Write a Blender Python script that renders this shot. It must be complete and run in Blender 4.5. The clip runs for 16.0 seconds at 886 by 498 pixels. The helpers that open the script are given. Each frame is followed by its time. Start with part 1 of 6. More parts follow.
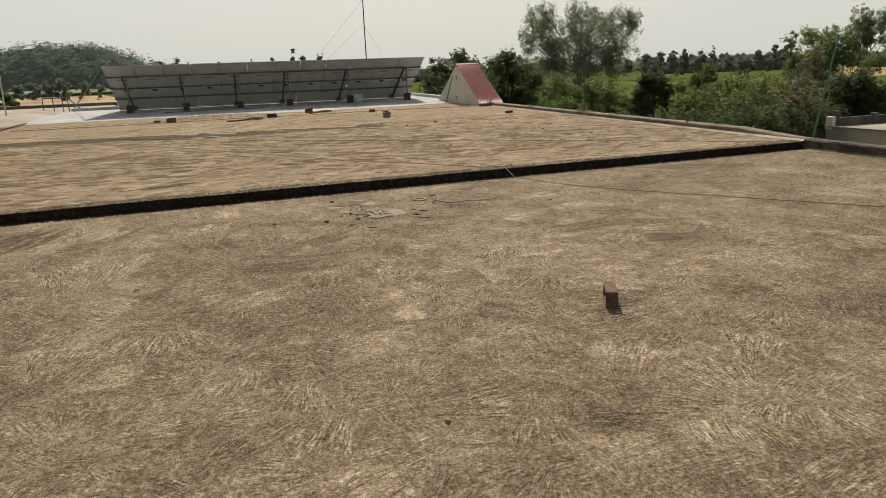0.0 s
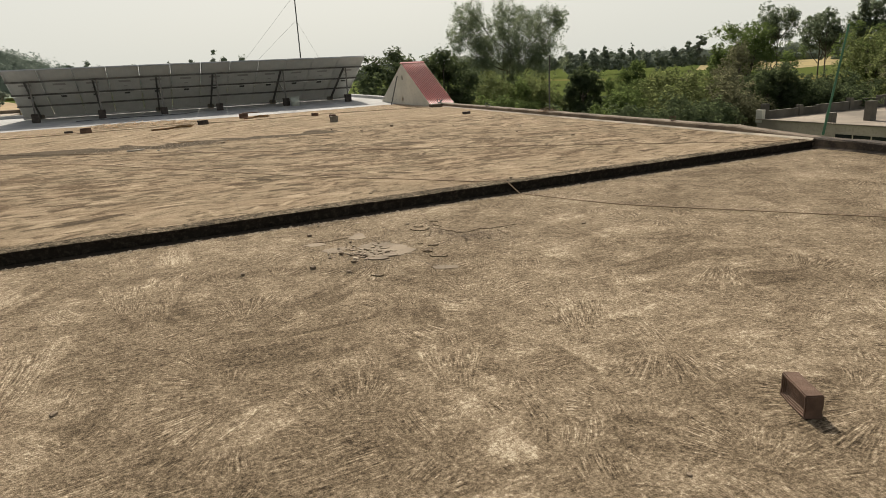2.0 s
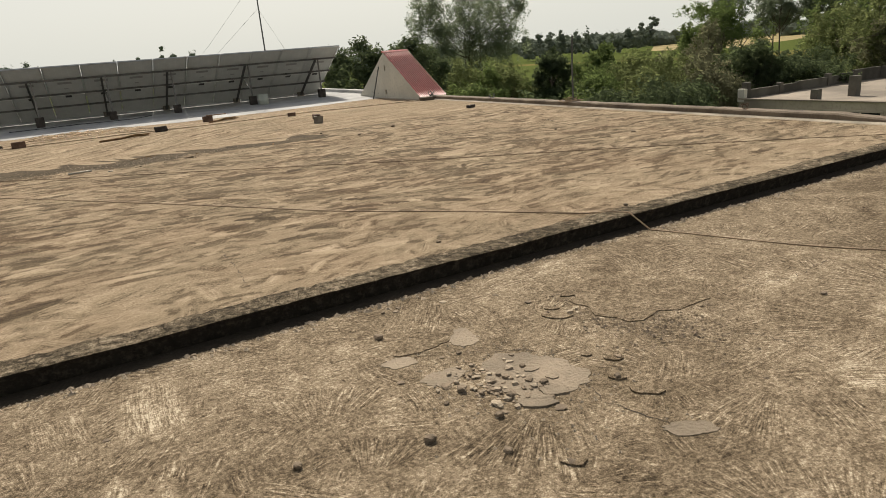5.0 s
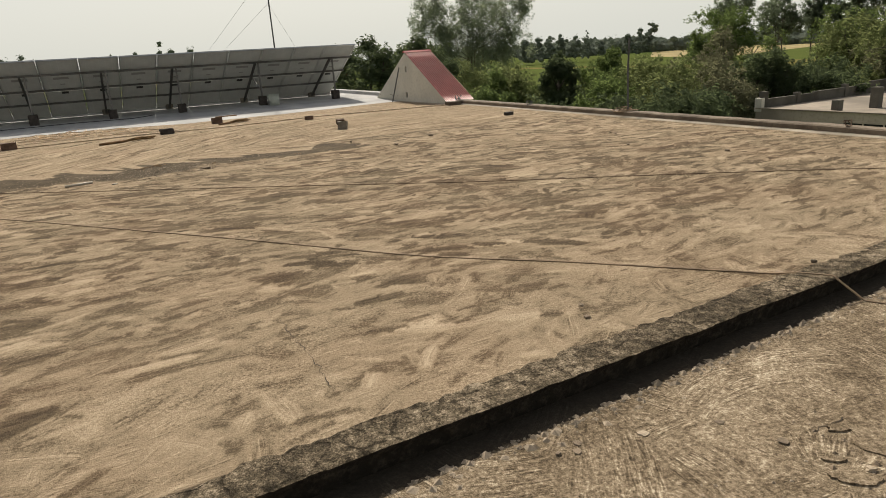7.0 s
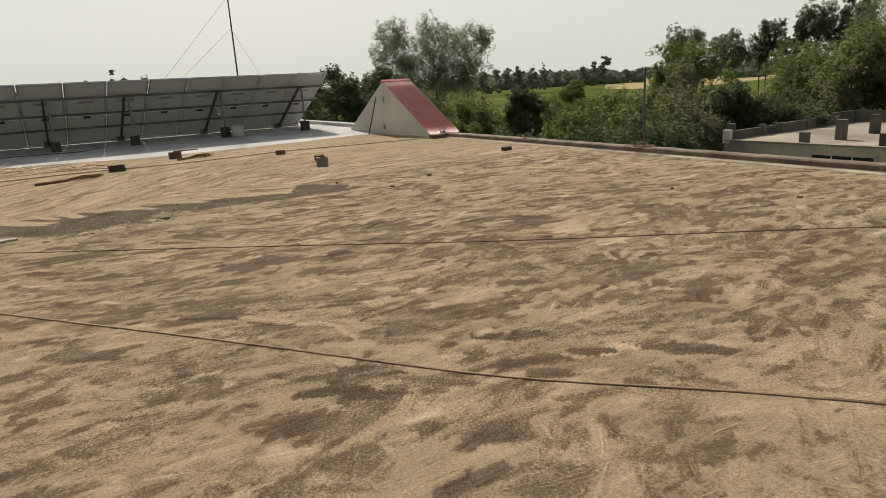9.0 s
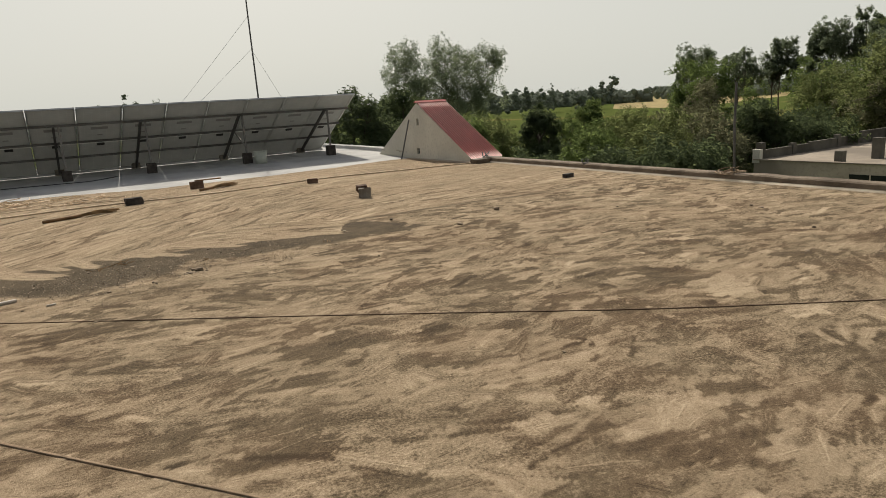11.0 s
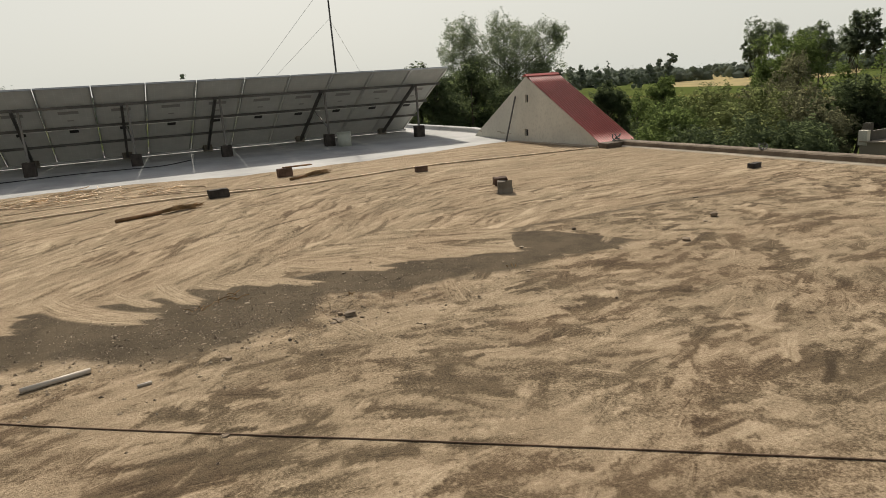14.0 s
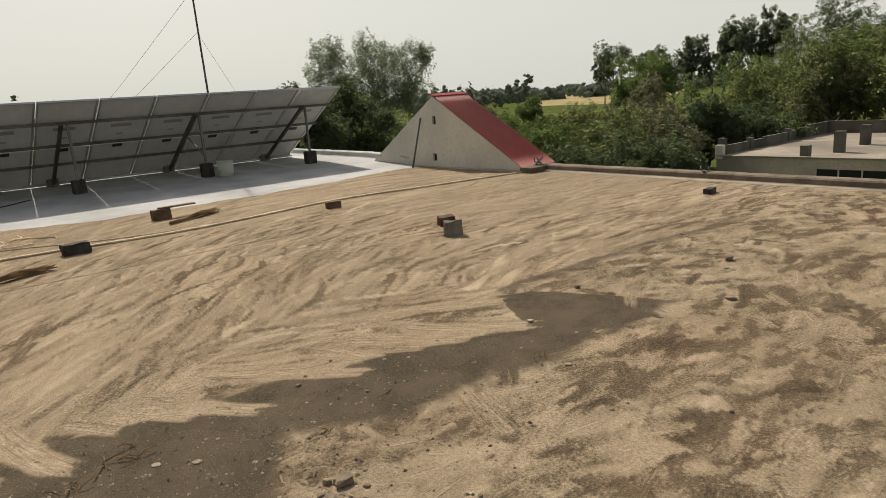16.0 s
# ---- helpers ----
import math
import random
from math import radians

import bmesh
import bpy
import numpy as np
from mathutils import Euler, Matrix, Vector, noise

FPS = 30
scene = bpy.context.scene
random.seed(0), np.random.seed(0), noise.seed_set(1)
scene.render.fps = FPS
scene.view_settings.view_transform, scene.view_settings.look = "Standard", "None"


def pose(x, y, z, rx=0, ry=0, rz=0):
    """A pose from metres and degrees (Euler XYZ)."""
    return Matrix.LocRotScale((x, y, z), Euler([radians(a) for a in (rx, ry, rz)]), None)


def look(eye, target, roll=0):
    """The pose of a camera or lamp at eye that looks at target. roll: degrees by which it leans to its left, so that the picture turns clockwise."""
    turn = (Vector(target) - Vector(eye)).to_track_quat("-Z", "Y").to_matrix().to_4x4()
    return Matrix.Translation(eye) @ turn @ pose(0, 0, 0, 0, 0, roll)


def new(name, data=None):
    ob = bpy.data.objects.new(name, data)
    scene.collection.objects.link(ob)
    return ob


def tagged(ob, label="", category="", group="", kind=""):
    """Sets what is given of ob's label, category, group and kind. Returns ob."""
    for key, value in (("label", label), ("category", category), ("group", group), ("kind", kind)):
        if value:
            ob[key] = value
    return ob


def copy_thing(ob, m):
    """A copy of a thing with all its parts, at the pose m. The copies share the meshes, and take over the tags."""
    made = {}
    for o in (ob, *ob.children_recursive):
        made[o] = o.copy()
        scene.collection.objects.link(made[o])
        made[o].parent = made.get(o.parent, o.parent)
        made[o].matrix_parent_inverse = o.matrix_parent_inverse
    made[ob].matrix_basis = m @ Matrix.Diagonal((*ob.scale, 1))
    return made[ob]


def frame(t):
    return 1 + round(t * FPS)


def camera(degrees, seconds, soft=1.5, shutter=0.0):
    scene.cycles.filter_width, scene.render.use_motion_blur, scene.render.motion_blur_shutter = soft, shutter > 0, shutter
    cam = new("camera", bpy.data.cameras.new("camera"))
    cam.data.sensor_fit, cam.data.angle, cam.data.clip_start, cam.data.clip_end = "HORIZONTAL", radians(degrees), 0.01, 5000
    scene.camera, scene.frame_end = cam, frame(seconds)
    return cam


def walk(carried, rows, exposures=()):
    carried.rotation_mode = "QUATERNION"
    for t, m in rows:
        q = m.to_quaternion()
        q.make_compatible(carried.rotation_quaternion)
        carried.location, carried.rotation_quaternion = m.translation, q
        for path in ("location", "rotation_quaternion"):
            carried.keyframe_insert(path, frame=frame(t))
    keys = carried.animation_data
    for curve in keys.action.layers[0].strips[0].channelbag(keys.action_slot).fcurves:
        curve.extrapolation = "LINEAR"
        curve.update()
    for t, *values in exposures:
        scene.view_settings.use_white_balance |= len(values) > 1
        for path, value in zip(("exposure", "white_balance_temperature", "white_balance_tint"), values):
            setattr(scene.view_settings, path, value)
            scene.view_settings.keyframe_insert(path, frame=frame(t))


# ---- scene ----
cam = camera(68.5, 16.0, soft=0.9)
PATH = [
    (0, (-0.596, -8.821, 1.534), (-0.011, -6.983, 1.007), -2.1),
    (0.5, (-0.752, -8.419, 1.559), (-0.144, -6.596, 1.006), -3.8),
    (1, (-0.75, -7.914, 1.518), (-0.332, -6.03, 0.993), -4.4),
    (1.5, (-0.818, -7.443, 1.519), (-0.326, -5.577, 0.993), -4.3),
    (2, (-0.783, -7.003, 1.541), (-0.006, -5.24, 1.004), -2.9),
    (2.5, (-0.639, -6.522, 1.56), (0.173, -4.776, 1.017), -2.8),
    (3, (-0.653, -5.995, 1.546), (0.32, -4.341, 0.984), -3.2),
    (3.5, (-0.561, -5.515, 1.514), (0.46, -3.878, 0.985), -2.5),
    (4, (-0.57, -5.021, 1.544), (0.319, -3.311, 1.01), -2.2),
    (4.5, (-0.637, -4.557, 1.568), (0.234, -2.85, 0.996), -4.9),
    (7, (-0.759, -2.31, 1.631), (0.129, -0.611, 1.059), -3.6),
    (7.5, (-0.687, -1.838, 1.656), (0.321, -0.188, 1.146), -4.6),
    (8, (-0.592, -1.376, 1.641), (0.364, 0.305, 1.129), -3.0),
    (10.5, (-0.462, 0.924, 1.63), (0.646, 2.529, 1.186), -3.6),
    (11, (-0.423, 1.342, 1.664), (0.576, 3.019, 1.232), -3.7),
    (11.5, (-0.511, 1.77, 1.628), (0.541, 3.413, 1.189), -4.2),
    (12, (-0.505, 2.217, 1.614), (0.52, 3.871, 1.154), -4.7),
    (12.5, (-0.501, 2.666, 1.629), (0.498, 4.323, 1.123), -2.6),
    (13, (-0.556, 3.122, 1.648), (0.466, 4.733, 1.045), -4.7),
    (13.5, (-0.499, 3.65, 1.644), (0.505, 5.312, 1.167), -4.2),
    (14, (-0.54, 4.115, 1.647), (0.324, 5.853, 1.165), -3.9),
    (14.5, (-0.571, 4.587, 1.692), (0.363, 6.289, 1.211), -6.1),
    (15, (-0.476, 5.077, 1.684), (0.36, 6.837, 1.232), -4.9),
    (15.5, (-0.4, 5.528, 1.693), (0.671, 7.138, 1.18), -4.4),
    (16, (-0.375, 5.986, 1.713), (0.825, 7.521, 1.261), -4.2),
]
walk(cam, [(t, look(eye, target, roll)) for t, eye, target, roll in PATH],
     exposures=[(0.0, 0.02), (2.0, 0.16), (3.5, 0.22), (4.5, 0.20), (7.0, 0.14), (8.0, 0.12), (10.5, 0.02), (11.0, 0.0), (12.5, 0.04), (13.0, 0.17), (13.5, 0.07), (14.0, 0.08), (16.0, 0.07)])

# ---- world and sun ----
SUN_EL, SUN_AZ = radians(42.5), radians(16)   # the sun stands ahead, over the panels
world = bpy.data.worlds.new("world")
scene.world = world
world.use_nodes = True
wn = world.node_tree
wn.nodes.clear()
sky = wn.nodes.new("ShaderNodeTexSky")
sky.sky_type = "NISHITA"
sky.sun_disc = False
sky.sun_elevation = SUN_EL
sky.sun_rotation = SUN_AZ
sky.air_density, sky.dust_density, sky.ozone_density = 0.6, 6.0, 0.6
haze = wn.nodes.new("ShaderNodeMix")
haze.data_type = "RGBA"
haze.inputs[7].default_value = (8.3, 8.3, 7.5, 1)
up = wn.nodes.new("ShaderNodeSeparateXYZ")
wn.links.new(wn.nodes.new("ShaderNodeTexCoord").outputs["Generated"], up.inputs[0])
thick = wn.nodes.new("ShaderNodeMapRange")
thick.interpolation_type = "SMOOTHSTEP"
for i, v in zip((1, 2, 3, 4), (0.12, 0.62, 0.88, 0.18)):
    thick.inputs[i].default_value = v
wn.links.new(up.outputs[2], thick.inputs[0])
wn.links.new(thick.outputs[0], haze.inputs[0])
bg = wn.nodes.new("ShaderNodeBackground")
bg.inputs["Strength"].default_value = 0.085
wout = wn.nodes.new("ShaderNodeOutputWorld")
wn.links.new(sky.outputs[0], haze.inputs[6])
wn.links.new(haze.outputs[2], bg.inputs["Color"])
wn.links.new(bg.outputs[0], wout.inputs[0])

sun_data = bpy.data.lights.new("sun", "SUN")
sun_data.energy = 4.7
sun_data.angle = radians(0.6)
sun_data.color = (1.0, 0.92, 0.79)
sun = new("sun", sun_data)
sun_dir = Vector((math.sin(SUN_AZ) * math.cos(SUN_EL), math.cos(SUN_AZ) * math.cos(SUN_EL), math.sin(SUN_EL)))
sun.matrix_world = look(sun_dir * 60, (0, 0, 0))

GROUND = -7.0


# ---- materials ----
def material(name, rough=0.85, metal=0.0):
    m = bpy.data.materials.new(name)
    m.use_nodes = True
    nt = m.node_tree
    b = nt.nodes["Principled BSDF"]
    b.inputs["Roughness"].default_value = rough
    b.inputs["Metallic"].default_value = metal
    b.inputs["Specular IOR Level"].default_value = 0.3
    return m, nt, b


def node(nt, kind, **values):
    n = nt.nodes.new(kind)
    for key, value in values.items():
        if key == "operation":
            n.operation = value
        elif key == "blend":
            n.blend_type = value
        elif key == "feature":
            n.feature = value
        else:
            n.inputs[key.replace("_", " ")].default_value = value
    return n


def math_node(nt, op, a, b=None, c=None, clamp=False):
    n = nt.nodes.new("ShaderNodeMath")
    n.operation, n.use_clamp = op, clamp
    for i, v in enumerate((a, b, c)):
        if v is None:
            continue
        if isinstance(v, (int, float)):
            n.inputs[i].default_value = v
        else:
            nt.links.new(v, n.inputs[i])
    return n.outputs[0]


def mix(nt, fac, a, b, blend="MIX"):
    n = nt.nodes.new("ShaderNodeMix")
    n.data_type, n.blend_type = "RGBA", blend
    for i, v in ((0, fac), (6, a), (7, b)):
        if isinstance(v, (int, float)):
            n.inputs[i].default_value = v
        elif isinstance(v, tuple):
            n.inputs[i].default_value = (*v, 1)
        else:
            nt.links.new(v, n.inputs[i])
    return n.outputs[2]


def span(nt, value, lo, hi, to_lo=0.0, to_hi=1.0, smooth=True):
    n = nt.nodes.new("ShaderNodeMapRange")
    n.interpolation_type = "SMOOTHSTEP" if smooth else "LINEAR"
    nt.links.new(value, n.inputs[0])
    for i, v in zip((1, 2, 3, 4), (lo, hi, to_lo, to_hi)):
        n.inputs[i].default_value = v
    return n.outputs[0]


def noise_tex(nt, vector, scale, detail=4.0, rough=0.55, distort=0.0):
    n = nt.nodes.new("ShaderNodeTexNoise")
    n.inputs["Scale"].default_value, n.inputs["Detail"].default_value = scale, detail
    n.inputs["Roughness"].default_value, n.inputs["Distortion"].default_value = rough, distort
    if vector is not None:
        nt.links.new(vector, n.inputs["Vector"])
    return n.outputs["Fac"]


def place_of(nt):
    return nt.nodes.new("ShaderNodeNewGeometry").outputs["Position"]


def object_of(nt):
    return nt.nodes.new("ShaderNodeTexCoord").outputs["Object"]


def bump(nt, b, height, strength=0.4, distance=0.01):
    n = nt.nodes.new("ShaderNodeBump")
    n.inputs["Strength"].default_value, n.inputs["Distance"].default_value = strength, distance
    nt.links.new(height, n.inputs["Height"])
    nt.links.new(n.outputs[0], b.inputs["Normal"])


def vec(nt, op, a, b):
    n = nt.nodes.new("ShaderNodeVectorMath")
    n.operation = op
    for i, v in enumerate((a, b)):
        if isinstance(v, tuple):
            n.inputs[i].default_value = v
        elif v is not None:
            nt.links.new(v, n.inputs[i])
    return n.outputs[0]


def plain(name, colour, rough=0.8, metal=0.0, spread=0.25, scale=6.0, relief=0.15, world_space=False):
    """A surface of one colour, mottled at two scales."""
    m, nt, b = material(name, rough, metal)
    p = place_of(nt) if world_space else object_of(nt)
    big, fine = noise_tex(nt, p, scale * 0.25, 3), noise_tex(nt, p, scale * 6, 4)
    dark = tuple(c * (1 - spread) for c in colour)
    light = tuple(min(1, c * (1 + spread)) for c in colour)
    col = mix(nt, span(nt, big, 0.3, 0.7), dark, light)
    col = mix(nt, span(nt, fine, 0.45, 0.75, 0, 0.35), col, tuple(c * 0.6 for c in colour))
    nt.links.new(col, b.inputs["Base Color"])
    if relief:
        bump(nt, b, fine, relief, 0.01)
    return m


def sweep_of(nt):
    """The broom stroke that lies uppermost at a place: way along it, way across it, and its tone."""
    a = nt.nodes.new("ShaderNodeAttribute")
    a.attribute_name = "sweep"
    s = nt.nodes.new("ShaderNodeSeparateXYZ")
    nt.links.new(a.outputs["Vector"], s.inputs[0])
    w = nt.nodes.new("ShaderNodeAttribute")
    w.attribute_name = "whole"
    return s.outputs[0], s.outputs[1], s.outputs[2], w.outputs["Fac"]


def bristles(nt, along, across, a, c, detail, seed):
    """Noise drawn out along the stroke, as bristles leave it."""
    comb = nt.nodes.new("ShaderNodeCombineXYZ")
    nt.links.new(math_node(nt, "MULTIPLY", along, a), comb.inputs[0])
    nt.links.new(math_node(nt, "MULTIPLY", across, c), comb.inputs[1])
    comb.inputs[2].default_value = seed
    return noise_tex(nt, comb.outputs[0], 1.0, detail, 0.55, 0.35)


def summed(nt, base, terms):
    """base plus each noise, taken about its middle and weighted."""
    for value, weight in terms:
        base = math_node(nt, "MULTIPLY_ADD", math_node(nt, "SUBTRACT", value, 0.5), weight, base)
    return base


def ramp(nt, value, stops):
    n = nt.nodes.new("ShaderNodeValToRGB")
    el = n.color_ramp.elements
    while len(el) < len(stops):
        el.new(0.5)
    for e, (at, colour) in zip(el, stops):
        e.position, e.color = at, (*colour, 1)
    nt.links.new(value, n.inputs[0])
    return n.outputs[0]


def lower_roof_material():
    m, nt, b = material("brushed_cement", 1.0)
    b.inputs["Specular IOR Level"].default_value = 0.05
    p = place_of(nt)
    along, across, tone, whole = sweep_of(nt)
    coarse = bristles(nt, along, across, 3.2, 52, 4, 1.0)
    fine = bristles(nt, along, across, 11.0, 105, 3, 5.0)
    stain, mottle = noise_tex(nt, p, 0.8, 5, 0.6), noise_tex(nt, p, 3.6, 6, 0.7)
    worn, speck, grit = noise_tex(nt, vec(nt, "ADD", p, (3, 9, 0)), 10, 6, 0.75), noise_tex(nt, p, 58, 3, 0.75), noise_tex(nt, p, 160, 2, 0.8)
    clot = noise_tex(nt, vec(nt, "ADD", p, (8, 2, 0)), 27, 4, 0.7)
    # the bristle marks are worn away in patches
    kept = math_node(nt, "MULTIPLY", span(nt, noise_tex(nt, vec(nt, "ADD", p, (5, 1, 0)), 2.0, 5, 0.65), 0.38, 0.62, 0.5, 1.0), whole)
    lines = math_node(nt, "MULTIPLY", math_node(nt, "ADD", math_node(nt, "MULTIPLY", math_node(nt, "SUBTRACT", coarse, 0.5), 0.95), math_node(nt, "MULTIPLY", math_node(nt, "SUBTRACT", fine, 0.5), 1.4)), kept)
    v = summed(nt, math_node(nt, "ADD", math_node(nt, "ADD", tone, 0.425), lines), ((stain, 0.32), (mottle, 0.34), (worn, 0.75), (clot, 0.9), (speck, 1.35), (grit, 0.7)))
    col = ramp(nt, v, ((0.0, (0.040, 0.030, 0.019)), (0.34, (0.134, 0.103, 0.067)), (0.62, (0.266, 0.209, 0.142)), (1.0, (0.575, 0.498, 0.370))))
    # black damp growth along the kerb's foot, painted also to deepen its cast shadow
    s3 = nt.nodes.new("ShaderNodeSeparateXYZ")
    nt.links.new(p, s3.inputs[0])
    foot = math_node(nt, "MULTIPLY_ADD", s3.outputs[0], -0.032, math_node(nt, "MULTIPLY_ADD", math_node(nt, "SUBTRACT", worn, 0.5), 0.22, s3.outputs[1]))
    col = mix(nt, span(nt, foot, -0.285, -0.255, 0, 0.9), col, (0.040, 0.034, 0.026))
    nt.links.new(col, b.inputs["Base Color"])
    bump(nt, b, summed(nt, math_node(nt, "MULTIPLY", lines, 0.5), ((grit, 0.5), (speck, 0.8))), 1.0, 0.010)
    return m


def upper_roof_material():
    m, nt, b = material("dusty_swept_roof", 1.0)
    b.inputs["Specular IOR Level"].default_value = 0.05
    p = place_of(nt)
    along, across, tone, whole = sweep_of(nt)
    t = nt.nodes.new("ShaderNodeAttribute")
    t.attribute_name = "trough"
    coarse = bristles(nt, along, across, 1.8, 26, 3, 2.0)
    fine = bristles(nt, along, across, 6.0, 80, 2, 7.0)
    mottle = noise_tex(nt, p, 3.0, 6, 0.65)
    worn, speck, grit = noise_tex(nt, vec(nt, "ADD", p, (3, 9, 0)), 11, 6, 0.75), noise_tex(nt, p, 90, 3, 0.75), noise_tex(nt, p, 170, 2, 0.8)
    # clots of dust lie thick in patches
    patch = span(nt, noise_tex(nt, vec(nt, "ADD", p, (2, 6, 0)), 1.3, 4, 0.6), 0.42, 0.62, 0.55, 1.15)
    clot = summed(nt, noise_tex(nt, vec(nt, "ADD", p, (8, 2, 0)), 62, 3, 0.7), ((speck, 0.7),))
    grain = math_node(nt, "MULTIPLY_ADD", math_node(nt, "SUBTRACT", clot, 0.5), patch, 0.5)
    lines = math_node(nt, "MULTIPLY", summed(nt, math_node(nt, "MULTIPLY", math_node(nt, "SUBTRACT", coarse, 0.5), 0.85), ((fine, 0.7),)), whole)
    # the dust ends in a grainy edge, not a soft one
    edge = summed(nt, math_node(nt, "MULTIPLY_ADD", lines, 0.35, tone), ((clot, 0.30), (worn, 0.25)))
    cover = span(nt, edge, -0.17, 0.07, -0.065, 0.035)
    v = math_node(nt, "MULTIPLY_ADD", tone, 0.95, math_node(nt, "ADD", cover, 0.46))
    v = summed(nt, math_node(nt, "ADD", v, lines), ((mottle, 0.12), (worn, 0.20), (grain, 0.95), (grit, 0.6)))
    col = ramp(nt, v, ((0.0, (0.058, 0.043, 0.029)), (0.30, (0.130, 0.098, 0.064)), (0.62, (0.285, 0.221, 0.148)), (1.0, (0.47, 0.378, 0.266))))
    rust = span(nt, noise_tex(nt, vec(nt, "ADD", p, (1, 4, 0)), 0.9, 4, 0.6), 0.44, 0.6)
    hue = mix(nt, rust, (0.96, 1.0, 0.95), (1.07, 0.97, 0.88))
    col = mix(nt, span(nt, v, 0.2, 0.6, 0.45, 0.1), col, hue, "MULTIPLY")
    grey = mix(nt, span(nt, mottle, 0.35, 0.65), (0.062, 0.049, 0.033), (0.100, 0.079, 0.053))
    grey = mix(nt, span(nt, speck, 0.53, 0.64, 0, 0.6), grey, (0.17, 0.138, 0.096))
    bare = summed(nt, math_node(nt, "MULTIPLY_ADD", lines, -0.7, t.outputs["Fac"]), ((worn, 0.5), (clot, 0.5)))
    col = mix(nt, math_node(nt, "MULTIPLY", span(nt, bare, 0.2, 0.75), span(nt, t.outputs["Fac"], 0.03, 0.25)), col, grey)
    col = mix(nt, span(nt, grit, 0.55, 0.65, 0, 0.35), col, (0.075, 0.056, 0.038))
    nt.links.new(col, b.inputs["Base Color"])
    bump(nt, b, summed(nt, math_node(nt, "MULTIPLY", tone, 0.25), ((lines, 0.6), (grit, 0.4), (speck, 0.6))), 0.9, 0.012)
    return m


def leaf_material(name, colour, light, through_colour, share=0.35):
    m, nt, b = material(name, 0.9)
    b.inputs["Specular IOR Level"].default_value = 0.03
    g = nt.nodes.new("ShaderNodeNewGeometry")
    col = mix(nt, g.outputs["Random Per Island"], colour, light)
    n = noise_tex(nt, object_of(nt), 0.35, 3)
    col = mix(nt, span(nt, n, 0.35, 0.7, 0, 0.5), col, tuple(c * 0.6 for c in colour))
    nt.links.new(col, b.inputs["Base Color"])
    t = nt.nodes.new("ShaderNodeBsdfTranslucent")
    t.inputs[0].default_value = (*through_colour, 1)
    ms = nt.nodes.new("ShaderNodeMixShader")
    ms.inputs[0].default_value = share
    out = nt.nodes["Material Output"]
    nt.links.new(b.outputs[0], ms.inputs[1])
    nt.links.new(t.outputs[0], ms.inputs[2])
    nt.links.new(ms.outputs[0], out.inputs["Surface"])
    return m


def moss_material():
    """Cement blackened by old growth, browner and patchy where it lies flat, its upright sides painted darker for
    shade.
    """
    m, nt, b = material("blackened_cement", 1.0)
    b.inputs["Specular IOR Level"].default_value = 0.05
    p = place_of(nt)
    n, f, g = noise_tex(nt, p, 3.0, 5, 0.65), noise_tex(nt, p, 17, 6, 0.72), noise_tex(nt, p, 95, 3, 0.75)
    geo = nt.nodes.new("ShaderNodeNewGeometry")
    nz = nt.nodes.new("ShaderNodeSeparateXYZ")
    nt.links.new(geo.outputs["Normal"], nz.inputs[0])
    # the shade of upright faces is put into this side colour, over real blackening
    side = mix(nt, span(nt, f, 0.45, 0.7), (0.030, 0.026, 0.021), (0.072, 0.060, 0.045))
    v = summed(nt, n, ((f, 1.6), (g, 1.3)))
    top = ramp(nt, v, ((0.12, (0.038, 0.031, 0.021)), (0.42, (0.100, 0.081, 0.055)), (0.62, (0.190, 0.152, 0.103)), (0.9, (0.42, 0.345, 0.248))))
    crust = noise_tex(nt, p, 22, 5, 0.7, 0.8)
    plates = nt.nodes.new("ShaderNodeTexVoronoi")
    plates.feature = "DISTANCE_TO_EDGE"
    plates.inputs["Scale"].default_value = 6.0
    nt.links.new(p, plates.inputs["Vector"])
    split = span(nt, math_node(nt, "MULTIPLY_ADD", math_node(nt, "SUBTRACT", f, 0.5), 0.35, plates.outputs["Distance"]), 0.0, 0.035)
    bump(nt, b, summed(nt, math_node(nt, "MULTIPLY_ADD", split, 0.25, math_node(nt, "MULTIPLY", span(nt, crust, 0.46, 0.54), 0.5)), ((g, 0.7), (f, 0.6))), 1.0, 0.016)
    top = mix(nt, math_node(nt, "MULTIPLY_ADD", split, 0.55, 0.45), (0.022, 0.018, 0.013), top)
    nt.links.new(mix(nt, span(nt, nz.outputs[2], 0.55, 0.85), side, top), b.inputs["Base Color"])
    return m


def lime_material():
    m, nt, b = material("lime_wash", 0.9)
    b.inputs["Specular IOR Level"].default_value = 0.1
    p = place_of(nt)
    n, f = noise_tex(nt, p, 0.8, 5, 0.6), noise_tex(nt, p, 9, 5, 0.65)
    col = mix(nt, span(nt, n, 0.3, 0.7), (0.31, 0.31, 0.303), (0.44, 0.44, 0.43))
    col = mix(nt, span(nt, f, 0.55, 0.75, 0, 0.6), col, (0.42, 0.39, 0.345))
    nt.links.new(col, b.inputs["Base Color"])
    bump(nt, b, f, 0.3, 0.01)
    return m


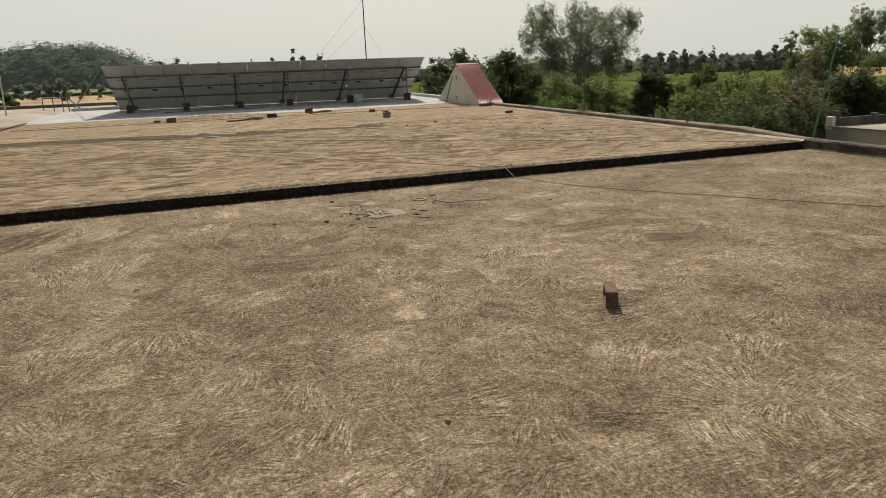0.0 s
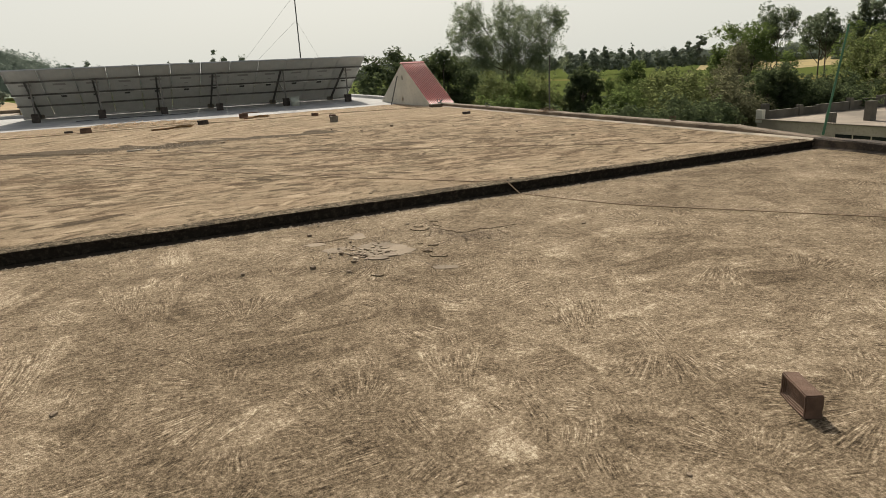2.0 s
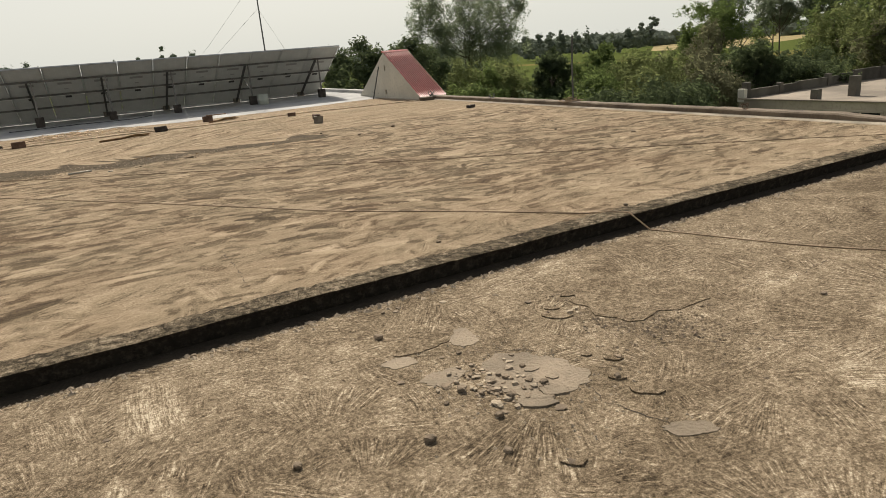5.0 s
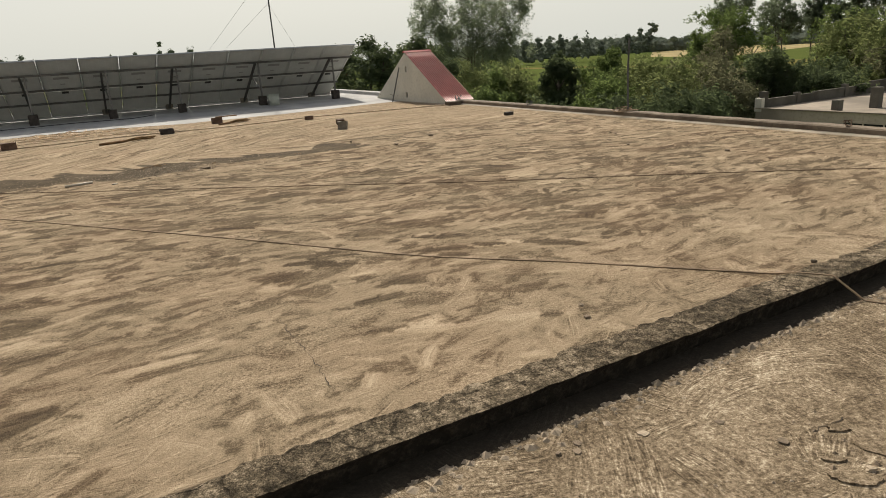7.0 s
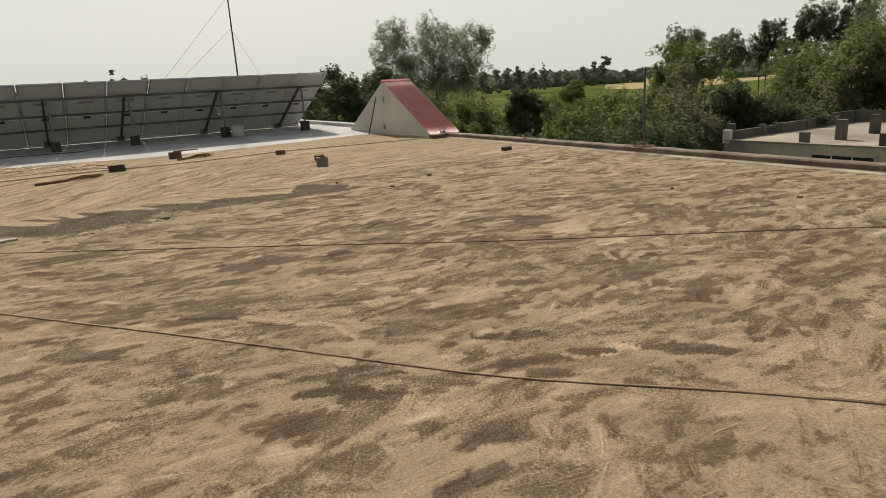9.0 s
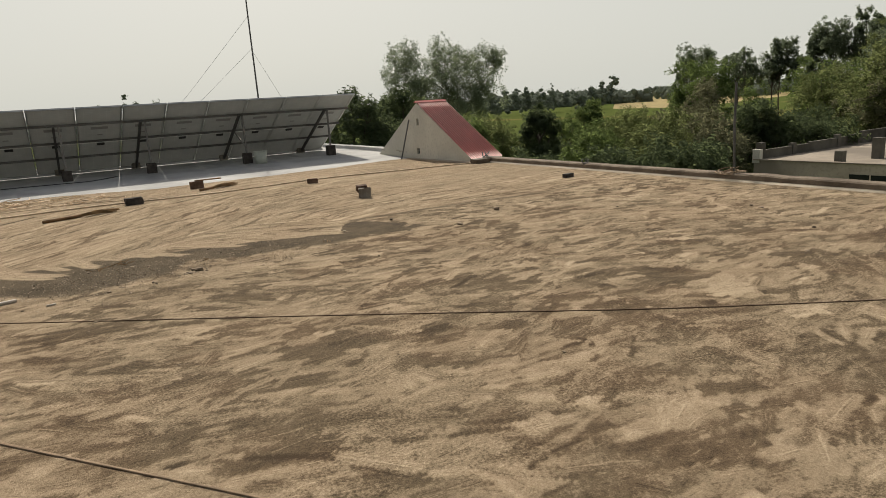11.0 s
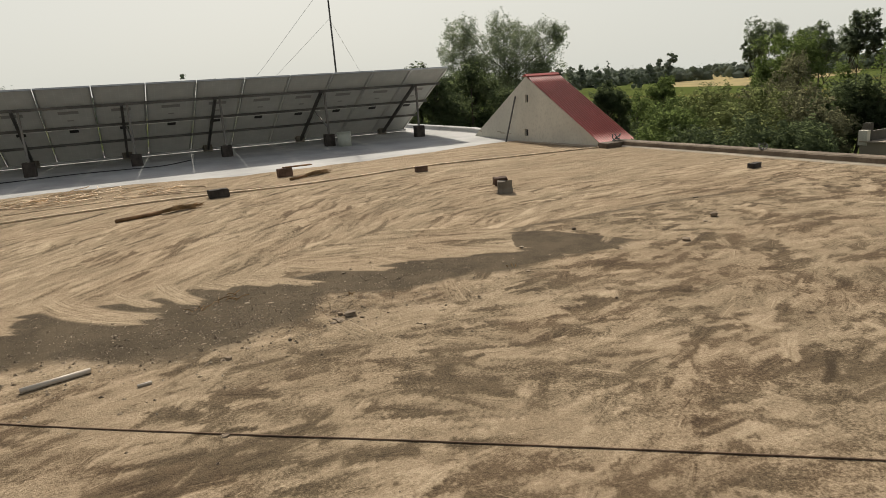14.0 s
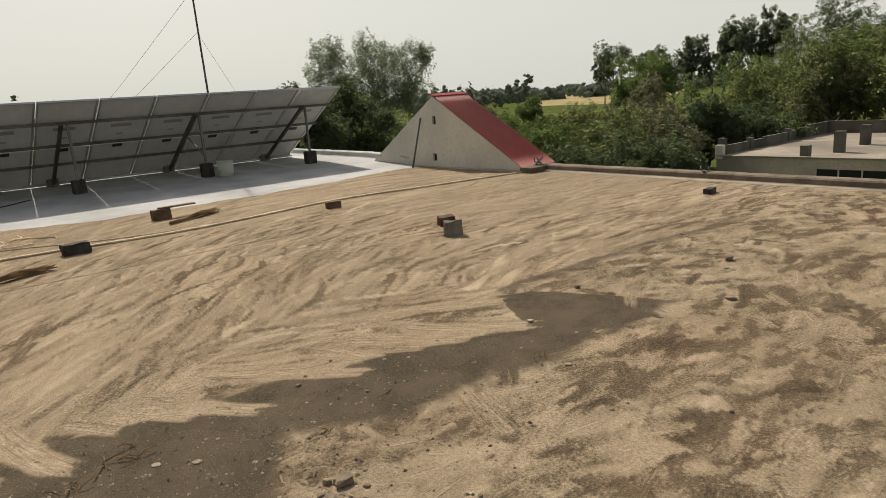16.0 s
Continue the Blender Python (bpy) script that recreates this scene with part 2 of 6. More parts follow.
def ground_material():
    m, nt, b = material("field_ground", 1.0)
    b.inputs["Specular IOR Level"].default_value = 0.0
    p = place_of(nt)
    s = nt.nodes.new("ShaderNodeSeparateXYZ")
    nt.links.new(p, s.inputs[0])
    v = nt.nodes.new("ShaderNodeTexVoronoi")
    v.voronoi_dimensions = "2D"
    v.distance = "MANHATTAN"
    v.inputs["Scale"].default_value = 0.011
    nt.links.new(vec(nt, "MULTIPLY", p, (1, 0.6, 0)), v.inputs["Vector"])
    sc = nt.nodes.new("ShaderNodeSeparateColor")
    nt.links.new(v.outputs["Color"], sc.inputs[0])
    n, f = noise_tex(nt, p, 0.05, 5, 0.6), noise_tex(nt, p, 1.2, 5, 0.7)
    col = mix(nt, span(nt, sc.outputs[0], 0.35, 0.45), (0.058, 0.082, 0.024), (0.085, 0.105, 0.032))
    col = mix(nt, span(nt, sc.outputs[1], 0.62, 0.66), col, (0.17, 0.145, 0.055))
    col = mix(nt, span(nt, n, 0.4, 0.65, 0, 0.6), col, (0.075, 0.098, 0.030))
    col = mix(nt, span(nt, f, 0.45, 0.7, 0, 0.5), col, (0.05, 0.062, 0.022))
    nt.links.new(col, b.inputs["Base Color"])
    bump(nt, b, f, 0.6, 0.15)
    return m


def module_back_material():
    """The white back sheet of a solar module, cells faintly showing."""
    m, nt, b = material("module_back", 0.45)
    p = object_of(nt)
    n = noise_tex(nt, p, 3, 4)
    col = mix(nt, span(nt, n, 0.3, 0.7), (0.47, 0.49, 0.475), (0.58, 0.60, 0.58))
    sx = nt.nodes.new("ShaderNodeSeparateXYZ")
    nt.links.new(p, sx.inputs[0])
    cell = None
    for out, pitch in ((sx.outputs[0], 0.182), (sx.outputs[1], 0.098)):
        near_line = math_node(nt, "ABSOLUTE", math_node(nt, "SUBTRACT", math_node(nt, "FRACT", math_node(nt, "DIVIDE", out, pitch)), 0.5))
        line = span(nt, near_line, 0.46 if pitch > 0.1 else 0.43, 0.49)
        cell = line if cell is None else math_node(nt, "MAXIMUM", cell, line)
    col = mix(nt, math_node(nt, "MULTIPLY_ADD", cell, -0.3, 0.3), col, (0.26, 0.275, 0.27))
    run = noise_tex(nt, vec(nt, "MULTIPLY", place_of(nt), (9.0, 0.8, 0.8)), 1.0, 3)
    col = mix(nt, span(nt, run, 0.46, 0.72, 0, 0.28), col, (0.50, 0.50, 0.47))
    nt.links.new(col, b.inputs["Base Color"])
    t = nt.nodes.new("ShaderNodeBsdfTranslucent")
    t.inputs[0].default_value = (0.75, 0.74, 0.68, 1)
    ms = nt.nodes.new("ShaderNodeMixShader")
    ms.inputs[0].default_value = 0.25
    nt.links.new(b.outputs[0], ms.inputs[1])
    nt.links.new(t.outputs[0], ms.inputs[2])
    nt.links.new(ms.outputs[0], nt.nodes["Material Output"].inputs["Surface"])
    return m


def cell_material():
    """Dark cells between two sheets of glass, which let a little light through."""
    m, nt, b = material("solar_glass", 0.12)
    b.inputs["Base Color"].default_value = (0.012, 0.015, 0.04, 1)
    t = nt.nodes.new("ShaderNodeBsdfTranslucent")
    t.inputs[0].default_value = (0.78, 0.80, 0.80, 1)
    ms = nt.nodes.new("ShaderNodeMixShader")
    ms.inputs[0].default_value = 0.085
    nt.links.new(b.outputs[0], ms.inputs[1])
    nt.links.new(t.outputs[0], ms.inputs[2])
    nt.links.new(ms.outputs[0], nt.nodes["Material Output"].inputs["Surface"])
    return m


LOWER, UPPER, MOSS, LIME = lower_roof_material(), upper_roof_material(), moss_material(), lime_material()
FIELD = ground_material()
CEMENT = plain("weathered_cement", (0.36, 0.33, 0.27), 0.9, spread=0.35, scale=3, relief=0.4, world_space=True)
PLASTER = plain("cream_plaster", (0.56, 0.53, 0.45), 0.85, spread=0.12, scale=2.5, relief=0.15, world_space=True)
PALE = plain("pale_plaster", (0.34, 0.295, 0.225), 0.85, spread=0.2, scale=1.0, relief=0.2, world_space=True)
DARK_WALL = plain("dark_damp_wall", (0.10, 0.092, 0.075), 0.9, spread=0.4, scale=2, relief=0.4, world_space=True)
GRIMY = plain("grimy_plaster", (0.36, 0.31, 0.245), 0.9, spread=0.35, scale=0.9, relief=0.2, world_space=True)
OLD_SLAB = plain("old_roof_slab", (0.24, 0.205, 0.160), 0.9, spread=0.35, scale=0.7, relief=0.3, world_space=True)
RED_SHEET = plain("red_painted_sheet", (0.40, 0.085, 0.075), 0.5, spread=0.2, scale=2, relief=0.05)
TANK = plain("dark_green_plastic", (0.028, 0.042, 0.036), 0.6, spread=0.2, scale=3, relief=0.02)
RED_PAINT = plain("red_fascia_paint", (0.17, 0.040, 0.032), 0.7, spread=0.2)
BRICK = plain("old_brick", (0.125, 0.078, 0.054), 0.9, spread=0.35, scale=30, relief=0.5)
SOOT_BRICK = plain("sooty_brick", (0.05, 0.042, 0.036), 0.9, spread=0.4, scale=30, relief=0.5)
BLOCK = plain("grey_concrete_block", (0.17, 0.15, 0.12), 0.9, spread=0.3, scale=14, relief=0.6)
STEEL = plain("galvanised_steel", (0.30, 0.30, 0.29), 0.5, 0.7, spread=0.25, scale=4, relief=0.0)
OLD_STEEL = plain("old_steel", (0.17, 0.165, 0.155), 0.6, 0.5, spread=0.3, scale=5, relief=0.05)
DARK_STEEL = plain("dark_steel", (0.095, 0.093, 0.088), 0.6, 0.4, spread=0.3, scale=5, relief=0.05)
ALU = plain("aluminium_frame", (0.55, 0.55, 0.53), 0.4, 0.8, spread=0.1, relief=0.0)
CELL = cell_material()
BACK = module_back_material()
PRINT = plain("printed_label", (0.30, 0.30, 0.28), 0.5, spread=0.1, relief=0.0)
BLACK = plain("black_plastic", (0.02, 0.02, 0.02), 0.5, spread=0.2, relief=0.02)
GREEN_PAINT = plain("green_pole_paint", (0.06, 0.16, 0.09), 0.5, spread=0.3)
CORD = plain("brown_cord", (0.27, 0.195, 0.125), 0.9, spread=0.3, scale=30, relief=0.3)
ROPE = plain("brown_rope", (0.13, 0.085, 0.055), 0.95, spread=0.4, scale=40, relief=0.5)
HOSE = plain("pale_hose", (0.60, 0.46, 0.31), 0.7, spread=0.3, scale=20)
WOOD = plain("dry_wood", (0.17, 0.10, 0.05), 0.9, spread=0.4, scale=25, relief=0.5)
STRAW = plain("dry_broom_straw", (0.24, 0.15, 0.07), 0.95, spread=0.4, scale=40, relief=0.5)
PIPE = plain("pvc_pipe", (0.46, 0.41, 0.34), 0.5, spread=0.1, scale=10, relief=0.05)
STONE = plain("mortar_chip", (0.20, 0.155, 0.108), 0.95, spread=0.4, scale=30, relief=0.6, world_space=True)
PALE_STONE = plain("pale_mortar_chip", (0.32, 0.262, 0.190), 0.95, spread=0.3, scale=30, relief=0.6, world_space=True)
BARE = plain("bare_screed", (0.225, 0.182, 0.130), 0.95, spread=0.3, scale=9, relief=0.9, world_space=True)
BARK = plain("bark", (0.085, 0.07, 0.055), 0.95, spread=0.4, scale=6, relief=0.6)
GLASS_DARK = plain("dark_window_glass", (0.02, 0.022, 0.022), 0.1, spread=0.1, relief=0.0)
PAIL = plain("pale_green_plastic", (0.42, 0.44, 0.38), 0.6, spread=0.15, scale=10, relief=0.05)
YELLOW = plain("yellow_sand", (0.55, 0.42, 0.12), 0.95, spread=0.2, scale=8, relief=0.5)
LEAF = leaf_material("leaf_green", (0.078, 0.108, 0.044), (0.120, 0.156, 0.066), (0.22, 0.29, 0.09), 0.5)
LEAF_DARK = leaf_material("leaf_dark", (0.060, 0.080, 0.048), (0.090, 0.114, 0.066), (0.16, 0.20, 0.09), 0.5)
LEAF_LIGHT = leaf_material("leaf_yellowgreen", (0.098, 0.118, 0.052), (0.140, 0.162, 0.074), (0.27, 0.31, 0.12), 0.5)
LEAF_DRY = leaf_material("leaf_dry", (0.115, 0.120, 0.072), (0.160, 0.160, 0.100), (0.27, 0.27, 0.15), 0.5)
LEAF_GREY = leaf_material("leaf_greygreen", (0.130, 0.155, 0.108), (0.176, 0.204, 0.142), (0.31, 0.36, 0.22), 0.5)


# haze is put into the far and hill leaf colours, paler and greyer
LEAF_FAR_HAZED = leaf_material("leaf_far_hazed", (0.160, 0.186, 0.150), (0.190, 0.216, 0.176), (0.29, 0.33, 0.26), 0.5)
LEAF_HILL_HAZED = leaf_material("leaf_hill_hazed", (0.150, 0.185, 0.155), (0.172, 0.208, 0.175), (0.29, 0.35, 0.28), 0.5)
LEAF_GUM = leaf_material("leaf_gum", (0.112, 0.138, 0.098), (0.148, 0.172, 0.124), (0.26, 0.31, 0.19), 0.5)


# ---- building helpers ----
def mesh_ob(name, bm, mat, smooth=False):
    me = bpy.data.meshes.new(name)
    bm.normal_update()
    bm.to_mesh(me)
    bm.free()
    me.materials.append(mat)
    if smooth:
        for f in me.polygons:
            f.use_smooth = True
    return new(name, me)


def part(name, bm, mat, parent, label="", smooth=False):
    ob = mesh_ob(name, bm, mat, smooth)
    ob.parent = parent
    if label:
        tagged(ob, label)
    return ob


def thing(name, at, label, category, group="", kind="", turn=0.0):
    ob = new(name)
    ob.empty_display_size = 0.1
    ob.matrix_basis = pose(*at, 0, 0, turn)
    return tagged(ob, label, category, group, kind)


def box(lo, hi, bevel=0.0, m=None, bm=None):
    bm2 = bmesh.new()
    bmesh.ops.create_cube(bm2, size=1)
    for v in bm2.verts:
        v.co = Vector((lo[i] + (v.co[i] + 0.5) * (hi[i] - lo[i]) for i in range(3)))
    if bevel:
        bmesh.ops.bevel(bm2, geom=bm2.edges[:], offset=bevel, segments=2, affect="EDGES", profile=0.6)
    if m is not None:
        bm2.transform(m)
    if bm is None:
        return bm2
    join(bm, bm2)
    return bm


def join(bm, other):
    me = bpy.data.meshes.new("tmp")
    other.to_mesh(me)
    other.free()
    bm.from_mesh(me)
    bpy.data.meshes.remove(me)


def beam(a, b, w, h, bm=None, bevel=0.0):
    """A straight bar from a to b."""
    a, b = Vector(a), Vector(b)
    d = b - a
    q = d.to_track_quat("Y", "Z").to_matrix().to_4x4()
    return box((-w / 2, 0, -h / 2), (w / 2, d.length, h / 2), bevel, Matrix.Translation(a) @ q, bm)


def tube(points, radius, sides=8, close=True, taper=None):
    """A round bar along points."""
    bm = bmesh.new()
    pts = [Vector(p) for p in points]
    rings = []
    for i, p in enumerate(pts):
        d = (pts[min(i + 1, len(pts) - 1)] - pts[max(i - 1, 0)]).normalized()
        q = d.to_track_quat("Z", "Y").to_matrix()
        r = radius if taper is None else radius + (taper - radius) * i / max(1, len(pts) - 1)
        rings.append([bm.verts.new(p + q @ Vector((math.cos(k * math.tau / sides) * r, math.sin(k * math.tau / sides) * r, 0))) for k in range(sides)])
    for a, b in zip(rings, rings[1:]):
        for k in range(sides):
            bm.faces.new((a[k], a[(k + 1) % sides], b[(k + 1) % sides], b[k]))
    if close:
        bm.faces.new(rings[0][::-1])
        bm.faces.new(rings[-1])
    return bm


def roughen(bm, amount, scale, seed=0.0):
    for v in bm.verts:
        v.co += noise.noise_vector(v.co * scale + Vector((seed, seed * 1.7, seed * 0.3))) * amount
    return bm


def floor_z(x, y):
    """The height of the upper roof: it rises slowly, and a little more under the panels."""
    z = 0.12 + 0.0053 * y
    if y > 18.4:
        z += 0.022 * (min(y, 21.2) - 18.4)
    return z


def sheet(xs, ys, height, mat, name):
    bm = bmesh.new()
    grid = [[bm.verts.new((x, y, height(x, y))) for x in xs] for y in ys]
    for j in range(len(ys) - 1):
        for i in range(len(xs) - 1):
            bm.faces.new((grid[j][i], grid[j][i + 1], grid[j + 1][i + 1], grid[j + 1][i]))
    return mesh_ob(name, bm, mat, True)


def steps(a, b, n):
    return [a + (b - a) * i / n for i in range(n + 1)]


# ---- ground and building ----
ground = sheet([-3000, -900, -300, -100, 0, 100, 300, 900, 3000], [-600, -100, 0, 100, 300, 700, 1500, 3500], lambda x, y: GROUND, FIELD, "ground")
tagged(ground, "flat farmland with green and ripe yellow fields", "ground", kind="structure")

RX = 9.0        # inner face of the low parapet on the far-off side
bm = box((-16, -14, GROUND), (9.3, 0.0, -0.35))
box((-16, 0.0, GROUND), (9.3, 26.3, -0.35), bm=bm)
tagged(mesh_ob("building_wall", bm, PALE), "plastered outer walls of the flat-roofed building", "wall", kind="structure")

def value_noise(x, y, cell, seed, octaves=3):
    """Smooth noise from -1 to 1 on arrays of places."""
    rng = np.random.default_rng(seed)
    total, weight = 0.0, 0.0
    for k in range(octaves):
        table = rng.uniform(-1, 1, (64, 64))
        u, v = x / cell * 2**k + 900.3, y / cell * 2**k + 900.7
        i, j = np.floor(u).astype(int), np.floor(v).astype(int)
        f, g = u - i, v - j
        f, g = f * f * (3 - 2 * f), g * g * (3 - 2 * g)
        at = lambda a, c: table[(i + a) % 64, (j + c) % 64]
        total = total + (at(0, 0) * (1 - f) * (1 - g) + at(1, 0) * f * (1 - g) + at(0, 1) * (1 - f) * g + at(1, 1) * f * g) * 0.6**k
        weight += 0.6**k
    return total / weight * 1.6


def ease(v):
    v = np.clip(v, 0, 1)
    return v * v * (3 - 2 * v)


class Swept:
    """A roof's surface on which broom strokes are laid one over another."""

    def __init__(self, xs, ys):
        self.xs, self.ys = np.array(xs), np.array(ys)
        self.X, self.Y = np.meshgrid(self.xs, self.ys)
        self.tone = np.zeros(self.X.shape)
        self.along, self.across = self.X.copy(), self.Y.copy()
        self.trough = np.zeros(self.X.shape)

    def stroke(self, x, y, turn, length, width, bend, tone, rise, phase, head=0.15, tail=0.5, side=0.4, strong=1.0, lines=0.06, fills=0.0):
        reach = 0.55 * length + 0.5 * width + 0.1
        i0, i1 = np.searchsorted(self.xs, (x - reach, x + reach))
        j0, j1 = np.searchsorted(self.ys, (y - reach, y + reach))
        if i1 - i0 < 2 or j1 - j0 < 2:
            return
        here = np.s_[j0:j1, i0:i1]
        dx, dy = self.X[here] - x, self.Y[here] - y
        c, s = math.cos(turn), math.sin(turn)
        u = c * dx + s * dy
        w = c * dy - s * dx - bend * u * u / 2
        # the bristles end at different places and leave lines
        rag = np.sin(w * 47 + phase) + 0.7 * np.sin(w * 101 + phase * 1.9)
        a = ease((u + length / 2 + 0.035 * length * rag) / (tail * length)) * ease((length / 2 - u + 0.035 * length * rag) / (head * length))
        a *= ease((width / 2 - np.abs(w)) / (side * width / 2)) * strong
        self.tone[here] = self.tone[here] * (1 - a) + (tone + rise * u / length + lines * rag) * a
        self.trough[here] *= 1 - a * fills
        on_top = a > 0.45 * strong
        self.along[here] = np.where(on_top, u + 0.11 * math.sin(phase * 7), self.along[here])
        self.across[here] = np.where(on_top, w + 0.05 * math.sin(phase * 3), self.across[here])

    def fan(self, x, y, r0, r1, a0, a1, tone, rise, phase, strong=0.9, edge=0.06):
        """Bristle lines that run out from one spot between two bearings."""
        i0, i1 = np.searchsorted(self.xs, (x - r1, x + r1))
        j0, j1 = np.searchsorted(self.ys, (y - r1, y + r1))
        if i1 - i0 < 2 or j1 - j0 < 2:
            return
        here = np.s_[j0:j1, i0:i1]
        dx, dy = self.X[here] - x, self.Y[here] - y
        r = np.hypot(dx, dy)
        half = (a1 - a0) / 2
        turn = (np.arctan2(dy, dx) - a0 - half + math.pi) % math.tau - math.pi
        rag = np.sin(turn * 23 + phase) + 0.7 * np.sin(turn * 51 + phase * 1.9)
        a = ease((r - r0) / (0.4 * (r1 - r0))) * ease((r1 * 0.95 - r + 0.05 * r1 * rag) / edge) * ease((half - np.abs(turn)) * r / 0.05) * strong
        self.tone[here] = self.tone[here] * (1 - a) + (tone + rise * (r - r0) / (r1 - r0) + 0.02 * rag) * a
        on_top = a > 0.45 * strong
        self.along[here] = np.where(on_top, r + 0.11 * math.sin(phase * 7), self.along[here])
        self.across[here] = np.where(on_top, turn * 0.6 * r1 + 0.05 * math.sin(phase * 3), self.across[here])

    def marks(self, rows, head=0.2, tail=0.3, fills=0.0, bend=0.0, rise=0.1):
        """Sweeps given by both ends, width and tone: one broad stroke, or many narrow ones side by side."""
        rng = random.Random(len(rows))
        for k, (x0, y0, x1, y1, width, tone) in enumerate(rows):
            d = math.hypot(x1 - x0, y1 - y0)
            if not fills:
                for i in range(int(width / 0.028) + 2):
                    aside, along = rng.uniform(-0.5, 0.5) * width, rng.uniform(-0.25, 0.25) * d
                    ux, uy = (x1 - x0) / d, (y1 - y0) / d
                    self.stroke((x0 + x1) / 2 + ux * along - uy * aside, (y0 + y1) / 2 + uy * along + ux * aside, math.atan2(uy, ux) + rng.gauss(0, 0.16), (d * 1.1 + 0.08) * rng.uniform(0.45, 1.0),
                                rng.uniform(0.04, 0.11), bend + rng.uniform(-0.6, 0.6), tone + rng.gauss(0, 0.05), rise, rng.uniform(0, 9), head * rng.uniform(0.4, 1.2), tail, 0.45, 0.85, 0.02)
                continue
            self.stroke((x0 + x1) / 2, (y0 + y1) / 2, math.atan2(y1 - y0, x1 - x0), d * 1.15 + 0.08, width, bend, tone, rise, k * 1.3, head, tail, 0.6, 0.9, 0.012, fills)

    def build(self, name, mat, height, bottom, shift, relief):
        """The surface with its rim turned down to the bottom."""
        ny, nx = self.X.shape
        Y = self.Y + shift(self.X, self.Y)
        Z = height(self.X, Y) + relief * self.tone * (1 - self.trough)
        top = np.stack([self.X, Y, Z], 2).reshape(-1, 3)
        k = np.arange(nx * ny).reshape(ny, nx)
        rim = np.concatenate([k[0, :-1], k[:-1, -1], k[-1, :0:-1], k[:0:-1, 0]])
        low = top[rim].copy()
        low[:, 2] = bottom
        n = len(rim)
        r = np.arange(n)
        sides = np.stack([nx * ny + r, nx * ny + (r + 1) % n, rim[(r + 1) % n], rim], 1)
        faces = np.concatenate([np.stack([k[:-1, :-1], k[:-1, 1:], k[1:, 1:], k[1:, :-1]], 2).reshape(-1, 4), sides])
        co = np.concatenate([top, low])
        me = bpy.data.meshes.new(name)
        me.vertices.add(len(co))
        me.vertices.foreach_set("co", co.astype(np.float32).ravel())
        me.loops.add(faces.size)
        me.loops.foreach_set("vertex_index", faces.astype(np.int32).ravel())
        me.polygons.add(len(faces))
        me.polygons.foreach_set("loop_start", np.arange(0, faces.size, 4, dtype=np.int32))
        me.polygons.foreach_set("loop_total", np.full(len(faces), 4, dtype=np.int32))
        me.update(calc_edges=True)
        me.materials.append(mat)
        # bristle lines fade out where one stroke cuts off another
        jump = np.zeros(self.X.shape)
        for field in (self.along, self.across):
            for axis, place in ((0, self.Y), (1, self.X)):
                step = np.abs(np.diff(field, axis=axis)) > 1.5 * np.abs(np.diff(place, axis=axis)) + 0.012
                if axis:
                    jump[:, 1:] += step
                    jump[:, :-1] += step
                else:
                    jump[1:] += step
                    jump[:-1] += step
        whole = 1.0 - np.clip(jump, 0, 1)
        pad = np.zeros(n)
        kept = me.attributes.new("whole", "FLOAT", "POINT")
        kept.data.foreach_set("value", np.concatenate([whole.ravel(), pad]).astype(np.float32))
        sweep = me.attributes.new("sweep", "FLOAT_VECTOR", "POINT")
        sweep.data.foreach_set("vector", np.stack([np.concatenate([v.ravel(), pad]) for v in (self.along, self.across, self.tone)], 1).astype(np.float32).ravel())
        trough = me.attributes.new("trough", "FLOAT", "POINT")
        trough.data.foreach_set("value", np.concatenate([self.trough.ravel(), pad]).astype(np.float32))
        return new(name, me)


